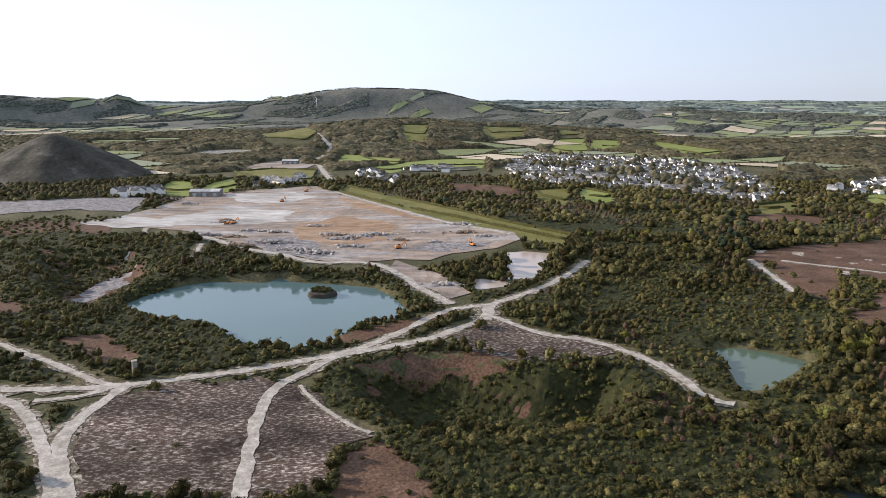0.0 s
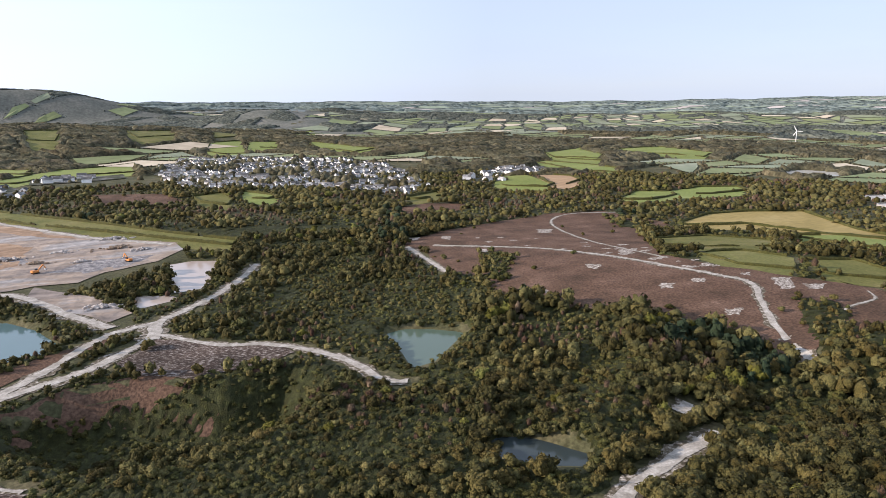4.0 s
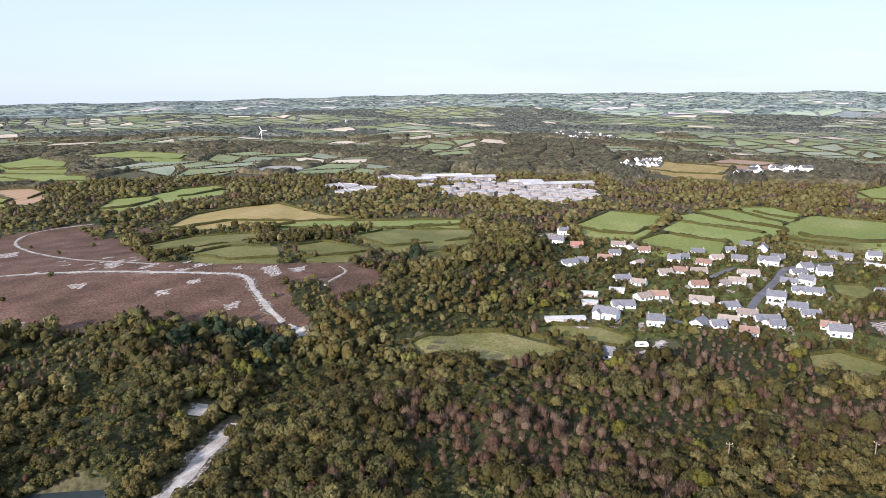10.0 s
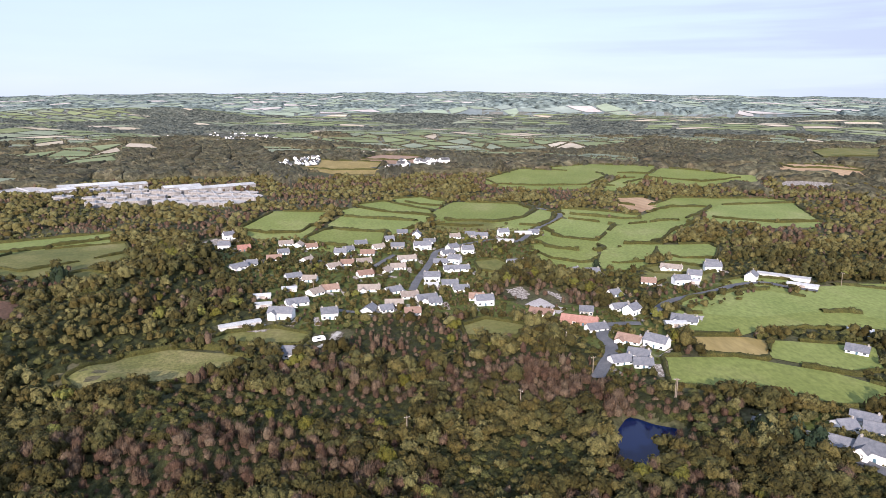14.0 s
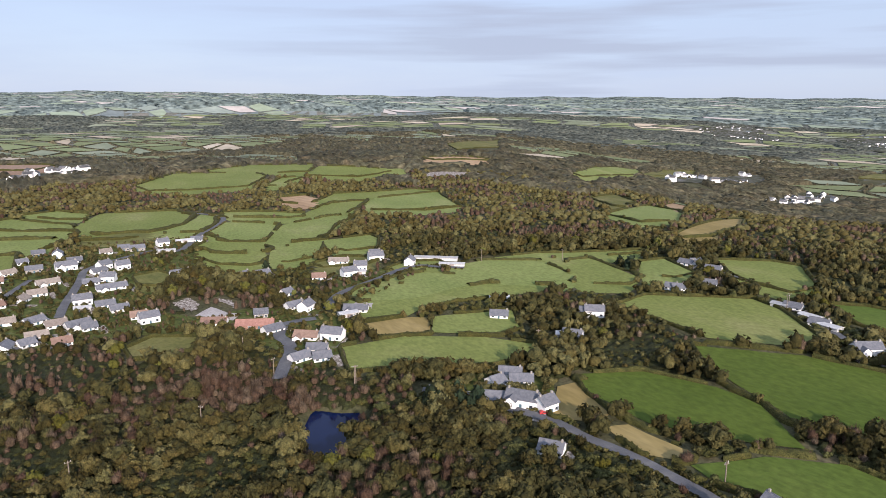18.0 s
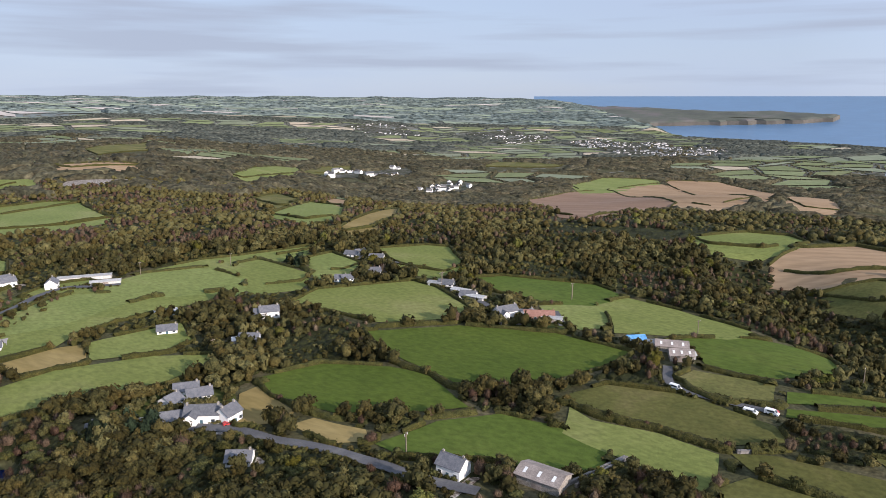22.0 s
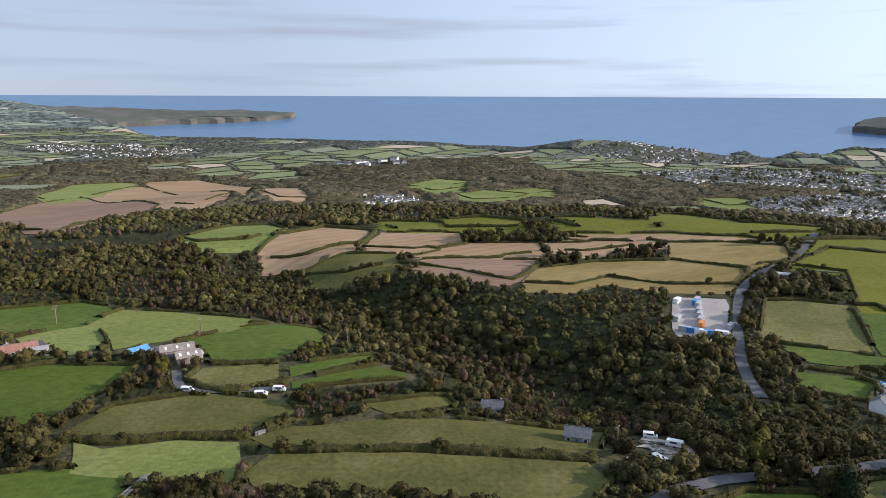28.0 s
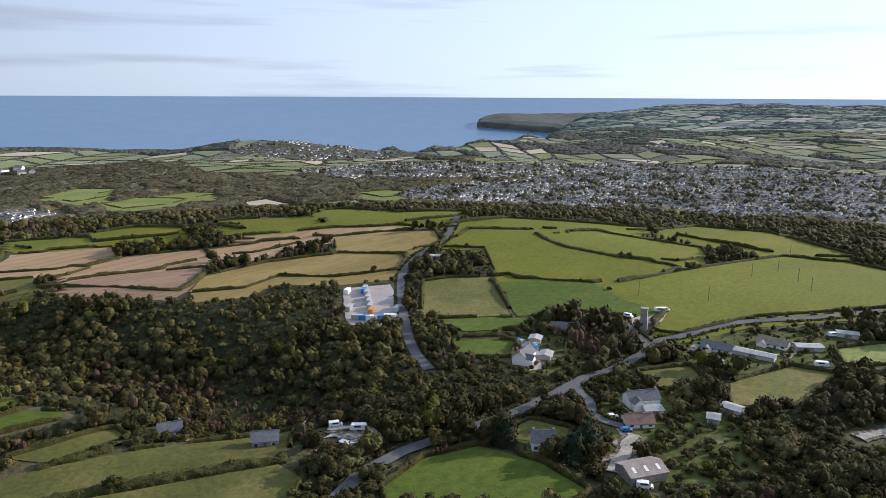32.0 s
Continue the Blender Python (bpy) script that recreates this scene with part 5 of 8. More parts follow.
def parcels(r0, r1, wide, deep, turn, tints, tree_size, trees, seed):
    g = np.random.default_rng(seed)
    n, m = int(r1 / wide) + 2, int(r1 / deep) + 2
    gi, gj = np.meshgrid(np.arange(-n, n + 1), np.arange(-m, m + 1), indexing="ij")
    px = gi * wide + g.uniform(-0.27, 0.27, gi.shape) * wide + (gj % 2) * wide * 0.45
    py = gj * deep + g.uniform(-0.27, 0.27, gi.shape) * deep
    X, Y = px * math.cos(turn) - py * math.sin(turn) + 90 * np.sin(py / 400), px * math.sin(turn) + py * math.cos(turn) + 90 * np.sin(px / 500)
    out = {k: ([], []) for k in tints}
    sheet_v, sheet_h, sheet_f, n_sheet = [], [], [], 0
    grain = 9.0 if r0 < 2000 else 14.0 if r0 < 5000 else 38.0

    def canopy(quad, tall):
        """Close-set crowns over one parcel, as a lumpy sheet that falls to the ground at its edge."""
        nonlocal n_sheet
        la = 0.5 * (np.hypot(*(quad[1] - quad[0])) + np.hypot(*(quad[2] - quad[3])))
        lb = 0.5 * (np.hypot(*(quad[3] - quad[0])) + np.hypot(*(quad[2] - quad[1])))
        na, nb = max(2, int(la / grain)), max(2, int(lb / grain))
        ua, ub = np.concatenate([[0.0], np.linspace(0.03, 0.97, na), [1.0]]), np.concatenate([[0.0], np.linspace(0.03, 0.97, nb), [1.0]])
        A, B = np.meshgrid(ua, ub, indexing="ij")
        rim = (A == 0) | (A == 1) | (B == 0) | (B == 1)
        A, B = A + np.where(rim, 0, g.uniform(-0.36, 0.36, A.shape) / na), B + np.where(rim, 0, g.uniform(-0.36, 0.36, A.shape) / nb)
        P = (quad[0] * (1 - A[..., None]) + quad[1] * A[..., None]) * (1 - B[..., None]) + (quad[3] * (1 - A[..., None]) + quad[2] * A[..., None]) * B[..., None]
        H = np.where(rim, -0.1, g.uniform(0.08, 1.0, A.shape)) * tall * 1.15
        i, j = np.meshgrid(np.arange(na + 1), np.arange(nb + 1), indexing="ij")
        k = n_sheet + i * (nb + 2) + j
        sheet_v.append(P.reshape(-1, 2))
        sheet_h.append(H.ravel())
        sheet_f.append(np.stack([k, k + nb + 2, k + 1], -1).reshape(-1, 3))
        sheet_f.append(np.stack([k + 1, k + nb + 2, k + nb + 3], -1).reshape(-1, 3))
        n_sheet += A.size
    for i in range(2 * n):
        R = np.hypot(X[i], Y[i])
        for j in np.where((R > r0) & (R < r1))[0]:
            if j >= 2 * m:
                continue
            quad = np.array([(X[i, j], Y[i, j]), (X[i + 1, j], Y[i + 1, j]), (X[i + 1, j + 1], Y[i + 1, j + 1]), (X[i, j + 1], Y[i, j + 1])])
            c = quad.mean(0)
            az = float(bearing(c[0], c[1]))
            if az > 37 or az < -255:
                continue
            rc = math.hypot(*c)
            coast = float(np.interp(az, COAST_AZ, COAST_R, left=60000, right=60000))
            if rc > coast - 130:
                continue
            if az > -17 and rc > 2700:  # the open moor: low scrub, bare turf and a few walled fields
                u = noise.noise((c[0] / 900, c[1] / 500, 1.0)) + 0.5 * g.random()
                if u > 0.42:
                    canopy(quad, 4.0)
                    continue
                if u > 0.02:
                    continue
            qx, qy = laid(quad[:, 0], quad[:, 1])
            mx, my = laid(c[:1], c[1:])
            if (masked(qx, qy) == 1).any() or masked(mx, my)[0] or inside_any(mx, my, SETTLED)[0]:
                if not inside_any(mx, my, SETTLED)[0]:
                    canopy(quad, 8.0)
                continue
            wood = noise.noise((c[0] / 700, c[1] / 700, 4.0)) + 0.5 * noise.noise((c[0] / 260, c[1] / 260, 8.0)) + np.interp(az, [-255, -225, -205, -150, -110, -70, -30, -10, 36], [0.04, 0.06, 0.12, 0.22, 0.06, 0.02, 0.06, 0.12, 0.15]) + 0.14 * (rc < 1900)
            if wood > 0.12:
                canopy(quad, 9.5 if rc < 5200 else 16.0)
                for _ in range(trees):
                    a, b = g.uniform(0, 1, 2)
                    p = (quad[0] * (1 - a) + quad[1] * a) * (1 - b) + (quad[3] * (1 - a) + quad[2] * a) * b
                    FAR_WOOD.append((float(p[0]), float(p[1]), tree_size * g.choice((0.5, 0.75, 1.0, 1.25)) * g.uniform(0.8, 1.2), 0, seed))
                continue
            u = g.random()
            kind = tints[0] if u < 0.58 else tints[2] if u < 0.85 else tints[1]
            V, F = out[kind]
            s = quad + (c - quad) * ((8.0 + 0.0035 * rc) / np.hypot(*(quad - c).T))[:, None]
            k = len(V)
            for a in (0, 0.5, 1):
                for b in (0, 0.5, 1):
                    p = (s[0] * (1 - a) + s[1] * a) * (1 - b) + (s[3] * (1 - a) + s[2] * a) * b
                    V.append(p)
            F += [(k + 3 * a + b, k + 3 * a + 3 + b, k + 3 * a + 4 + b, k + 3 * a + 1 + b) for a in (0, 1) for b in (0, 1)]
            for p, q in zip(quad, np.roll(quad, -1, 0)):
                for _ in range(1 if rc > 5200 else 5 if rc > 2500 else 8):
                    t = g.random()
                    FAR_WOOD.append((*(p * (1 - t) + q * t + g.normal(0, 2, 2)).tolist(), tree_size * g.uniform(0.4, 0.75), 2, seed))
    if sheet_v:
        P, H = np.concatenate(sheet_v), np.concatenate(sheet_h)
        x, y = laid(P[:, 0], P[:, 1])
        near = np.hypot(x, y) / np.maximum(np.hypot(P[:, 0], P[:, 1]), 1.0)
        bare = np.isin(masked(x, y), (1, 2, 3))
        z = ground(x, y) + np.where(bare, -4.0, H) * near
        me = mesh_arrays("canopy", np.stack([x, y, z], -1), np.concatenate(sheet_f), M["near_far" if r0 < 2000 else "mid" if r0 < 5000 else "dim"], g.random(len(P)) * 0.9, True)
        tagged(new("woodland", me), "close-grown distant woods with uneven crowns", "trees", kind="stuff")
    for kind, (V, F) in out.items():
        if not F:
            continue
        v = np.array(V)
        x, y = laid(v[:, 0], v[:, 1])
        z = ground(x, y) + 0.6 + 0.0007 * np.hypot(x, y)
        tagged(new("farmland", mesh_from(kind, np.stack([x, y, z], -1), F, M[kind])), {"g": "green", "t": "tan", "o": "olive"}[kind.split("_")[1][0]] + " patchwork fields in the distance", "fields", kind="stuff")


# towns: rows of small houses
M["town_wall"] = material("painted_render", ((0.3, (0.70, 0.68, 0.65)), (0.7, (0.84, 0.82, 0.79))), scale=0.3, island=0.25)
# the palest roof tone stands in for roofs that catch the sun
M["town_roof"] = material("slate_and_sunlit_roofs", ((0.35, (0.075, 0.078, 0.085)), (0.55, (0.14, 0.135, 0.13)), (0.68, (0.34, 0.33, 0.32))), scale=0.12, island=0.9)


def town(label, count, size, pts, seed):
    SETTLED.append((pts, (min(p[0] for p in pts), max(p[0] for p in pts), min(p[1] for p in pts), max(p[1] for p in pts))))
    mark(pts, 2)
    far = sum(math.hypot(*p) for p in pts) / len(pts)
    sheet = drape(rough_edge(pts, 60, 20), 0.5 + 0.0005 * far, max(15.0, far / 30))
    if sheet[1]:
        tagged(new("town_ground", mesh_from("town_ground", *sheet, M["town_ground"], True)), "streets and gardens between the town houses", "ground", kind="structure")
    g = np.random.default_rng(seed)
    xs, ys = [p[0] for p in pts], [p[1] for p in pts]
    V, F, mats, made, tries = [], [], [], 0, 0
    cell = max(12.0, (max(xs) - min(xs)) / 40)
    grid = {}

    def zs(x, y):
        key = (int(x // cell), int(y // cell))
        if key not in grid:
            grid[key] = height((key[0] + 0.5) * cell, (key[1] + 0.5) * cell)
        return grid[key] - 0.9
    while made < count and tries < count * 30:
        tries += 1
        x, y = g.uniform(min(xs), max(xs)), g.uniform(min(ys), max(ys))
        if sd_polygon(np.array([x]), np.array([y]), pts)[0] > 0:
            continue
        if count > 100 and noise.noise((x / 55, y / 55, 2.0)) + 0.6 * noise.noise((x / 20, y / 20, 5.0)) > 0.2:
            tr = float(true_range(np.array(math.hypot(x, y)))) / math.hypot(x, y)
            FAR_WOOD.append((x * tr, y * tr, g.uniform(9, 15), 3, 11))
            continue
        turn = 1.6 * noise.noise((x / 150, y / 150, 6.0)) + (g.random() < 0.3) * math.pi / 2
        # along the rows of its street
        u, w = x * math.cos(turn) + y * math.sin(turn), -x * math.sin(turn) + y * math.cos(turn)
        w = round(w / (size * 2.6)) * size * 2.6
        x, y = u * math.cos(turn) - w * math.sin(turn), u * math.sin(turn) + w * math.cos(turn)
        r = math.hypot(x, y)
        s = r / float(true_range(np.array(r)))
        L, D = size * g.uniform(0.7, 1.35) * s, size * g.uniform(0.6, 0.8) * s
        h, rise = (3.2 if g.random() < 0.5 else 5.2) * s * size / 9, D * 0.36
        for _ in range(int(g.random() < 0.55)):
            tr = float(true_range(np.array(r))) / r
            FAR_WOOD.append((x * tr + g.normal(0, 14), y * tr + g.normal(0, 14), g.uniform(5, 9), 3, 11))
        z = zs(x, y)
        k = len(V)
        c, q = math.cos(turn), math.sin(turn)
        for a, b, t in ((-1, -1, 0), (1, -1, 0), (1, 1, 0), (-1, 1, 0), (-1, -1, 1), (1, -1, 1), (1, 1, 1), (-1, 1, 1)):
            lx, ly = a * L / 2, b * D / 2
            V.append((x + lx * c - ly * q, y + lx * q + ly * c, z + t * (h + 0.6)))
        for a in (-1, 1):
            V.append((x + a * L / 2 * c, y + a * L / 2 * q, z + h + 0.6 + rise))
        F += [(k, k + 1, k + 5, k + 4), (k + 1, k + 2, k + 6, k + 9, k + 5), (k + 2, k + 3, k + 7, k + 6), (k + 3, k, k + 4, k + 8, k + 7)]
        mats += [0, 0, 0, 0]
        k = len(V)
        for a, b, t in ((-1.04, -1.12, 0), (1.04, -1.12, 0), (1.04, 1.12, 0), (-1.04, 1.12, 0)):
            lx, ly = a * L / 2, b * D / 2
            V.append((x + lx * c - ly * q, y + lx * q + ly * c, z + h + 0.5))
        for a in (-1.04, 1.04):
            V.append((x + a * L / 2 * c, y + a * L / 2 * q, z + h + 0.75 + rise))
        F += [(k, k + 1, k + 5, k + 4), (k + 2, k + 3, k + 4, k + 5)]
        mats += [1, 1]
        made += 1
    me = mesh_from("town", V, F, [M["town_wall"], M["town_roof"]])
    me.polygons.foreach_set("material_index", mats)
    tagged(new("town_houses", me), label, "houses", kind="stuff")
TOWN_TEXT = ("pale rendered houses with slate roofs in rows", "distant white and grey houses among trees", "small cluster of light-walled houses with dark roofs")
town(TOWN_TEXT[1], 760, 7.2, [(92, 1192), (164, 1403), (244, 1410), (329, 1295), (406, 1215), (453, 1089), (402, 817), (341, 752), (285, 805), (221, 863), (172, 864), (107, 908)], 1)
town(TOWN_TEXT[2], 14, 9, [(-134, 1065), (-107, 1069), (-60, 941), (-69, 901), (-112, 964)], 2)
town(TOWN_TEXT[0], 18, 10, [(-61, 1098), (42, 1147), (44, 1075), (-53, 1020)], 3)
town(TOWN_TEXT[1], 26, 9, [(458, 840), (602, 949), (511, 803), (453, 812)], 4)
town(TOWN_TEXT[2], 16, 11, [(-241, 904), (-196, 972), (-180, 910), (-227, 864)], 5)
town(TOWN_TEXT[0], 14, 12, [(-386, 806), (-336, 838), (-322, 802), (-373, 785)], 6)
town(TOWN_TEXT[1], 40, 9, [(588, 965), (659, 929), (591, 834), (535, 864)], 7)
town(TOWN_TEXT[2], 30, 9, [(2509, 603), (2648, 384), (2435, 352), (1929, 463)], 8)
town(TOWN_TEXT[0], 40, 9, [(2575, 756), (2724, 565), (2571, 372), (2009, 418)], 9)
town(TOWN_TEXT[1], 30, 10, [(1316, 182), (1416, 116), (1246, 103), (1252, 163)], 10)
town(TOWN_TEXT[2], 16, 14, [(1172, 12), (1261, -119), (1186, -122), (1144, 3)], 11)
town(TOWN_TEXT[0], 70, 9, [(2012, -2565), (1947, -2923), (1583, -2546), (1736, -2402)], 12)
town(TOWN_TEXT[1], 60, 9, [(1556, -2874), (1380, -3057), (1187, -2792), (1364, -2663)], 13)
town(TOWN_TEXT[2], 90, 9, [(1063, -2765), (931, -2926), (744, -2764), (863, -2609)], 14)
town(TOWN_TEXT[0], 50, 9, [(1304, -2662), (1211, -2930), (1108, -2807), (1205, -2616)], 15)
town(TOWN_TEXT[1], 120, 9, [(991, -2764), (692, -2876), (427, -2626), (511, -2459), (836, -2586)], 16)
town(TOWN_TEXT[2], 55, 9, [(-95, -1378), (-188, -1516), (-199, -1278), (-74, -749)], 17)
town(TOWN_TEXT[0], 110, 9, [(644, -2696), (412, -2774), (326, -2390), (558, -2451)], 18)
town(TOWN_TEXT[1], 10, 22, [(-42, -2304), (-292, -2326), (-278, -2219), (-56, -2215)], 19)
town(TOWN_TEXT[2], 3300, 7.6, [(-868, -1292), (-965, -1341), (-1163, -1345), (-1332, -1312), (-1558, -1212), (-1605, -986), (-1903, -684), (-1973, -620), (-1362, -420), (-1332, -472), (-702, -394), (-1013, -919), (-922, -1064), (-867, -1164)], 20)
town(TOWN_TEXT[0], 1300, 8, [(-882, -1826), (-1132, -1940), (-1400, -1759), (-1615, -1593), (-1889, -1474), (-1874, -1155), (-2193, -793), (-2214, -700), (-1996, -627), (-1929, -694), (-1621, -996), (-1356, -1336), (-1110, -1394), (-952, -1574)], 27)
town(TOWN_TEXT[0], 420, 9, [(-927, -2453), (-1054, -2401), (-1637, -3125), (-1756, -2898), (-1380, -2051), (-1094, -2093), (-934, -2224)], 21)
town(TOWN_TEXT[1], 60, 9, [(-2271, -1696), (-2364, -1634), (-2243, -1365), (-2191, -1465)], 22)
town(TOWN_TEXT[2], 50, 9, [(-126, -1384), (-208, -1428), (-179, -1188), (-113, -1191)], 23)
town(TOWN_TEXT[0], 25, 12, [(774, -1211), (817, -1523), (699, -1306), (729, -1162)], 24)
town(TOWN_TEXT[1], 22, 14, [(904, -1065), (1104, -1457), (1079, -1656), (999, -1562), (878, -1104)], 25)
town(TOWN_TEXT[2], 30, 9, [(2611, 439), (2536, 348), (2230, 313), (2069, 347)], 26)

# ---------- houses ----------
M["render_white"] = material("white_render", ((0.3, (0.70, 0.69, 0.66)), (0.7, (0.82, 0.81, 0.79))), scale=0.5, fine=(3, 0.06), objrand=0.06)
M["stone"] = material("grey_stone", ((0.3, (0.20, 0.18, 0.16)), (0.7, (0.36, 0.33, 0.29))), scale=1.2, fine=(4, 0.3), bump=0.04, bump_scale=3)
M["brickwork"] = material("red_brickwork", ((0.3, (0.22, 0.12, 0.09)), (0.7, (0.32, 0.2, 0.15))), scale=1.0, fine=(5, 0.25))
M["roof_slate"] = material("roof_slate", ((0.3, (0.095, 0.10, 0.115)), (0.7, (0.17, 0.17, 0.18))), scale=0.8, fine=(5, 0.25), rough=0.6, objrand=0.3, wave=(1.2, 0.06))
M["roof_tan"] = material("roof_tan_tiles", ((0.3, (0.18, 0.15, 0.125)), (0.7, (0.28, 0.24, 0.205))), scale=0.8, fine=(5, 0.2), objrand=0.3, wave=(1.2, 0.06))
M["roof_brown"] = material("roof_brown_tiles", ((0.3, (0.17, 0.11, 0.085)), (0.7, (0.25, 0.17, 0.13))), scale=0.8, fine=(5, 0.2), objrand=0.25, wave=(1.2, 0.06))
M["roof_red"] = material("roof_red_tiles", ((0.3, (0.22, 0.11, 0.085)), (0.7, (0.31, 0.17, 0.135))), scale=0.8, fine=(5, 0.2), objrand=0.2, wave=(1.2, 0.06))
M["sheet_white"] = material("pale_metal_sheet", ((0.3, (0.6, 0.6, 0.59)), (0.7, (0.74, 0.74, 0.73))), scale=0.4, fine=(2, 0.1), rough=0.5, wave=(1.5, 0.08))
M["sheet_dark"] = material("weathered_sheet", ((0.3, (0.20, 0.17, 0.15)), (0.7, (0.34, 0.29, 0.26))), scale=0.3, fine=(2, 0.2), rough=0.6, wave=(1.5, 0.1))
M["sheet_grey"] = material("grey_roof_sheet", ((0.3, (0.30, 0.30, 0.30)), (0.7, (0.46, 0.46, 0.45))), scale=0.4, fine=(2, 0.15), rough=0.5, wave=(1.5, 0.08), objrand=0.5)
M["sheet_pale"] = material("pale_cladding", ((0.3, (0.38, 0.37, 0.35)), (0.7, (0.52, 0.51, 0.48))), scale=0.5, fine=(2, 0.12), objrand=0.5)
M["tarp_blue"] = material("blue_tarpaulin", ((0.3, (0.06, 0.2, 0.42)), (0.7, (0.16, 0.36, 0.6))), scale=0.6, fine=(2, 0.2), rough=0.5)
M["glass"] = material("window_glass", ((0.3, (0.02, 0.025, 0.03)), (0.7, (0.05, 0.06, 0.07))), scale=0.4, rough=0.06, spec=0.6)
M["frame_white"] = material("white_frames", ((0.3, (0.75, 0.75, 0.74)), (0.7, (0.82, 0.82, 0.81))), scale=2)
M["door_paint"] = material("painted_door", ((0.3, (0.05, 0.10, 0.13)), (0.7, (0.09, 0.15, 0.18))), scale=2)
STYLES = {  # depth, eaves, pitch, wall, roof, chimneys, windows, label
    "cottage": (7.2, 4.9, 0.75, "render_white", "roof_slate", 2, True, "two-storey white rendered cottage with slate roof and chimneys"),
    "slate": (7.6, 2.7, 0.6, "render_white", "roof_slate", 1, True, "white bungalow with grey slate roof"),
    "tan": (8.0, 2.7, 0.55, "render_white", "roof_tan", 1, True, "white bungalow with pale tan tiled roof"),
    "brown": (7.8, 2.7, 0.6, "render_white", "roof_brown", 1, True, "bungalow with brown tiled roof and white walls"),
    "brick": (7.6, 3.4, 0.6, "brickwork", "roof_red", 1, True, "brick house with red tiled roof"),
    "stone": (7.0, 3.6, 0.65, "stone", "roof_slate", 0, True, "weathered grey stone building with slate roof"),
    "shed": (6.5, 2.8, 0.25, "sheet_pale", "sheet_grey", 0, False, "long low pale shed with grey sheet roof"),
    "barn": (11.0, 3.8, 0.35, "stone", "sheet_dark", 0, False, "farm barn with weathered corrugated roof"),
    "tarp": (7.0, 3.2, 0.5, "sheet_dark", "tarp_blue", 0, False, "round-backed store covered by blue tarpaulin")}
HOUSES = {}


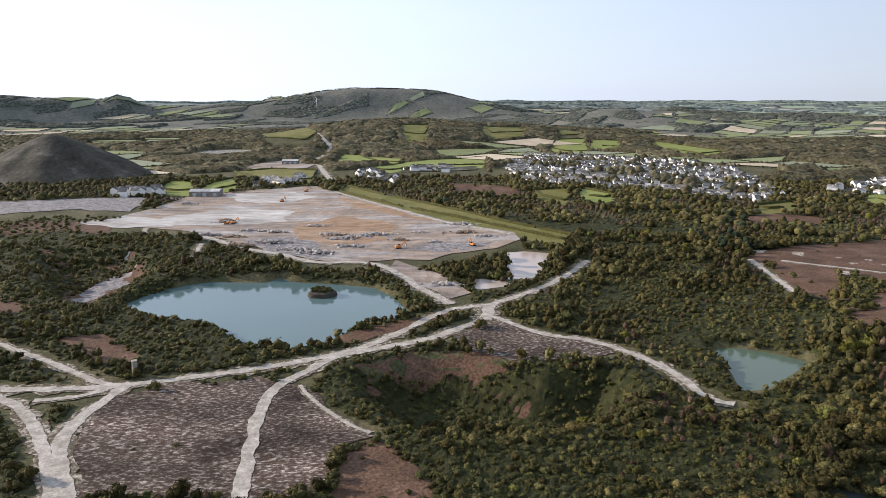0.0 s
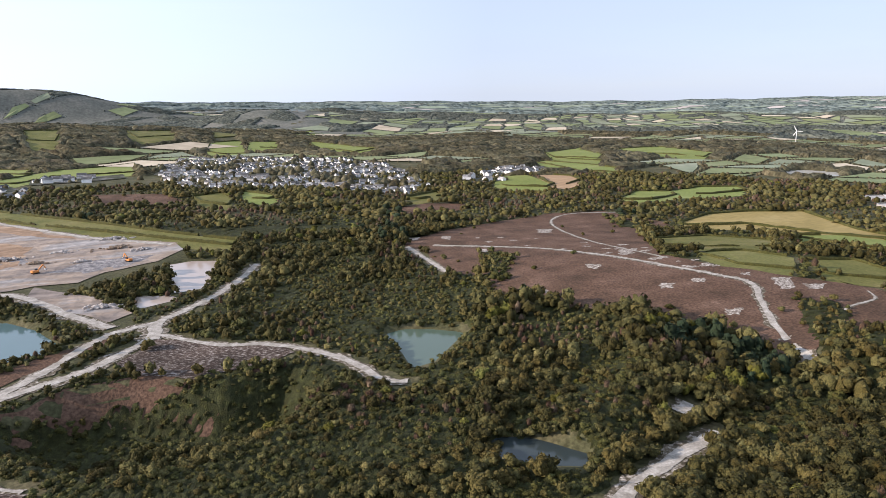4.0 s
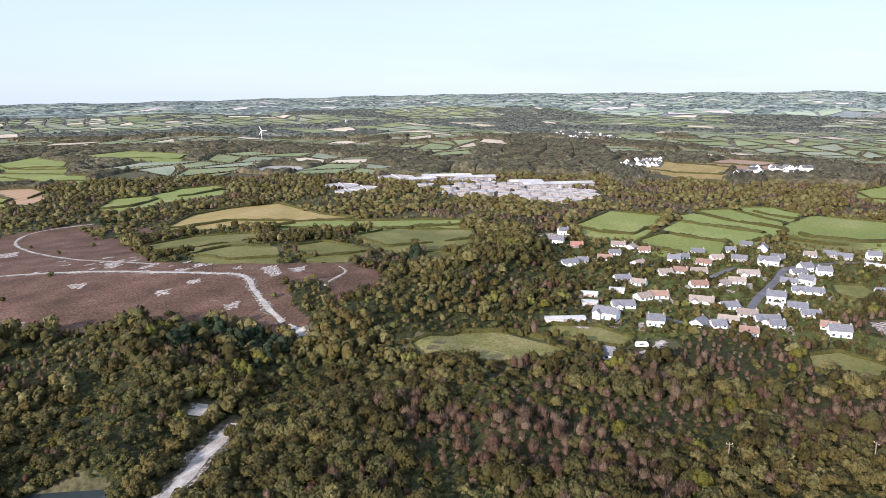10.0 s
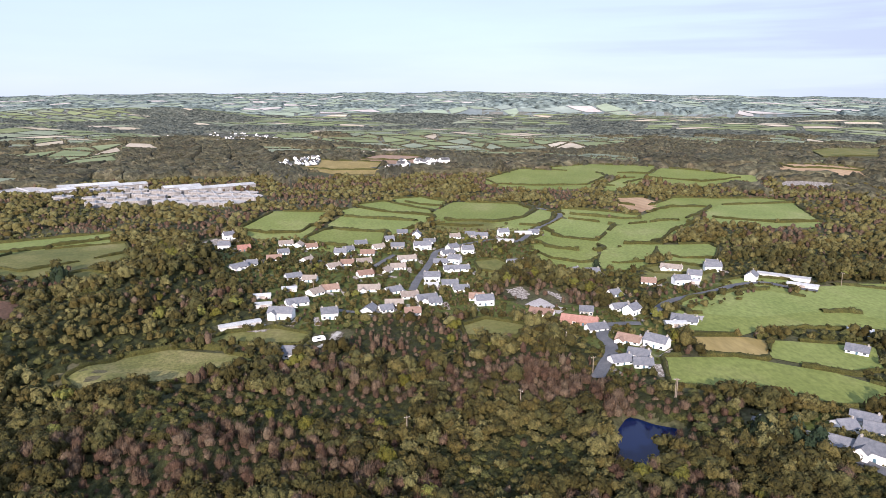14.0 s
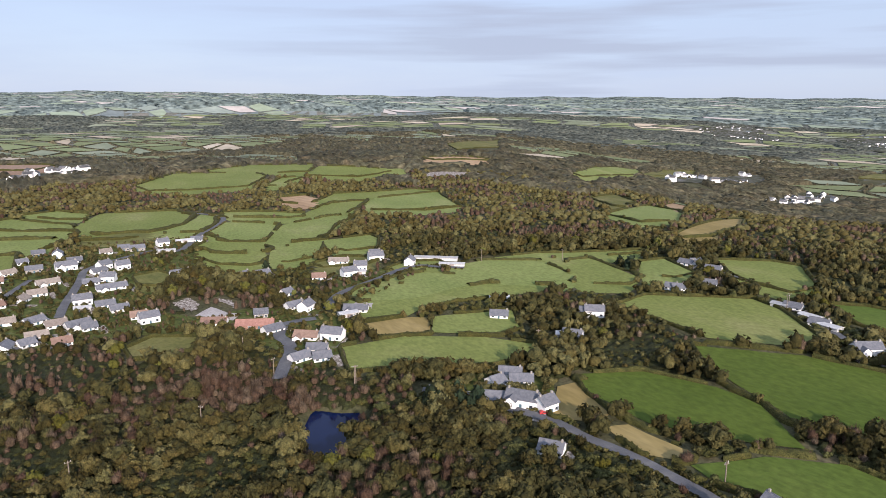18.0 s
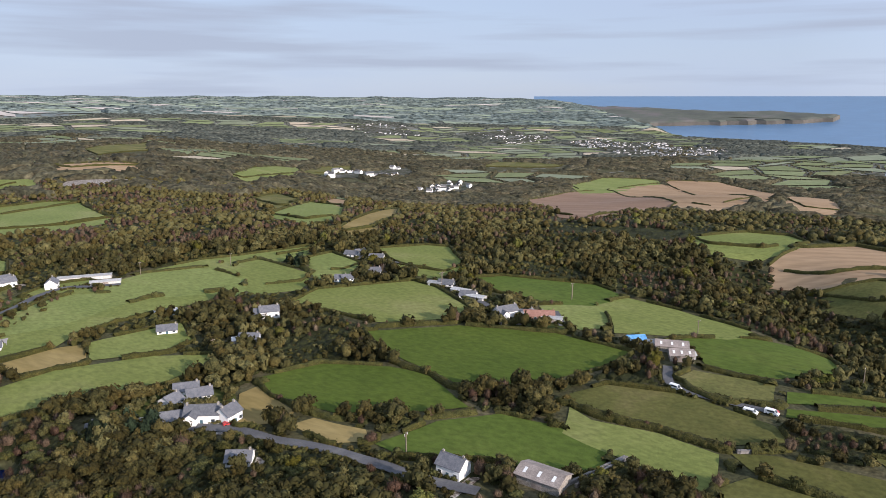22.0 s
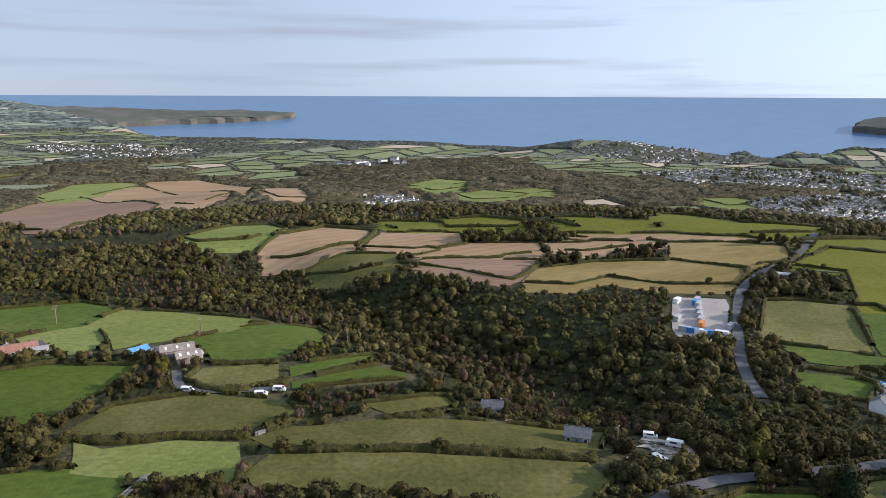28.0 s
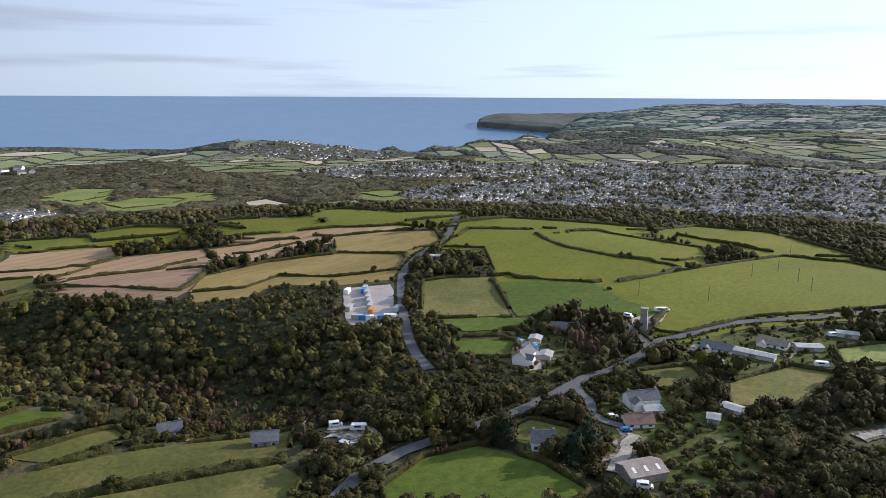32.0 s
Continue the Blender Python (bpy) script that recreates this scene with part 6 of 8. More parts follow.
def house_template(style, L):
    D, H, pitch, wall, roof, stacks, glazed, label = STYLES[style]
    D, H = (D * 0.92, H * 0.8) if glazed else (D * 0.85, H * 0.85)
    ob = thing("house" if glazed else "barn" if style != "shed" else "shed", label, "house" if glazed else "barn" if style != "shed" else "shed", "houses of the hamlet" if glazed else "farm buildings")
    rise = D / 2 * pitch
    l, d = L / 2, D / 2
    v = [(-l, -d, -1.5), (l, -d, -1.5), (l, d, -1.5), (-l, d, -1.5), (-l, -d, H), (l, -d, H), (l, d, H), (-l, d, H), (-l, 0, H + rise), (l, 0, H + rise)]
    f = [(0, 1, 5, 4), (1, 2, 6, 9, 5), (2, 3, 7, 6), (3, 0, 4, 8, 7)]
    solid = join((v, f))
    wing = style in ("cottage", "slate", "tan", "brown") and L > 11.5
    if wing:
        w, e, hh = 2.1, d + 2.6, H * 0.92
        v2 = [(-l * 0.55 - w, -e, -1.5), (-l * 0.55 + w, -e, -1.5), (-l * 0.55 + w, -d + 0.3, -1.5), (-l * 0.55 - w, -d + 0.3, -1.5), (-l * 0.55 - w, -e, hh), (-l * 0.55 + w, -e, hh), (-l * 0.55 + w, 0, hh), (-l * 0.55 - w, 0, hh), (-l * 0.55, -e, hh + w * pitch), (-l * 0.55, 0, hh + w * pitch)]
        solid = join(solid, (v2, [(0, 1, 5, 8, 4), (1, 2, 6, 5), (3, 0, 4, 7)]))
    part("wall", mesh_from("wall", *solid, M[wall]), ob)
    o, t = 0.45, 0.16
    slabs = []
    for s in (-1, 1):
        e = (d + o) * s
        ez = H - o * pitch
        q = [(-l - o, e, ez), (l + o, e, ez), (l + o, 0, H + rise), (-l - o, 0, H + rise)]
        q += [(x, y, z + t) for x, y, z in q]
        fs = [(0, 1, 2, 3), (7, 6, 5, 4), (0, 4, 5, 1), (1, 5, 6, 2), (3, 2, 6, 7), (0, 3, 7, 4)]
        slabs.append((q, fs if s > 0 else [g[::-1] for g in fs]))
    if wing:
        for s in (-1, 1):
            q = [(-l * 0.55 + s * (w + 0.3), -e0, hh - 0.3 * pitch) for e0 in (d + 2.9, 0.5)] + [(-l * 0.55, -e0, hh + w * pitch) for e0 in (0.5, d + 2.9)]
            q += [(x, y, z + t) for x, y, z in q]
            fs = [(0, 1, 2, 3), (7, 6, 5, 4), (0, 4, 5, 1), (1, 5, 6, 2), (3, 2, 6, 7), (0, 3, 7, 4)]
            slabs.append((q, fs))
    rf = part("roof", mesh_from("roof", *join(*slabs), M[roof]), ob)
    if glazed:
        part("ridge", mesh_from("ridge", *box((-l - o, -0.14, H + rise + 0.08), (l + o, 0.14, H + rise + 0.26)), M[roof]), rf)
    for k in range(stacks):
        x = (l - 0.6) * (1 if k == 0 else -1)
        part("chimney", mesh_from("chimney", *join(box((x - 0.35, -0.3, H + rise - 0.5), (x + 0.35, 0.3, H + rise + 0.7)), box((x - 0.42, -0.37, H + rise + 0.7), (x + 0.42, 0.37, H + rise + 0.82)),
                                                  box((x - 0.12, -0.12, H + rise + 0.82), (x + 0.12, 0.12, H + rise + 1.1))), M["stone"] if style != "brick" else M[wall]), ob)
    if glazed:
        floors = (1.0, 3.4) if H > 4 else (1.0,)
        n = 3 if L < 13 else 4
        for side in (-1, 1):
            for z in floors:
                for k in range(n):
                    x = -l + L * (k + 0.5) / n
                    if (side < 0 and wing and k == 0) or (side < 0 and z < 2 and k == n // 2):
                        continue
                    y0, y1 = (-d - 0.06, -d + 0.02) if side < 0 else (d - 0.02, d + 0.06)
                    wn_ = part("window", mesh_from("window", *join(box((x - 0.75, y0, z - 0.1), (x + 0.75, y1, z)), box((x - 0.75, y0, z + 1.15), (x + 0.75, y1, z + 1.25)), box((x - 0.75, y0, z), (x - 0.65, y1, z + 1.15)), box((x + 0.65, y0, z), (x + 0.75, y1, z + 1.15))), M["frame_white"]), ob)
                    ym = (y0 + y1) / 2
                    part("pane", mesh_from("pane", *box((x - 0.65, ym - 0.03 - 0.008 * side, z), (x + 0.65, ym + 0.03 - 0.008 * side, z + 1.15)), M["glass"]), wn_)
        part("door", mesh_from("door", *box((-l + L * (n // 2 + 0.5) / n - 0.5, -d - 0.05, -0.2), (-l + L * (n // 2 + 0.5) / n + 0.5, -d + 0.02, 2.0)), M["door_paint"]), ob)
    else:
        part("door", mesh_from("door", *box((-1.6, -d - 0.06, -0.3), (1.6, -d + 0.02, min(2.7, H - 0.2))), M["sheet_dark"]), ob)
        for k in range(3 if style == "barn" else 0):
            x = -l + L * (k + 0.5) / 3
            rz = H + rise * 0.5
            part("rooflight", mesh_from("rooflight", [(x - 0.5, -d * 0.75, H + rise * 0.25 + 0.17), (x + 0.5, -d * 0.75, H + rise * 0.25 + 0.17), (x + 0.5, -d * 0.3, H + rise * 0.7 + 0.17), (x - 0.5, -d * 0.3, H + rise * 0.7 + 0.17)], [(0, 1, 2, 3)], M["sheet_white"]), rf)
    return ob


HEDGE_SPOTS = []


def plot(x, y, c, s, w, e):
    """A pale drive and a broken garden hedge."""
    side = 1 if (int(x) + int(y)) % 2 else -1
    drive = [(x + a * c - b * s, y + a * s + b * c) for a, b in ((side * (w - 0.2), -e - 7), (side * (w + 3), -e - 7), (side * (w + 3), e * 0.4), (side * (w - 0.2), e * 0.4))]
    sheet = drape(drive if side > 0 else drive[::-1], 0.28, 4.0)
    if sheet[1]:
        tagged(new("pavement", mesh_from("drive", *sheet, M["patch"])), "pale gravel drive beside a house", "driveway", kind="structure")
    g = np.random.default_rng(abs(int(x * 3 + y * 7)) % 9999)
    for (a0, b0), (a1, b1) in (((-w - 4, -e - 6), (w + 4, -e - 6)), ((-w - 4, -e - 6), (-w - 4, e + 6)), ((w + 5, -e - 2), (w + 5, e + 6)), ((-w - 4, e + 6), (w + 4, e + 6))):
        if g.random() < 0.25:
            continue
        for k in range(7):
            t = (k + g.random()) / 7
            a, b = a0 + (a1 - a0) * t, b0 + (b1 - b0) * t
            HEDGE_SPOTS.append((x + a * c - b * s, y + a * s + b * c, g.uniform(1.6, 3.4)))


def house(style, L, x, y, yaw):
    L = L * (0.72 if STYLES[style][6] else 0.85)
    m = pose(x, y, height(x, y) - 0.2, 0, 0, yaw)
    key = (style, round(L))
    if key not in HOUSES:
        HOUSES[key] = house_template(style, L)
        HOUSES[key].matrix_world = m
    else:
        copy_thing(HOUSES[key], m)
    c, s = math.cos(radians(yaw)), math.sin(radians(yaw))
    w, e = L / 2 + 1, STYLES[style][0] / 2 + 1.5
    if STYLES[style][6] and style != "stone":
        plot(x, y, c, s, w, e)
    mark([(x + a * w * c - b * e * s, y + a * w * s + b * e * c) for a, b in ((-1, -1), (1, -1), (1, 1), (-1, 1))], 1, 1.0)
house("stone", 12, 309.3, 40.7, -97)
house("cottage", 12, 579.7, 123.5, -58)
house("cottage", 13, 539.0, 118.5, -88)
house("brick", 13, 532.5, 102.6, -74)
house("slate", 17, 465.7, 94.6, -44)
house("slate", 10, 479.7, 87.5, -80)
house("tan", 15, 552.7, 73.8, -77)
house("tan", 12, 546.0, 63.2, -13)
house("brown", 12, 538.0, 52.5, -74)
house("brown", 14, 497.1, 75.2, -81)
house("slate", 11, 519.0, 71.4, -72)
house("slate", 14, 440.6, 55.2, -63)
house("tan", 13, 434.9, 44.0, -99)
house("tan", 13, 405.7, 38.5, -45)
house("brown", 14, 413.5, 30.3, -76)
house("slate", 16, 385.5, 47.0, -68)
house("cottage", 18, 363.1, 52.5, -102)
house("cottage", 13, 363.1, 27.4, -81)
house("slate", 13, 309.3, 40.8, -77)
house("tan", 12, 489.0, 50.8, -34)
house("cottage", 13, 505.8, 28.5, -92)
house("slate", 11, 523.0, 23.5, -72)
house("slate", 13, 545.0, 14.6, -83)
house("brown", 14, 508.1, 8.7, -94)
house("tan", 12, 528.0, 0.7, -70)
house("stone", 14, 527.5, -14.0, -92)
house("stone", 13, 580.5, -19.4, -92)
house("cottage", 12, 565.6, -30.8, -8)
house("cottage", 18, 523.4, -32.6, -84)
house("slate", 12, 543.0, -39.7, -94)
house("slate", 10, 558.2, -8.1, -81)
house("tan", 13, 468.4, 31.4, -66)
house("brown", 13, 478.0, 22.3, -92)
house("tan", 14, 481.4, 11.0, -79)
house("brown", 14, 447.5, 9.8, -69)
house("tan", 13, 455.6, -3.6, -30)
house("tan", 14, 465.9, -12.3, -87)
house("tan", 18, 488.2, -19.3, -80)
house("tan", 18, 414.3, 6.8, -89)
house("slate", 14, 410.3, -7.8, -61)
house("tan", 14, 400.5, -17.2, -82)
house("slate", 17, 394.8, -26.9, -74)
house("slate", 10, 388.2, -31.3, -85)
house("tan", 14, 384.9, -7.8, -91)
house("slate", 10, 375.2, -2.8, -70)
house("slate", 13, 374.0, 6.3, -19)
house("brown", 13, 369.9, -17.5, -88)
house("cottage", 14, 436.3, -33.2, -89)
house("shed", 10, 423.2, -31.9, -94)
house("slate", 14, 425.4, -43.8, -91)
house("slate", 13, 414.0, -49.5, -87)
house("slate", 12, 477.6, -42.5, -95)
house("slate", 12, 504.1, -50.1, -71)
house("cottage", 12, 513.9, -54.7, -56)
house("cottage", 12, 508.6, -65.5, -82)
house("slate", 24, 460.7, -51.9, -86)
house("cottage", 12, 481.0, -53.0, -116)
house("tan", 11, 560.5, -61.8, -86)
house("stone", 15, 560.3, -83.3, -93)
house("stone", 11, 565.4, -74.9, -98)
house("cottage", 13, 569.3, -103.4, -80)
house("slate", 16, 476.4, -95.9, -86)
house("cottage", 14, 385.3, -59.7, -84)
house("brown", 12, 395.7, -56.7, -98)
house("shed", 16, 544.3, -100.6, -100)
house("shed", 16, 575.6, -121.4, -92)
house("slate", 13, 576.6, -131.4, -113)
house("brown", 18, 361.0, -87.8, -119)
house("brick", 26, 342.1, -103.5, -117)
house("slate", 14, 329.9, -108.5, -78)
house("slate", 14, 446.9, -141.8, -88)
house("slate", 11, 450.7, -130.3, -71)
house("shed", 24, 347.6, 71.4, -63)
house("shed", 11, 396.9, 67.9, -80)
house("shed", 9, 412.6, 54.3, -83)
house("shed", 9, 380.6, 64.6, -80)
house("stone", 10, 358.6, -112.0, -107)
house("tan", 19, 446.1, -197.2, -124)
house("cottage", 14, 408.1, -187.2, -90)
house("cottage", 12, 418.1, -200.4, -116)
house("cottage", 15, 436.9, -221.5, -102)
house("slate", 11, 452.9, -228.9, -117)
house("brown", 12, 413.7, -168.6, -112)
house("cottage", 12, 408.4, -233.3, -40)
house("shed", 36, 410.4, -255.9, -130)
house("shed", 20, 389.0, -255.4, -128)
house("cottage", 13, 353.4, -135.7, -51)
house("slate", 14, 363.0, -132.7, -80)
house("slate", 10, 391.8, -138.5, -69)
house("brown", 16, 309.5, -118.6, -131)
house("cottage", 15, 301.2, -128.7, -138)
house("slate", 12, 289.9, -115.9, -122)
house("slate", 13, 283.8, -105.1, -80)
house("slate", 11, 278.8, -113.4, -102)
house("slate", 18, 334.6, -157.1, -125)
house("shed", 12, 329.5, -149.8, -94)
house("shed", 13, 309.4, -235.7, -122)
house("shed", 10, 408.2, -194.7, -115)
house("cottage", 17, 192.9, -159.0, -146)
house("cottage", 10, 185.1, -163.5, -86)
house("cottage", 14, 261.3, -263.3, -131)
house("cottage", 16, 150.8, -324.7, -121)
house("slate", 14, 201.9, -152.5, -131)
house("slate", 12, 218.8, -173.1, -131)
house("slate", 13, 210.5, -172.3, -126)
house("slate", 9, 214.5, -162.3, -86)
house("slate", 12, 284.8, -217.0, -131)
house("slate", 11, 263.3, -362.4, -136)
house("slate", 10, 304, -401, -126)
house("slate", 14, 284.3, -394.2, -156)
house("slate", 10, 269.2, -340.4, -121)
house("slate", 13, 184.6, -345.8, -166)
house("slate", 13, 207.7, -360.4, -166)
house("slate", 14, 140.9, -329.1, -106)
house("shed", 15, 242.5, -228.2, -131)
house("slate", 11, 159.4, -144.2, -146)
house("brick", 22, 134.3, -330.8, -156)
house("cottage", 13, 97.0, -172.6, -185)
house("barn", 17, 70.9, -181.7, -185)
house("barn", 17, 63.8, -320.7, -165)
house("barn", 12, 57.5, -310.7, -161)
house("slate", 16, 138.5, -331.2, -163)
house("slate", 12, 242.2, -230.0, -148)
house("slate", 11, 264.0, -363.2, -143)
house("slate", 14, 305.9, -394.3, -168)
house("slate", 10, 272.6, -339.0, -153)
house("shed", 13, 192.7, -351.7, -183)
house("shed", 13, 178.7, -344.4, -183)
house("shed", 9, 213.9, -358.0, -173)
house("shed", 12, 126.9, -330.5, -168)
house("shed", 10, 56.2, -313.0, -153)
house("shed", 9, 71.4, -322.2, -153)
house("stone", 9, 264.5, -260.2, -143)
house("tarp", 10, 80.7, -321.0, -143)
house("slate", 11, -65.4, -244.4, -198)
house("stone", 13, -87.6, -211.6, -208)
house("shed", 13, -282.7, -371.7, -215)
house("cottage", 17, -213.8, -151.0, -207)
house("brown", 14, -199.5, -141.6, -215)
house("cottage", 11, -159.4, -150.1, -219)
house("barn", 15, -171.0, -119.0, -200)
house("cottage", 17, -209.6, -210.8, -155)
house("shed", 8, -220.3, -207.7, -147)
house("slate", 19, -254.5, -227.6, -228)
house("shed", 9, -275.2, -229.4, -150)
house("slate", 20, -292.6, -166.9, -252)
house("tan", 20, -319.7, -154.0, -259)
house("shed", 22, -299.0, -152.6, -255)
house("shed", 11, -273.5, -158.0, -235)
house("shed", 14, -327.9, -141.6, -222)
house("shed", 11, -360.7, -137.9, -239)
house("shed", 7, -231.4, -225.2, -146)
house("shed", 8, -236.8, -126.7, -262)
house("shed", 8, -211.5, -144.4, -211)
house("shed", 5, -223.7, -126.5, -241)

# ---------- works, turbines, vehicles, poles ----------
M["concrete_white"] = material("whitewashed_concrete", ((0.3, (0.27, 0.255, 0.24)), (0.7, (0.42, 0.40, 0.38))), scale=0.15, fine=(0.8, 0.12))
M["concrete_grey"] = material("stained_shaded_concrete", ((0.3, (0.15, 0.14, 0.13)), (0.7, (0.27, 0.25, 0.235))), scale=0.2, fine=(0.8, 0.2))
M["steel"] = material("grey_steel", ((0.3, (0.32, 0.33, 0.34)), (0.7, (0.44, 0.45, 0.46))), scale=1, rough=0.5)
M["paint_white"] = material("white_paint", ((0.3, (0.74, 0.74, 0.73)), (0.7, (0.82, 0.82, 0.81))), scale=1, rough=0.35, spec=0.5)
M["paint_red"] = material("red_paint", ((0.3, (0.42, 0.03, 0.03)), (0.7, (0.5, 0.05, 0.05))), scale=1, rough=0.3, spec=0.5)
M["paint_blue"] = material("blue_paint", ((0.3, (0.03, 0.16, 0.42)), (0.7, (0.06, 0.24, 0.52))), scale=1, rough=0.4, spec=0.4)
M["paint_orange"] = material("orange_paint", ((0.3, (0.5, 0.18, 0.05)), (0.7, (0.58, 0.26, 0.09))), scale=1, rough=0.5)
M["rubber"] = material("black_rubber", ((0.3, (0.015, 0.015, 0.015)), (0.7, (0.03, 0.03, 0.03))), scale=4)
M["timber"] = material("grey_timber", ((0.3, (0.14, 0.11, 0.085)), (0.7, (0.24, 0.20, 0.16))), scale=2, fine=(8, 0.25))


def tube(r0, r1, z0, z1, n, wall=0.0):
    """An upright ring or post."""
    v, f = [], []
    for r, z in ((r0, z0), (r1, z1)) + (((r1 - wall, z1), (r0 - wall, z0)) if wall else ()):
        v += [(r * math.cos(2 * math.pi * k / n), r * math.sin(2 * math.pi * k / n), z) for k in range(n)]
    for row in range(3 if wall else 1):
        f += [(row * n + k, row * n + (k + 1) % n, (row + 1) * n + (k + 1) % n, (row + 1) * n + k) for k in range(n)]
    if not wall:
        f += [tuple(range(n))[::-1], tuple(range(n, 2 * n))]
    return v, f


MADE = {}


def put(key, build, m):
    if key not in MADE:
        MADE[key] = build()
        MADE[key].matrix_world = m
        return MADE[key]
    return copy_thing(MADE[key], m)


def tank_shape(R, H, top):
    ob = thing("settling_tank", "round white concrete clay tank with open rim" if top else "low round settling basin with pale water", "tank", "clay works tanks")
    # tall tanks get darker walls than rims: their shade put into the colour
    part("wall", mesh_from("wall", *tube(R, R, -1.5, H, 36, 0.5), M["concrete_white" if not top else "concrete_grey"], False), ob)
    part("rim", mesh_from("rim", *tube(R + 0.35, R + 0.35, H, H + 0.35, 36, 1.3), M["concrete_white"]), ob)
    part("clay", mesh_from("clay", *tube(R - 0.5, R - 0.5, H - 0.9, H - 0.4, 36), M["concrete_white"]), ob, "pale wet clay surface")
    part("walkway", mesh_from("walkway", *join(box((-R, -0.6, H + 0.36), (R, 0.6, H + 0.6)), box((-R, -0.65, H + 0.6), (R, -0.55, H + 1.5)), box((-R, 0.55, H + 0.6), (R, 0.65, H + 1.5))), M["steel"]), ob, "grey steel walkway")
    for k in range(8):
        a = 2 * math.pi * k / 8
        c, s = math.cos(a), math.sin(a)
        v, f = box((R - 0.05, -0.25, -1.5), (R + 0.4, 0.25, H - 0.02))
        part("buttress", mesh_from("buttress", [(x * c - y * s, x * s + y * c, z) for x, y, z in v], f, M["concrete_white"]), ob)
    return ob


def tank(x, y, R):
    R = 0.72 * R
    put(("tank", R), lambda: tank_shape(R, 4.2, True), pose(x, y, height(x, y), 0, 0, 20))
    mark([(x - R, y - R), (x + R, y - R), (x + R, y + R), (x - R, y + R)], 1, 7)


def lowtank(x, y, R):
    put(("low", R), lambda: tank_shape(R, 2.0, False), pose(x, y, height(x, y), 0, 0, 40))
    mark([(x - R, y - R), (x + R, y - R), (x + R, y + R), (x - R, y + R)], 1, 3)


def works_shed(x, y, L, yaw):
    ob = thing("industrial_shed", "long industrial shed with pale sheet roof", "industrial building", "clay works sheds", pose(x, y, height(x, y), 0, 0, yaw))
    l, d, H, rise = L / 2, 8, 6, 2.0
    v = [(-l, -d, -2), (l, -d, -2), (l, d, -2), (-l, d, -2), (-l, -d, H), (l, -d, H), (l, d, H), (-l, d, H), (-l, 0, H + rise), (l, 0, H + rise)]
    part("wall", mesh_from("wall", v, [(0, 1, 5, 4), (1, 2, 6, 9, 5), (2, 3, 7, 6), (3, 0, 4, 8, 7)], M["concrete_grey"]), ob)
    n = max(3, int(L / 9))
    for s in (-1, 1):
        for k in range(n):
            x0, x1 = -l - 0.4 + (L + 0.8) * k / n, -l - 0.4 + (L + 0.8) * (k + 1) / n - 0.15
            q = [(x0, s * (d + 0.5), H - 0.1), (x1, s * (d + 0.5), H - 0.1), (x1, 0, H + rise + 0.05), (x0, 0, H + rise + 0.05)]
            q += [(a, b, c + 0.2) for a, b, c in q]
            fs = [(0, 1, 2, 3), (7, 6, 5, 4), (0, 4, 5, 1), (1, 5, 6, 2), (3, 2, 6, 7), (0, 3, 7, 4)]
            part("panel", mesh_from("panel", q, fs if s > 0 else [g[::-1] for g in fs], M["sheet_grey"]), ob)
    for k in range(3):
        xx = -l + L * (k + 0.5) / 3
        part("door", mesh_from("door", *box((xx - 2, -d - 0.1, -1), (xx + 2, -d + 0.05, 4.5)), M["steel"]), ob)
    c, s = math.cos(radians(yaw)), math.sin(radians(yaw))
    mark([(x + a * l * c - b * d * s, y + a * l * s + b * d * c) for a, b in ((-1, -1), (1, -1), (1, 1), (-1, 1))], 1, 5)


def turbine(x, y, h):
    h = 0.6 * math.hypot(x, y) * h / 3000
    ob = thing("wind_turbine", "white three-bladed wind turbine on slender tower", "wind turbine", "wind turbines", pose(x, y, height(x, y), 0, 0, 180 + math.degrees(math.atan2(-x, y))))
    part("tower", mesh_from("tower", *tube(h * 0.03, h * 0.016, -2, h, 14), M["paint_white"], True), ob)
    na = part("nacelle", mesh_from("nacelle", *box((-h * 0.02, -h * 0.05, h - h * 0.005), (h * 0.02, h * 0.06, h + h * 0.04)), M["paint_white"]), ob)
    v, f = tube(h * 0.02, h * 0.008, 0, h * 0.04, 10)
    part("hub", mesh_from("hub", [(a, -c - h * 0.05, b + h * 0.018 + h) for a, b, c in v], f, M["paint_white"]), na)
    for k in range(3):
        a = 2 * math.pi * k / 3 + 0.5
        q = []
        for t, w in ((0.02, 0.012), (0.1, 0.03), (0.3, 0.022), (0.5, 0.006)):
            for dx, dy in ((-w, 0), (0, -w * 0.3), (w, 0), (0, w * 0.3)):
                q.append((h * dx, h * dy, h * t))
        fs = [(4 * r + i, 4 * r + (i + 1) % 4, 4 * r + 4 + (i + 1) % 4, 4 * r + 4 + i) for r in range(3) for i in range(4)] + [(12, 13, 14, 15)]
        part("blade", mesh_from("blade", [(p * math.cos(a) + z * math.sin(a), yy - h * 0.07, h + h * 0.018 - p * math.sin(a) + z * math.cos(a)) for p, yy, z in q], fs, M["paint_white"]), ob)


def pole_shape(h):
    ob = thing("utility_pole", "grey timber utility pole with crossarm", "utility pole", "poles across the fields")
    part("pole", mesh_from("pole", *tube(0.22, 0.15, -1, h, 8), M["timber"]), ob)
    part("crossarm", mesh_from("crossarm", *box((-1.0, -0.09, h - 0.7), (1.0, 0.09, h - 0.5)), M["timber"]), ob)
    for x in (-0.85, 0.0, 0.85):
        v, f = tube(0.07, 0.05, h - 0.5, h - 0.25, 6)
        part("insulator", mesh_from("insulator", [(a + x, b, c) for a, b, c in v], f, M["paint_white"]), ob)
    return ob


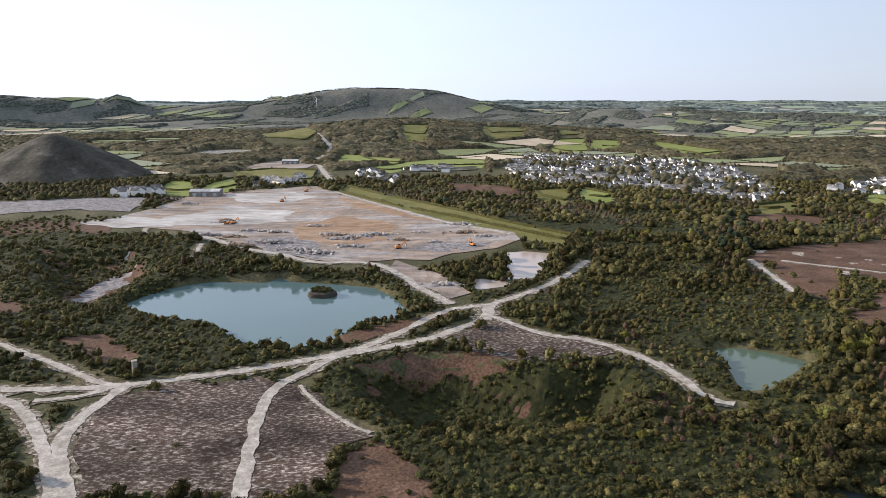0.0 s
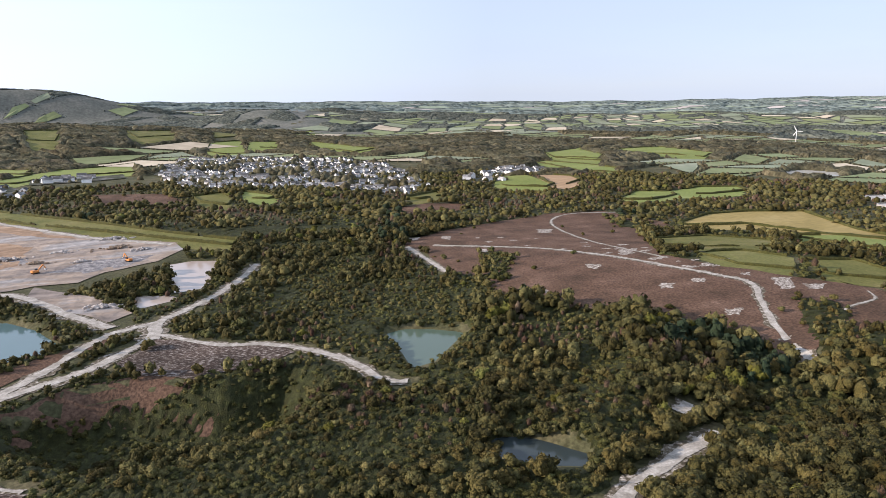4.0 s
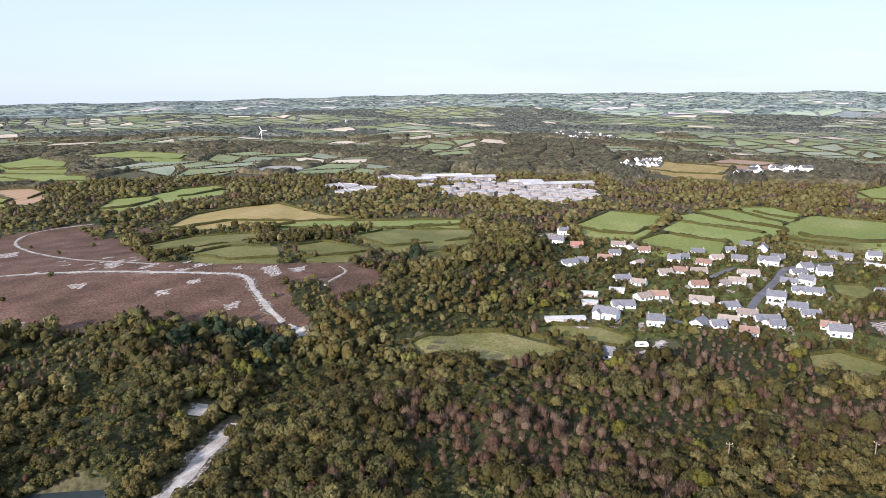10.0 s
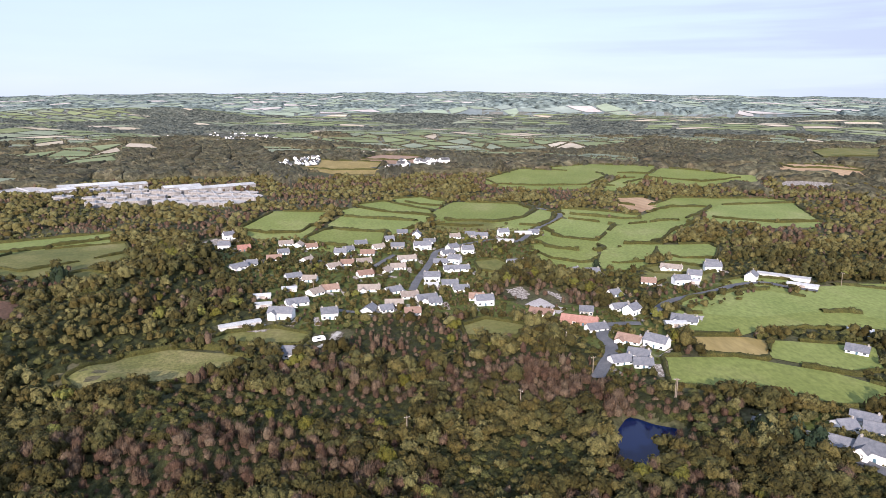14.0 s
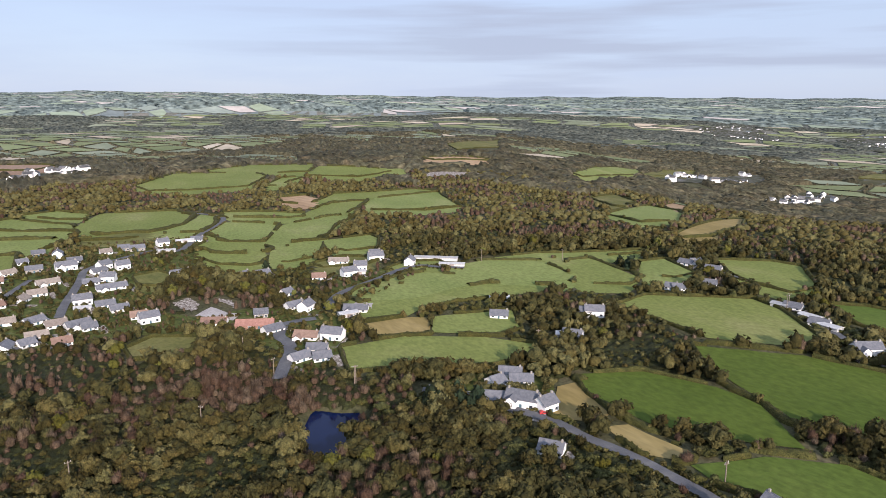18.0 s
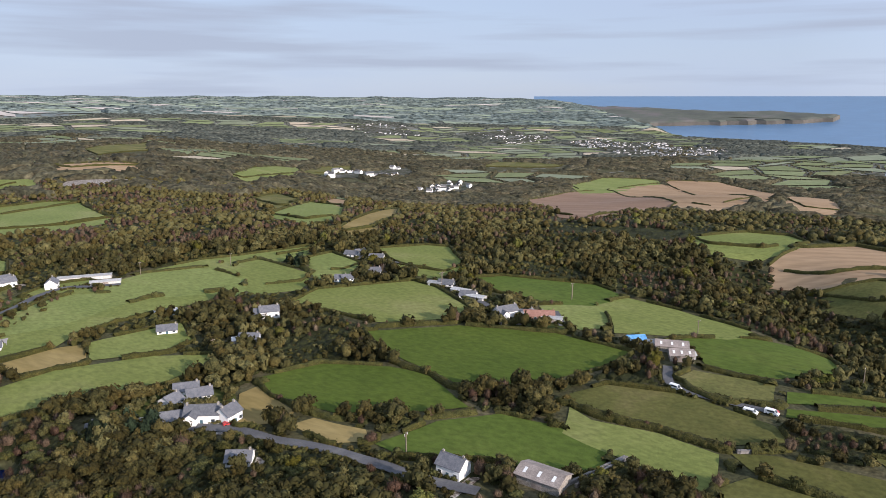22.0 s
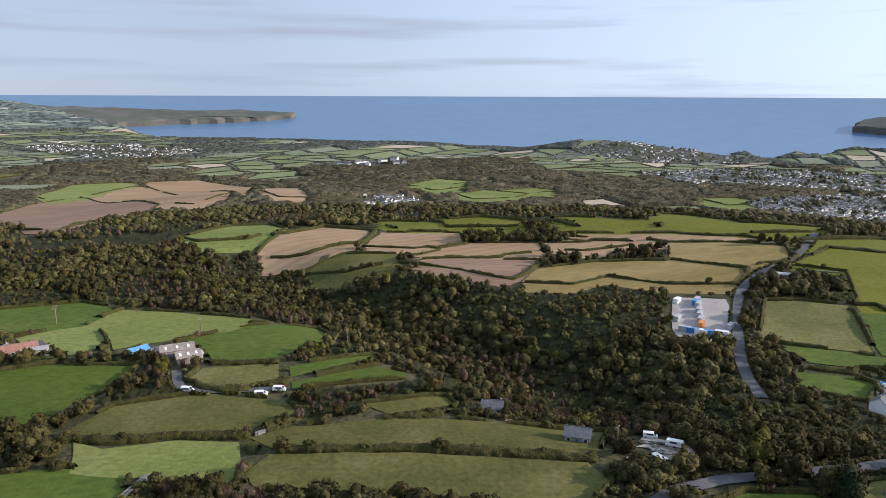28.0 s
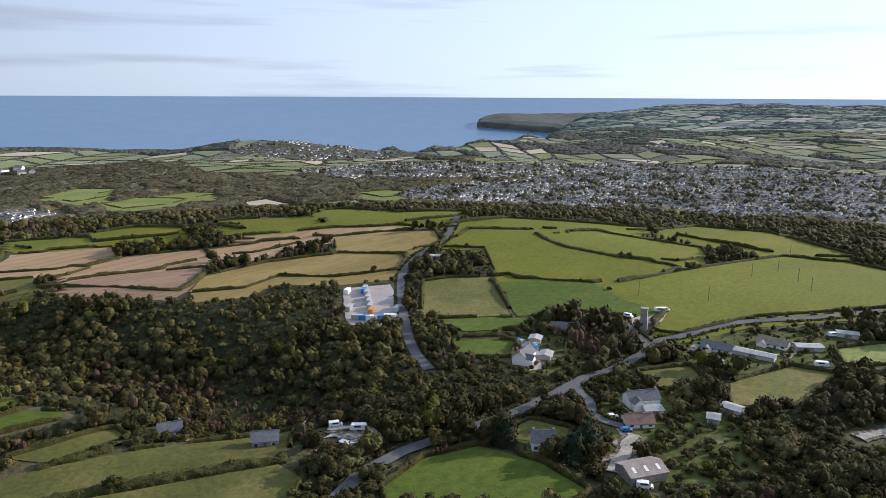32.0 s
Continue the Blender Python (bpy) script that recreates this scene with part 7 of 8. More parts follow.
def utility_pole(x, y, h):
    put(("pole", h), lambda: pole_shape(h), pose(x, y, height(x, y), 0, 0, (x * 7) % 180))


def vehicle_shape(kind, tone="red"):
    label, category, L, W, H, paint = {"car": (f"parked {tone} car with dark windows", "car", 4.2, 1.75, 1.45, {"red": "paint_red", "silver": "steel", "blue": "paint_blue", "white": "paint_white"}[tone]), "van": ("parked white van with dark windows", "van", 5.0, 1.95, 2.1, "paint_white"), "caravan": ("white touring caravan with side windows", "caravan", 6.0, 2.2, 2.4, "paint_white")}[kind]
    ob = thing(kind, label, category, "parked vehicles")
    l, w = L / 2, W / 2
    if kind == "car":
        prof = [(-l, 0.35), (l, 0.35), (l, 0.75), (l * 0.55, 0.9), (l * 0.2, H), (-l * 0.6, H), (-l * 0.95, 0.95), (-l, 0.8)]
    elif kind == "van":
        prof = [(-l, 0.35), (l, 0.35), (l, 0.95), (l * 0.72, 1.15), (l * 0.45, H), (-l * 0.97, H), (-l, H - 0.15)]
    else:
        prof = [(-l, 0.5), (l, 0.5), (l, 1.5), (l * 0.85, H), (-l * 0.85, H), (-l, 1.6)]
    n = len(prof)
    v = [(x, -w, z) for x, z in prof] + [(x, w, z) for x, z in prof]
    f = [tuple(range(n)), tuple(range(n, 2 * n))[::-1]] + [(k, k + n, (k + 1) % n + n, (k + 1) % n) for k in range(n)]
    body = part("body", mesh_from("body", v, f, M[paint]), ob)
    for s in (-1, 1):
        part("side_window", mesh_from("side_window", *box((-l * 0.55, s * w - 0.01, H * 0.62), (l * (0.25 if kind != "van" else 0.4), s * w + 0.015, H * 0.9)), M["glass"]), body)
    if kind != "caravan":
        x0, x1 = (l * 0.55, l * 0.2) if kind == "car" else (l * 0.72, l * 0.45)
        z0, z1 = (0.9, H) if kind == "car" else (1.15, H)
        q = [(x0 + 0.02, -w * 0.85, z0 + 0.06), (x0 + 0.02, w * 0.85, z0 + 0.06), (x1 + 0.03, w * 0.85, z1 - 0.03), (x1 + 0.03, -w * 0.85, z1 - 0.03)]
        part("windscreen", mesh_from("windscreen", q, [(0, 1, 2, 3)], M["glass"]), body)
    for x in ((-l * 0.62, l * 0.62) if kind != "caravan" else (0.0,)):
        for s in (-1, 1):
            v, f = tube(0.34, 0.34, -0.11, 0.11, 14)
            part("wheel", mesh_from("wheel", [(a + x, c + s * (w - 0.08), b + 0.34) for a, b, c in v], f, M["rubber"]), ob)
    return ob


def vehicle(kind, x, y, yaw):
    tone = ("silver", "red", "white", "blue")[abs(int(x + y)) % 4] if kind == "car" else "white"
    put(("vehicle", kind, tone), lambda: vehicle_shape(kind, tone), pose(x, y, height(x, y) + 0.3, 0, 0, yaw))
    mark([(x - 2, y - 2), (x + 2, y - 2), (x + 2, y + 2), (x - 2, y + 2)], 1, 2)


def stone_stack(x, y, s=1.0):
    ob = thing("stone_stack", "square grey stone engine house stack", "chimney", at=pose(x, y, height(x, y), 0, 0, 30) @ Matrix.Diagonal((s, s, s, 1)))
    part("shaft", mesh_from("shaft", *join(box((-1.6, -1.6, -1), (1.6, 1.6, 5)), box((-1.4, -1.4, 5), (1.4, 1.4, 9.5))), M["stone"]), ob)
    part("cap", mesh_from("cap", *box((-1.6, -1.6, 9.5), (1.6, 1.6, 9.9)), M["stone"]), ob)


def stone_wall(pts):
    g = np.random.default_rng(5)
    ob = thing("stone_wall", "low pale dry-stone wall along a field edge", "wall")
    for (ax, ay), (bx, by) in zip(pts, pts[1:]):
        d = math.hypot(bx - ax, by - ay)
        yaw = math.atan2(by - ay, bx - ax)
        for k in range(int(d / 0.9)):
            t = (k + 0.5) * 0.9 / d
            x, y = ax + (bx - ax) * t, ay + (by - ay) * t
            st = part("stone", MADE.setdefault(("stone", k % 4), mesh_from("stone", [(p * g.uniform(0.85, 1.15), q * g.uniform(0.85, 1.15), r * g.uniform(0.85, 1.1)) for p, q, r in box((-0.47, -0.45, -0.3), (0.47, 0.45, 1.15))[0]], box((0, 0, 0), (1, 1, 1))[1], M["concrete_grey"])), ob)
            st.matrix_world = pose(x, y, height(x, y), 0, 0, math.degrees(yaw) + g.uniform(-6, 6))


# the pointed spoil tip
def spoil_tip(cx, cy, R, H):
    g = np.random.default_rng(2)
    v, f = [], []
    n, m = 64, 26
    base = height(cx, cy)
    for i in range(m + 1):
        t = i / m
        for k in range(n):
            a = 2 * math.pi * k / n
            gully = 0.05 * math.sin(9 * a + 2.0 * noise.noise((math.cos(a) * 2, math.sin(a) * 2, t * 2))) + 0.12 * noise.noise((math.cos(a) * 3, math.sin(a) * 3, 0.7))
            r = R * (1 - t ** 1.25) ** 0.8 * (1 + gully * 1.3 * math.sin(math.pi * min(1, t + 0.12))) * (1 + 0.25 * (1 - t) ** 3)
            x, y = cx + r * math.cos(a), cy + r * math.sin(a)
            v.append((x, y, base * t + height(x, y) * (1 - t) - 3 * (1 - t) + H * t))
    for i in range(m):
        f += [(i * n + k, i * n + (k + 1) % n, (i + 1) * n + (k + 1) % n, (i + 1) * n + k) for k in range(n)]
    tagged(new("spoil_tip", mesh_from("spoil_tip", v, f, M["spoil"], True)), "dark conical clay spoil tip with pale gullies", "spoil tip", kind="structure")


M["spoil"] = material("spoil_heap", ((0.35, (0.035, 0.033, 0.026)), (0.58, (0.06, 0.056, 0.044)), (0.70, (0.13, 0.12, 0.105)), (0.82, (0.3, 0.29, 0.27))), scale=0.03, detail=10, fine=(0.2, 0.3), bump=1.0, bump_scale=0.15)
works_shed(-253, 1167, 26, 5)
works_shed(-272, 800, 34, 3)
tank(825, 356, 15)
tank(887, 346, 12)
tank(891, 330, 12)
tank(892, 310, 13)
tank(813, 319, 15)
tank(845, 315, 12)
tank(842, 297, 14)
tank(870, 286, 14)
tank(781, 304, 15)
tank(810, 292, 15)
tank(799, 267, 19)
tank(840, 275, 14)
tank(867, 263, 14)
tank(778, 282, 15)
tank(829, 254, 15)
tank(859, 244, 15)
tank(795, 235, 19)
tank(824, 224, 17)
tank(861, 216, 15)
tank(788, 210, 20)
tank(825, 207, 16)
tank(856, 197, 16)
tank(782, 182, 20)
tank(825, 186, 18)
tank(856, 176, 16)
tank(818, 166, 18)
tank(771, 158, 20)
tank(855, 156, 17)
tank(819, 146, 18)
lowtank(911, 440, 26)
lowtank(803, 467, 22)
lowtank(784, 424, 20)
lowtank(750, 430, 14)
works_shed(925, 367, 70, -58)
works_shed(916, 321, 56, -56)
works_shed(889, 242, 44, -60)
works_shed(893, 200, 95, -56)
works_shed(874, 384, 40, -43)
turbine(-534, 3027, 60)
turbine(1775, 1303, 75)
turbine(2507, 1430, 28)
turbine(2513, 1435, 26)
utility_pole(132.1, -374.4, 9)
utility_pole(209.8, -359.2, 9)
utility_pole(56.9, -346.3, 9)
utility_pole(115.5, -174.2, 8)
utility_pole(241.3, -207.2, 8)
utility_pole(-13.6, -321.7, 9)
utility_pole(-353.5, -209.7, 9)
utility_pole(-436.7, -199.3, 9)
utility_pole(-420.6, -183.7, 9)
utility_pole(-424.9, -223.3, 9)
utility_pole(-329.3, -239.2, 9)
utility_pole(-515, -243, 9)
utility_pole(-452, -220, 9)
utility_pole(-234.9, -176.8, 8)
utility_pole(-237.6, -117.3, 10)
utility_pole(-224.9, -200.1, 9)
utility_pole(-98.0, -202.6, 8)
utility_pole(308.0, -86.9, 8)
utility_pole(272.8, -89.2, 8)
utility_pole(243.2, -112.6, 9)
utility_pole(389.5, -280.5, 9)
utility_pole(116.1, -175.0, 8)
utility_pole(133.6, -379.2, 9)
utility_pole(362.3, -331.4, 9)
utility_pole(208.5, -355.3, 9)
utility_pole(404.1, 39.2, 10)
utility_pole(236.7, -50.6, 10)
utility_pole(220.9, -8.1, 9)
utility_pole(243.0, -113.1, 9)
vehicle("van", 15.9, -267.5, -192)
vehicle("van", 22.8, -264.0, -187)
vehicle("van", 51.7, -273.2, -197)
vehicle("car", 206.7, -149.3, -131)
vehicle("car", 206.3, -146.4, -136)
vehicle("car", 203.8, -149.9, -136)
vehicle("car", 182.2, -160.8, -116)
vehicle("car", 204.8, -150.3, -153)
vehicle("car", 22.3, -265.1, -143)
vehicle("car", 15.7, -269.5, -153)
vehicle("caravan", 327.6, 30.2, -62)
vehicle("van", -165.9, -113.8, -230)
vehicle("car", -191.3, -140.3, -220)
vehicle("car", -195.9, -150.2, -210)
vehicle("car", -224.9, -230.3, -160)
vehicle("car", -225.0, -227.8, -160)
vehicle("car", -227.4, -221.2, -160)
vehicle("car", -224.9, -218.2, -160)
vehicle("car", -211.5, -206.1, -215)
vehicle("caravan", -316.3, -215.4, -220)
vehicle("van", -319.5, -214.5, -225)
vehicle("van", -295.5, -220.2, -260)
vehicle("car", -277.8, -164.9, -230)
vehicle("car", -278.3, -167.3, -235)
vehicle("car", -172.6, -143.9, -220)
vehicle("van", -355.1, -142.1, -210)
vehicle("caravan", -311.3, -127.7, -230)
stone_stack(-287.7, -204.9, 1.15)
vehicle("caravan", -116.7, -198.2, -215)
vehicle("caravan", -106.1, -188.6, -250)
vehicle("van", -112.9, -208.1, -205)
stone_wall([(66.3, -178.0), (53.4, -209.3)])
stone_wall([(61.3, -184.1), (52.6, -209.5)])
stone_wall([(22.5, -230.9), (10.4, -238.8)])
stone_wall([(22.8, -230.9), (10.0, -238.8)])
stone_wall([(21.9, -231.0), (11.0, -239.7)])
stone_stack(-127.7, 272.6, 0.67)
# the compound's white fence, drawn as a dry-stone wall
stone_wall([(-316.8, -364.6), (-298.4, -346.1), (-278.7, -327.4)])
stone_wall([(-300.3, -379.6), (-319.8, -368.6)])

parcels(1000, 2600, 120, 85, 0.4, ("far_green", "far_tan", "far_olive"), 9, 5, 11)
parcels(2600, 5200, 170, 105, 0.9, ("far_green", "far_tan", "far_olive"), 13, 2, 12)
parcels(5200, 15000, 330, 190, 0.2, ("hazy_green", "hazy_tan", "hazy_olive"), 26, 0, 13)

# ---------- trees ----------
def ico(level):
    bm = bmesh.new()
    bmesh.ops.create_icosphere(bm, subdivisions=level, radius=1.0)
    v, f = np.array([p.co[:] for p in bm.verts]), np.array([[p.index for p in q.verts] for q in bm.faces])
    bm.free()
    return v, f


ICO_V, ICO_F = ico(1)
DOME_V, DOME_F = ICO_V, np.array([f for f in ICO_F if ICO_V[f][:, 2].min() > -0.99])


def crown(r, lobes, tufts, shape):
    """A crown of several leafy lobes under a coat of sprays; unit width and height 1. Twiggy crowns stand up like brushes, pines taper in layers."""
    V, F, n, places = [], [], 0, []
    if shape == "pine":
        for k in range(lobes):
            t = k / lobes
            places.append((0.04 * r.normal(), 0.04 * r.normal(), 0.14 + 0.66 * t, 0.40 * (1 - t) ** 0.7 + 0.08, 0.26))
    elif shape == "twiggy":
        for k in range(max(1, lobes // 2)):
            a = r.uniform(0, 6.28)
            places.append((0.13 * math.cos(a) * (k > 0), 0.13 * math.sin(a) * (k > 0), 0.36, r.uniform(0.24, 0.33), 0.36))
    else:
        places.append((0.0, 0.0, r.uniform(0.4, 0.5), r.uniform(0.3, 0.37) if lobes > 1 else 0.45, 0.44))
        for k in range(1, lobes):
            a, d = 2.4 * k + r.uniform(-0.5, 0.5), r.uniform(0.2, 0.34)
            places.append((d * math.cos(a), d * math.sin(a), r.uniform(0.28, 0.62), r.uniform(0.17, 0.27), r.uniform(0.2, 0.32)))
    for cx, cy, cz, w, h in places:
        jig = 1 + r.uniform(-0.2, 0.2, (len(DOME_V), 1))
        V.append(DOME_V * jig * [w, w, h] * (0.9 if tufts else 1.0) + [cx, cy, cz])
        F.append(DOME_F + n)
        n += len(DOME_V)
    size = 0.078 * (150 / max(tufts, 24)) ** 0.3
    for k in range(tufts):
        cx, cy, cz, w, h = places[r.integers(len(places))]
        d = r.normal(0, 1, 3)
        d[2] = abs(d[2]) * 0.9 - 0.2
        d /= np.linalg.norm(d)
        p = d * [w, w, h] * r.uniform(0.92, 1.1) + [cx, cy, cz]
        if shape == "twiggy":
            q, a = r.uniform(0.008, 0.018), r.uniform(0, 6.28)
            lean = d[:2] * 0.07 + r.normal(0, 0.025, 2)
            t = np.array([[q * math.cos(a), q * math.sin(a), -0.08], [-q * math.cos(a), -q * math.sin(a), -0.08], [lean[0], lean[1], r.uniform(0.08, 0.2)]])
        else:
            g = r.normal(0, 1, 3)
            axis = d + 0.75 * g / np.linalg.norm(g)
            axis /= np.linalg.norm(axis)
            u = np.cross(axis, [0.3, 0.5, 0.8])
            u /= np.linalg.norm(u)
            v = np.cross(axis, u)
            t = np.array([u * math.cos(q) + v * math.sin(q) for q in r.uniform(-0.5, 0.5, 3) + [0, 2.1, 4.2]]) * size * r.uniform(0.6, 1.4)
        V.append(p + t)
        F.append(np.array([[n, n + 1, n + 2]]))
        n += 3
    return np.concatenate(V), np.concatenate(F)


def far_crown(r):
    """A crown a few metres of light wide: two rings of four and a top."""
    v = np.array([(0.46 * math.cos(a), 0.46 * math.sin(a), 0.05) for a in (0, 1.57, 3.14, 4.71)] + [(0.42 * math.cos(a + 0.6), 0.42 * math.sin(a + 0.6), 0.6) for a in (0, 1.57, 3.14, 4.71)] + [(0, 0, 0.98)])
    f = [(k, (k + 1) % 4, 4 + k) for k in range(4)] + [((k + 1) % 4, 4 + (k + 1) % 4, 4 + k) for k in range(4)] + [(4 + k, 4 + (k + 1) % 4, 8) for k in range(4)]
    return v * (1 + r.uniform(-0.18, 0.18, v.shape)), np.array(f)


tree_rng = np.random.default_rng(3)
KINDS = ("oak", "willow", "rust", "gold", "gorse", "pine")
LODS = {}
for kind in KINDS + ("near_far", "mid", "dim"):
    shape = "pine" if kind == "pine" else "twiggy" if kind == "rust" else "round"
    LODS[kind] = [[crown(tree_rng, 6, 134, shape) for _ in range(7)], [crown(tree_rng, 3, 28, shape) for _ in range(6)],
                  [crown(tree_rng, 2, 5, shape) for _ in range(5)], [far_crown(tree_rng) for _ in range(4)]]
STAND = {}  # kind, lod -> rows of x, y, z, width, height


def plant(kind, lod, x, y, z, w, h):
    STAND.setdefault((kind, lod), []).append((x, y, z, w, h))


def value_noise(x, y, scale, seed):
    return np.array([noise.noise((a / scale, b / scale, seed)) for a, b in zip(x, y)])


def scatter(r0, r1, step, lod, size, keep=1.0):
    """Trees at even random spacing over a ring, where nothing else lies."""
    n = int(r1 / step) + 1
    gx, gy = np.meshgrid(np.arange(-n, n + 1), np.arange(-n, n + 1), indexing="ij")
    x = (gx + 0.5 * (gy % 2)).ravel() * step + rng.uniform(-0.38, 0.38, gx.size) * step
    y = gy.ravel() * step * 0.9 + rng.uniform(-0.38, 0.38, gx.size) * step
    r = np.hypot(x, y)
    az = bearing(x, y)
    ok = (r > r0) & (r < r1) & (az < 36) & (az > -254) & (rng.random(x.size) < keep)
    x, y, r, az = x[ok], y[ok], r[ok], az[ok]
    m = masked(x, y)
    chance = np.where(m == 1, 0.0, np.where(m == 2, 0.85, np.where(m == 3, 0.012, np.where(m == 4, 0.9, 1.0))))
    chance = chance * np.where((az > -42) & (r < 560), 0.68, 1.0)  # open scrub round the workings
    ok = rng.random(x.size) < chance
    x, y, r, az, m = x[ok], y[ok], r[ok], az[ok], m[ok]
    z = ground(x, y)
    ok = z > sea_level(x, y) + 6 * (r > 2000)
    x, y, r, az, z, m = x[ok], y[ok], r[ok], az[ok], z[ok], m[ok]
    species = value_noise(x, y, 60.0, 1.0) + 0.9 * rng.normal(0, 0.3, x.size)
    patch = value_noise(x, y, 95.0, 5.0)
    low = value_noise(x, y, 45.0, 9.0)
    rise = value_noise(x, y, 28.0, 12.0)
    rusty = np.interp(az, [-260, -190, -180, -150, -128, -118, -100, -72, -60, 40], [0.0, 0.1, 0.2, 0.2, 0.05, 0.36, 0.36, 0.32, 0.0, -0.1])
    # beyond 560 m this picks paler kinds, in place of distance haze
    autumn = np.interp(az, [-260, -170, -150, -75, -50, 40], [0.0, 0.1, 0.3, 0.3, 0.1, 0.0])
    for k in range(x.size):
        s, p = species[k], patch[k]
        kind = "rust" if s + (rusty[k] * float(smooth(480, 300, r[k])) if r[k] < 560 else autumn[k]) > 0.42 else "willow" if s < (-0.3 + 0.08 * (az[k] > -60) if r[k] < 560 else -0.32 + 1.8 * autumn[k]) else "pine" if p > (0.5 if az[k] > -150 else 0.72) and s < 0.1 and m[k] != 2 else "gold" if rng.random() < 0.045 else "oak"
        scrubby = low[k] > 0.12 and r[k] < 900
        if scrubby and rng.random() < 0.6:
            kind = "gorse" if s < 0.2 else kind
        if m[k] >= 3:
            kind, scrubby = ("gorse" if s < 0.15 else "willow"), True
        w = size * rng.uniform(0.6, 1.4) * (1 + 0.34 * p) * (0.72 if kind == "rust" else 1.0) * (0.62 if scrubby else 1.0) * (0.58 if m[k] == 2 else 1)
        if az[k] > -30 and r[k] < 430:
            w *= 0.66
            kind = "gorse" if kind == "pine" else kind
        h = w * rng.uniform(0.8, 1.15) * (1.2 if kind == "pine" else 0.7 if kind == "gorse" else 1.35 if kind == "rust" else 1.0) * (0.72 if lod > 1 else 1.0) * (1 + 0.45 * rise[k])
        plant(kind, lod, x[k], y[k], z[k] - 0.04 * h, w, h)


scatter(170, 285, 4.4, 0, 6.5)
scatter(285, 620, 5.2, 1, 7.2)
scatter(620, 1050, 7.6, 2, 9.4)

# brambles and young growth that fill the woods between the trunks
ur = np.geomspace(165, 660, 210)
ua = np.radians(np.linspace(-254, 36, 1050))
UR, UA = np.meshgrid(ur, ua, indexing="ij")
UR, UA = UR * (1 + rng.uniform(-0.003, 0.003, UR.shape)), UA + rng.uniform(-0.002, 0.002, UR.shape)
ux, uy = -UR * np.sin(UA), UR * np.cos(UA)
um = masked(ux, uy)
thick = np.isin(um, (0, 4))
inner = thick.copy()
for axis in (0, 1):
    for way_ in (1, -1):
        inner &= np.roll(thick, way_, axis)
open_ground = (np.degrees(UA) > -42) & (UR < 560)
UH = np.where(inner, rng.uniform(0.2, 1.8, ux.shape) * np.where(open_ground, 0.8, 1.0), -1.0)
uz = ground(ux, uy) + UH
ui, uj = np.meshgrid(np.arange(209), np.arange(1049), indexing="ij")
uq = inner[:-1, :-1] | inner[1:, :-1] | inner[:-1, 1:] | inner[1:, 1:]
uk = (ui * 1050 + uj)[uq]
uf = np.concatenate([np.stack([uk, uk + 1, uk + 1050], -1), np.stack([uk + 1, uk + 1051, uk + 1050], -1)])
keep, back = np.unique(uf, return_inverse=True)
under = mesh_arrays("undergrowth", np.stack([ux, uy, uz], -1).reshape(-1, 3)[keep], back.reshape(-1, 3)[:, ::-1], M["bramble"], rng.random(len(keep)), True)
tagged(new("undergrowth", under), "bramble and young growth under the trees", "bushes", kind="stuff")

# low bushes between the trees of the open scrub
step = 3.9
gx, gy = np.meshgrid(np.arange(-140, 141), np.arange(-140, 141), indexing="ij")
bx, by = (gx * step + rng.uniform(-1.7, 1.7, gx.shape)).ravel(), (gy * step + rng.uniform(-1.7, 1.7, gx.shape)).ravel()
br, ba = np.hypot(bx, by), bearing(bx, by)
ok = (br > 165) & (br < 540) & (ba > -46) & (ba < 36)
bx, by, br = bx[ok], by[ok], br[ok]
bm_ = masked(bx, by)
thick = value_noise(bx, by, 22.0, 3.0)
bz = ground(bx, by)
for k in range(bx.size):
    if bm_[k] not in (0, 4) or thick[k] < -0.42:
        continue
    w = rng.uniform(2.6, 4.6) * (1 + 0.5 * thick[k])
    plant("willow" if thick[k] > 0.25 and rng.random() < 0.6 else "gorse" if rng.random() < 0.8 else "oak", 1 if br[k] < 300 else 2, bx[k], by[k], bz[k] - 0.2, w, w * rng.uniform(0.5, 0.75))

# woods and hedges of the patchwork
fw = np.array([q[:2] for q in FAR_WOOD])
fx, fy = laid(fw[:, 0], fw[:, 1])
fz = ground(fx, fy)
fr = np.hypot(fx, fy)
shrink = fr / np.hypot(fw[:, 0], fw[:, 1])
for k, (X, Y, size, sort, seed) in enumerate(FAR_WOOD):
    if masked(fx[k], fy[k]) in (1, 3):
        continue
    w = size * shrink[k] * rng.uniform(0.8, 1.2) * (1.5 if sort == 1 else 1.0)
    h = w * (0.8 if seed == 11 else 0.6 if seed == 12 else 0.35)
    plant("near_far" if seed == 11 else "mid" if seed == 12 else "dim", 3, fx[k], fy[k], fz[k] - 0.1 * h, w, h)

# hedgerows round the fields: one lumpy bank between two neighbours
def nearest_on(x, y, pts):
    best, qx, qy = np.full(x.shape, 1e9), np.zeros(x.shape), np.zeros(x.shape)
    for (ax, ay), (bx, by) in zip(pts, pts[1:] + pts[:1]):
        ex, ey = bx - ax, by - ay
        k = np.clip(((x - ax) * ex + (y - ay) * ey) / (ex * ex + ey * ey + 1e-9), 0, 1)
        px, py = ax + k * ex, ay + k * ey
        d = np.hypot(x - px, y - py)
        near = d < best
        best, qx, qy = np.where(near, d, best), np.where(near, px, qx), np.where(near, py, qy)
    return best, qx, qy


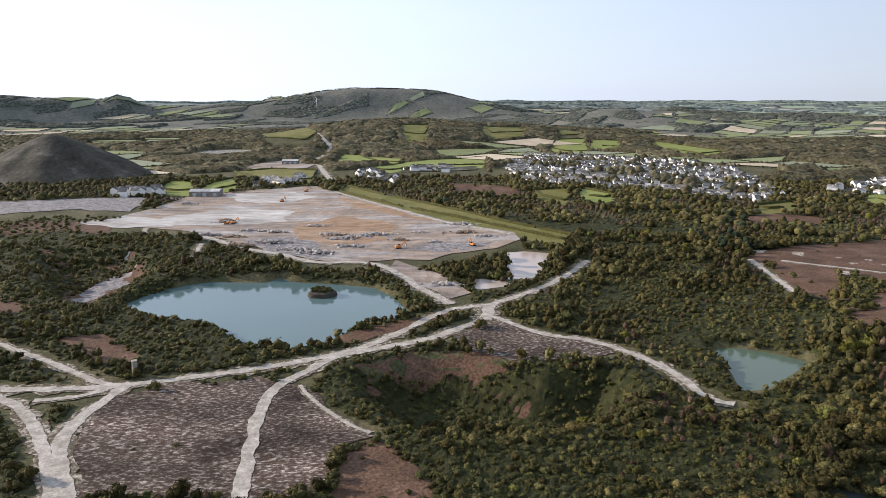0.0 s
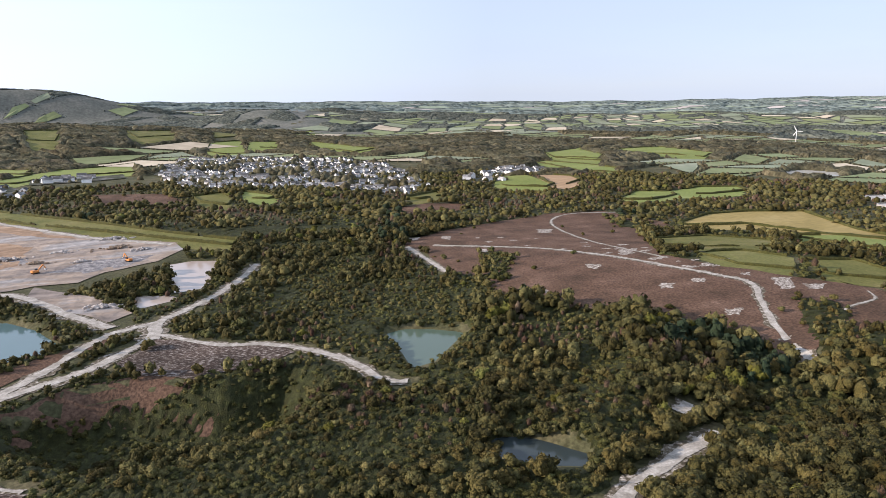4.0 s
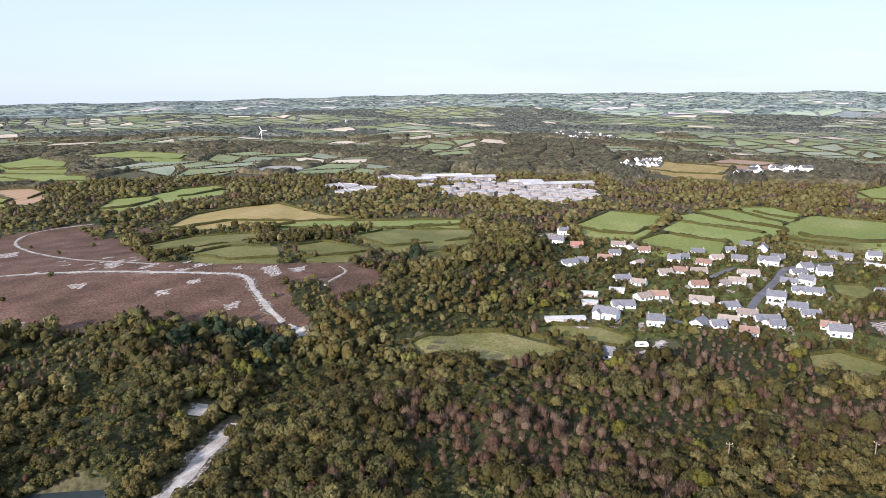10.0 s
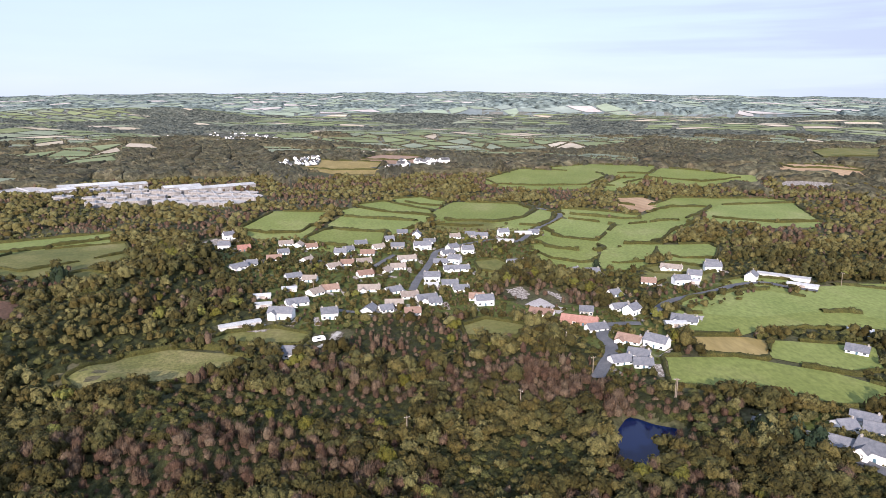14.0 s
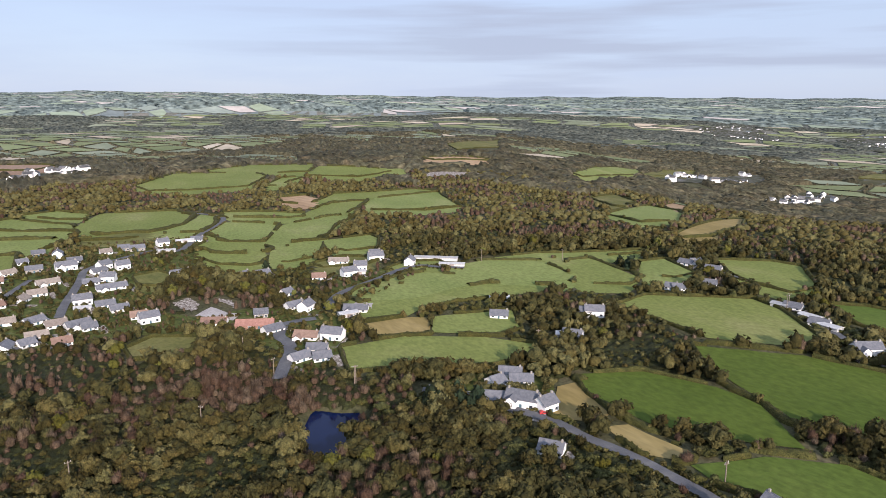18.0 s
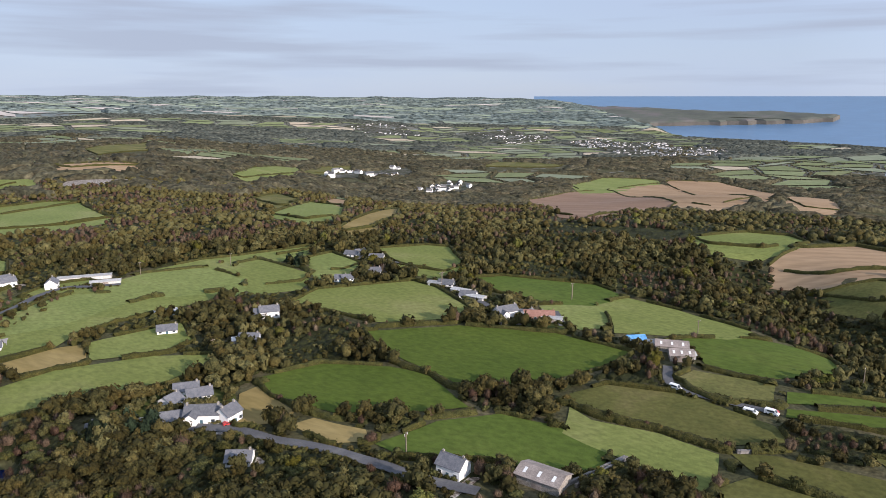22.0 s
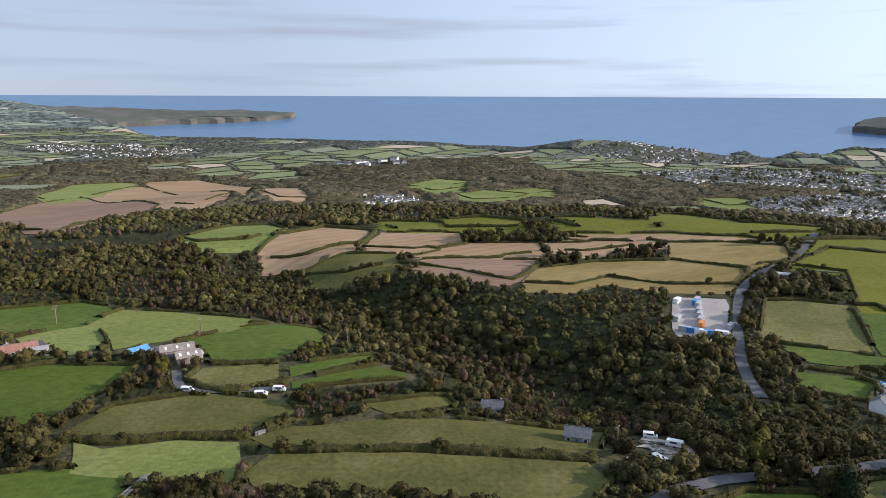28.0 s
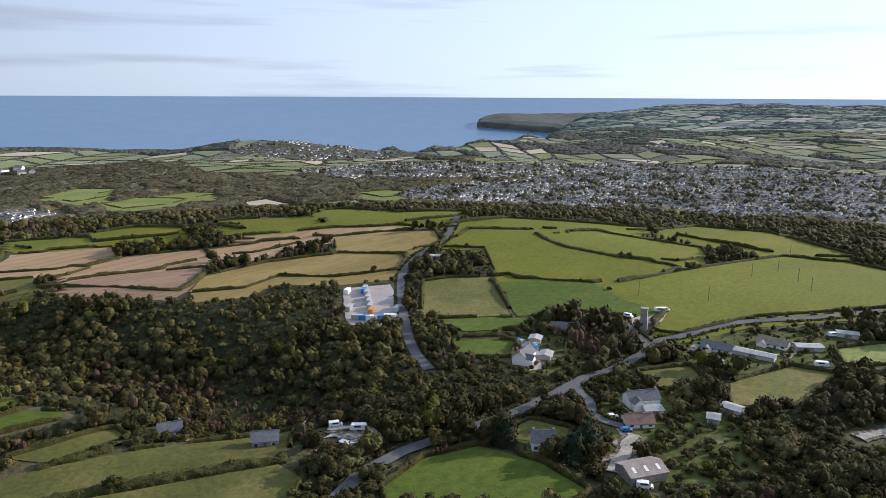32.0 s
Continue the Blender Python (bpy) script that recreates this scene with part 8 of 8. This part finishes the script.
PROFILE = ((-0.5, -0.15), (-0.44, 0.62), (-0.12, 1.0), (0.2, 0.95), (0.46, 0.55), (0.5, -0.15))
BOUNDED = [(kind, pts) for kind, pts in FIELDS if kind in HEDGED]
for n_f, (kind, pts) in enumerate(BOUNDED):
    far = sum(math.hypot(*p) for p in pts) / len(pts)
    if far > 2600:
        continue
    step = 1.3 if far < 260 else 1.8 if far < 420 else 2.6 if far < 700 else 6.0
    turn = 1 if sum(p[0] * q[1] - p[1] * q[0] for p, q in zip(pts, pts[1:] + pts[:1])) > 0 else -1
    hx, hy, ox, oy = [], [], [], []
    for (ax, ay), (bx, by) in zip(pts, pts[1:] + pts[:1]):
        d = math.hypot(bx - ax, by - ay)
        for i in range(max(1, int(d / step))):
            k = i / max(1, int(d / step))
            hx.append(ax + (bx - ax) * k), hy.append(ay + (by - ay) * k)
            ox.append(turn * (by - ay) / max(d, 1)), oy.append(-turn * (bx - ax) / max(d, 1))
    hx, hy, ox, oy = np.array(hx), np.array(hy), np.array(ox), np.array(oy)
    n = len(hx)
    wild = 0.5 + value_noise(hx, hy, 25.0, 2.0)
    use = wild > -0.02
    wide = (1.5 + 0.7 * np.clip(wild, 0, 1.2)) * (1 + 0.5 * (far > 560))
    cx, cy = hx + ox * 1.1, hy + oy * 1.1
    reach = 9.0 + 0.012 * far
    for m_f, (other, qts) in enumerate(BOUNDED):
        if m_f == n_f or max(p[0] for p in qts) < hx.min() - reach or min(p[0] for p in qts) > hx.max() + reach or max(p[1] for p in qts) < hy.min() - reach or min(p[1] for p in qts) > hy.max() + reach:
            continue
        d, qx, qy = nearest_on(hx, hy, qts)
        use &= sd_polygon(hx, hy, qts) > -3.0
        close = d < reach
        use &= ~(close & (m_f < n_f))
        cx, cy = np.where(close, (hx + qx) / 2, cx), np.where(close, (hy + qy) / 2, cy)
        wide = np.where(close, np.maximum(wide, np.minimum(d * 0.8, 5.0)), wide)
    if not use.any():
        continue
    tall = (1.35 + 1.0 * np.clip(wild, 0, 1.3) + 0.5 * value_noise(hx, hy, 5.0, 6.0)) * (1 + 0.35 * (far > 560))
    V, F, m = [], [], len(PROFILE)
    sx, sy = (np.roll(cx, -1) - np.roll(cx, 1)), (np.roll(cy, -1) - np.roll(cy, 1))
    sl = np.maximum(np.hypot(sx, sy), 1e-6)
    nx, ny = -sy / sl, sx / sl
    g = np.random.default_rng(n_f)
    for a, b in PROFILE:
        j = g.uniform(-0.22, 0.22, n)
        px, py = cx + nx * a * wide * (1 + j) + g.normal(0, 0.12, n), cy + ny * a * wide * (1 + j) + g.normal(0, 0.12, n)
        V.append(np.stack([px, py, ground(px, py) + b * tall * (1 + g.uniform(-0.18, 0.18, n))], -1))
    V = np.stack(V, 1).reshape(-1, 3)
    for i in range(n):
        e = (i + 1) % n
        if use[i] and use[e] and np.hypot(cx[i] - cx[e], cy[i] - cy[e]) < step * 4:
            for k in range(m - 1):
                a, b, c, d = i * m + k, i * m + k + 1, e * m + k, e * m + k + 1
                F += [(a, c, b), (b, c, d)]
    if not F:
        continue
    T, W = [V], [np.array(F)]
    if far < 420:  # sprays of leaves along the top
        count = int(use.sum() * 5)
        pick = g.choice(np.where(use)[0], count)
        at = V.reshape(n, m, 3)[pick, g.integers(1, 5, count)] + g.normal(0, 0.12, (count, 3))
        T.append((at[:, None] + g.normal(0, 0.26, (count, 3, 3))).reshape(-1, 3))
        W.append(np.arange(3 * count).reshape(-1, 3) + len(V))
    T = np.concatenate(T)
    tagged(new("hedgerow", mesh_arrays("hedgerow", T, np.concatenate(W), M["gorse"], np.full(len(T), 0.45), True)), "dense dark hedgerow along the edge of a field", "hedge", kind="structure")
    lod = 0 if far < 240 else 1 if far < 450 else 2
    for i in np.where(use & ((g.random(n) < 0.045) | ((wild > 0.85) & (g.random(n) < 0.3))))[0]:
        w = g.uniform(2.6, 5.2) if g.random() < 0.8 else g.uniform(5, 7)
        sp = ("oak", "oak", "willow", "gorse", "rust")[g.integers(5)]
        plant(sp, lod, cx[i], cy[i], height(cx[i], cy[i]) - 0.2, w, w * g.uniform(0.7, 1.0))

for x, y in LANE_SIDES:
    if masked(x, y) != 2 and rng.random() < 0.8:
        w = rng.uniform(1.7, 3.4)
        plant(("gorse", "gorse", "oak", "willow")[rng.integers(4)], 0 if math.hypot(x, y) < 260 else 1, x, y, height(x, y) - 0.2, w, w * rng.uniform(0.6, 0.9))
for x, y, w in HEDGE_SPOTS:
    if masked(x, y) != 1:
        plant(("gorse", "oak", "oak", "willow")[rng.integers(4)], 0 if math.hypot(x, y) < 300 else 1, x, y, height(x, y) - 0.1, w, w * rng.uniform(0.7, 1.1))

NAMES = {"oak": ("woodland", "dense green broadleaf trees with rounded crowns"), "willow": ("woodland", "pale olive willow scrub with rounded crowns"), "rust": ("woodland", "trees turning rust brown in autumn"),
         "gold": ("woodland", "bright yellow-green trees standing singly"), "gorse": ("scrub", "low dark gorse and bramble bushes"), "near_far": ("woodland", "woods and hedgerows across the valley, slightly hazed in colour"), "mid": ("woodland", "distant woods and hedges, greyed with painted haze"), "dim": ("woodland", "woods near the horizon, paled with painted haze"), "pine": ("woodland", "dark green conifers with pointed crowns")}
# the trees that stand nearest are things of their own
TREE_TEXT = {"oak": "green broadleaf tree with rounded leafy crown", "willow": "pale olive willow with rounded crown", "rust": "birch with rust-brown autumn twigs", "gold": "yellow-green tree among darker ones", "gorse": "low dark gorse bush", "pine": "dark green conifer with layered crown"}
TRUNK = bmesh.new()
bmesh.ops.create_cone(TRUNK, cap_ends=False, segments=7, radius1=0.045, radius2=0.02, depth=0.6, matrix=Matrix.Translation((0, 0, 0.25)))
for k in range(4):
    a = k * 1.7
    bmesh.ops.create_cone(TRUNK, cap_ends=False, segments=5, radius1=0.018, radius2=0.006, depth=0.34, matrix=Matrix.Translation((0.11 * math.cos(a), 0.11 * math.sin(a), 0.56)) @ Euler((0.6 * -math.sin(a), 0.6 * math.cos(a), 0)).to_matrix().to_4x4())
trunk_mesh = bpy.data.meshes.new("trunk")
TRUNK.to_mesh(trunk_mesh)
TRUNK.free()
trunk_mesh.materials.append(M["bark"])
singles, crowns = 0, {}
for kind in KINDS:
    keep = []
    for row in STAND.get((kind, 0), []):
        if math.hypot(row[0], row[1]) < 196 and singles < 300:
            v = singles % 7
            if (kind, v) not in crowns:
                vv, ff = LODS[kind][0][v]
                crowns[kind, v] = mesh_arrays(kind + "_crown", vv, ff, M[kind], np.full(len(vv), 0.2 + 0.1 * v), True)
            ob = thing("bush" if kind == "gorse" else "tree", TREE_TEXT[kind], "bush" if kind == "gorse" else "tree", "trees below the eye", Matrix.Translation(row[:3]) @ Matrix.Rotation(singles * 1.3, 4, "Z") @ Matrix.Diagonal((row[3], row[3], row[4], 1)))
            part("crown", crowns[kind, v], ob)
            part("trunk", trunk_mesh, ob)
            singles += 1
        else:
            keep.append(row)
    STAND[(kind, 0)] = keep

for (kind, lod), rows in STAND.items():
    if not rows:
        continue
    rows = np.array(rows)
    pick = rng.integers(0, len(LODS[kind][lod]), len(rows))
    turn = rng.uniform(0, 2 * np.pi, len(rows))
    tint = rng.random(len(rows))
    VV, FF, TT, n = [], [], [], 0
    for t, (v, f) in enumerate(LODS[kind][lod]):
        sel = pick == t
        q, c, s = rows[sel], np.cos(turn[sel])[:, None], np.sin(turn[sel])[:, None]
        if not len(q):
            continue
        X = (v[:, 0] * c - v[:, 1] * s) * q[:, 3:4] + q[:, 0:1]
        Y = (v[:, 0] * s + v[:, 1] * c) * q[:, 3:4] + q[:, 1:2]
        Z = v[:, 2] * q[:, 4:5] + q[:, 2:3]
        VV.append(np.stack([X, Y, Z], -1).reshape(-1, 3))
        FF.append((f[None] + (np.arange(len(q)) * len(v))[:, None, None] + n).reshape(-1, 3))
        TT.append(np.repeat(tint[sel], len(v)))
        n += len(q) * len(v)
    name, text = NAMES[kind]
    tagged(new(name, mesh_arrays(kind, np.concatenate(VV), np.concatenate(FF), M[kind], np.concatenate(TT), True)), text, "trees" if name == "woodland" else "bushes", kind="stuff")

# ---------- the quarry and the lake ----------
spoil_tip(-556, 1007, 112, 62)


def boulder(g, size):
    v = ICO_V * (1 + g.uniform(-0.3, 0.3, (len(ICO_V), 1))) * size
    return v


def rock_heap(cx, cy, w, count, mat, label, seed):
    """Tipped stones in one heap."""
    g = np.random.default_rng(seed)
    V, F, n = [], [], 0
    for k in range(count):
        a, d = g.uniform(0, 2 * math.pi), abs(g.normal(0, 0.45))
        x, y = cx + w * d * math.cos(a), cy + 0.45 * w * d * math.sin(a)
        h = max(0.0, 1 - d) * w * 0.09
        s = g.uniform(0.5, 1.6)
        V.append(boulder(g, np.array([s * 1.2, s, s * 0.8])) + [x, y, height(x, y) + h + 0.3])
        F.append(ICO_F + n)
        n += len(ICO_V)
    tagged(new("rock_heap", mesh_arrays("rock_heap", np.concatenate(V), np.concatenate(F), mat, None, False)), label, "rock heap", kind="stuff")


M["rock"] = material("broken_rock", ((0.3, (0.20, 0.18, 0.165)), (0.55, (0.33, 0.30, 0.28)), (0.75, (0.46, 0.42, 0.38))), scale=0.4, fine=(2, 0.25), island=0.5)
M["earth"] = material("tipped_earth", ((0.3, (0.15, 0.11, 0.08)), (0.55, (0.22, 0.165, 0.12)), (0.75, (0.3, 0.24, 0.185))), scale=0.4, fine=(2, 0.25), island=0.4)
M["dark_rock"] = material("dark_island_rock", ((0.3, (0.03, 0.028, 0.022)), (0.7, (0.07, 0.062, 0.05))), scale=0.4, fine=(2, 0.3))
rock_heap(-133, 531, 26, 90, M["rock"], "heap of broken grey quarry stone", 20)
rock_heap(-102, 505, 22, 80, M["rock"], "heap of broken grey quarry stone", 21)
rock_heap(-92, 496, 20, 70, M["rock"], "heap of broken grey quarry stone", 22)
rock_heap(-84, 553, 14, 50, M["rock"], "heap of broken grey quarry stone", 23)
rock_heap(-58, 571, 22, 90, M["rock"], "heap of broken grey quarry stone", 24)
rock_heap(-67, 524, 14, 50, M["rock"], "heap of broken grey quarry stone", 25)
rock_heap(-166, 586, 14, 40, M["rock"], "heap of broken grey quarry stone", 26)
rock_heap(-19, 579, 10, 30, M["rock"], "heap of broken grey quarry stone", 27)
rock_heap(2, 415, 14, 60, M["rock"], "heap of broken grey quarry stone", 28)
rock_heap(-6, 543, 10, 30, M["rock"], "heap of broken grey quarry stone", 29)
rock_heap(-198, 630, 14, 40, M["rock"], "heap of broken grey quarry stone", 30)
rock_heap(-303, 770, 20, 50, M["rock"], "heap of broken grey quarry stone", 31)
rock_heap(-276, 745, 18, 50, M["rock"], "heap of broken grey quarry stone", 32)
heap_rng = np.random.default_rng(17)
for k in range(18):  # spoil tipped in rows over the workings
    hx, hy = -60 + heap_rng.normal(0, 70), 560 + heap_rng.normal(0, 45)
    if masked(hx, hy) == 1 and hy > 495:
        rock_heap(hx, hy, heap_rng.uniform(9, 24), int(heap_rng.uniform(30, 70)), M["rock" if k % 3 else "earth"], "heap of broken grey quarry stone" if k % 3 else "heap of tipped brown earth", 50 + k)
rock_heap(-111, 508, 18, 60, M["rock"], "heap of broken grey quarry stone", 33)


def island(cx, cy, w, d):
    level = float(ground(np.array([cx]), np.array([cy]), bare=True)[0]) - 4.0
    g = np.random.default_rng(8)
    ob = thing("rock_island", "dark scrubby rock island in the lake", "island", at=Matrix.Translation((cx, cy, level)))
    v = []
    n = 28
    for s, h in ((1.08, -2.0), (1.0, 0.0), (0.93, 1.8), (0.7, 2.6), (0.3, 3.0)):
        for k in range(n):
            a = 2 * math.pi * k / n
            q = 1 + 0.16 * noise.noise((math.cos(a) * 2, math.sin(a) * 2, 3))
            v.append((w * s * q * math.cos(a), d * s * q * math.sin(a), h + 0.5 * noise.noise((math.cos(a) * 3, math.sin(a) * 3, h))))
    f = [(r * n + k, r * n + (k + 1) % n, (r + 1) * n + (k + 1) % n, (r + 1) * n + k) for r in range(4) for k in range(n)] + [tuple(range(4 * n, 5 * n))]
    part("rock", mesh_from("rock", v, f, M["dark_rock"], False), ob)
    for k in range(26):
        a, q = g.uniform(0, 6.28), math.sqrt(g.random()) * 0.8
        vv, ff = LODS["gorse"][0][k % 5]
        me = MADE.setdefault(("island_bush", k % 5), mesh_arrays("bush", vv, ff, M["gorse"], np.full(len(vv), 0.3), True))
        b = part("bush", me, ob)
        b.matrix_local = Matrix.Translation((w * q * math.cos(a), d * q * math.sin(a), 2.0)) @ Matrix.Diagonal((3.2, 3.2, 2.6, 1))


island(-72.2, 402.6, 8.6, 7.0)


def excavator_shape():
    ob = thing("excavator", "yellow tracked excavator with raised boom", "excavator", "machines in the quarry")
    for s in (-1, 1):
        part("track", mesh_from("track", *join(box((-2.0, s * 1.2 - 0.35, 0), (2.0, s * 1.2 + 0.35, 0.9)), box((-2.3, s * 1.2 - 0.35, 0.25), (2.3, s * 1.2 + 0.35, 0.7))), M["rubber"]), ob)
    part("house", mesh_from("house", *join(box((-2.3, -1.4, 1.0), (1.6, 1.4, 2.1)), box((-2.5, -1.3, 1.1), (-1.0, 1.3, 2.5))), M["paint_orange"]), ob)
    part("cab", mesh_from("cab", *box((0.3, 0.3, 2.1), (1.7, 1.4, 3.3)), M["glass"]), ob)
    v, f = box((0, -0.3, -0.3), (5.2, 0.3, 0.35))
    c, s = math.cos(0.75), math.sin(0.75)
    part("boom", mesh_from("boom", [(x * c - z * s + 1.4, y - 0.4, x * s + z * c + 1.9) for x, y, z in v], f, M["paint_orange"]), ob)
    v, f = box((0, -0.22, -0.25), (3.4, 0.22, 0.25))
    c, s = math.cos(-1.1), math.sin(-1.1)
    part("arm", mesh_from("arm", [(x * c - z * s + 5.1, y - 0.4, x * s + z * c + 5.4) for x, y, z in v], f, M["paint_orange"]), ob)
    part("bucket", mesh_from("bucket", *join(box((6.1, -1.0, 1.6), (7.2, 0.2, 1.75)), box((6.1, -1.0, 1.6), (6.25, 0.2, 2.6)), box((6.1, -1.0, 1.6), (7.1, -0.9, 2.4)), box((6.1, 0.1, 1.6), (7.1, 0.2, 2.4))), M["steel"]), ob)
    return ob


def excavator(x, y, yaw):
    put(("excavator",), excavator_shape, pose(x, y, height(x, y) + 0.3, 0, 0, yaw))


def container(x, y, yaw, paint, L=6.0):
    def build():
        ob = thing("shipping_container", {"paint_blue": "blue steel site container in the yard", "paint_orange": "orange steel site container in the yard", "paint_white": "white site cabin in the yard", "steel": "grey steel site container in the yard"}[paint], "container", "yard containers")
        part("body", mesh_from("body", *box((-L / 2, -1.2, 0), (L / 2, 1.2, 2.6)), M[paint]), ob)
        for k in range(int(L / 0.6)):
            for s in (-1, 1):
                x0 = -L / 2 + 0.15 + k * 0.6
                part("rib", mesh_from("rib", *box((x0, s * 1.2 - 0.05, 0.15), (x0 + 0.3, s * 1.2 + 0.05, 2.45)), M[paint]), ob)
        part("door", mesh_from("door", *box((L / 2 - 0.02, -1.1, 0.1), (L / 2 + 0.06, 1.1, 2.5)), M["steel"]), ob)
        return ob
    put(("container", paint, L), build, pose(x, y, height(x, y) + 0.3, 0, 0, yaw))


excavator(-34, 520, 30)
excavator(23, 530, 120)
excavator(-190, 625, 60)
excavator(-195, 621, 200)
excavator(-162, 826, 10)
excavator(-174, 751, 70)
container(-207.0, -341.1, -133, "steel")
container(-203.7, -333.8, -133, "steel")
container(-199.5, -325.8, -133, "steel")
container(-196.3, -319.5, -133, "steel")
container(-192.6, -312.4, -133, "steel")
container(-189.4, -306.2, -133, "paint_orange")
container(-204.4, -338.0, -133, "paint_blue")
container(-178.4, -302.3, -218, "steel")
container(-181.1, -299.5, -218, "paint_blue")
container(-183.8, -296.7, -218, "paint_white")
container(-187.3, -294.5, -218, "paint_blue")
container(-192.2, -292.5, -218, "paint_white")
container(-201.9, -300.5, -138, "steel")
container(-196.2, -342.8, -138, "paint_white")
container(-182.4, -317.3, -138, "steel")
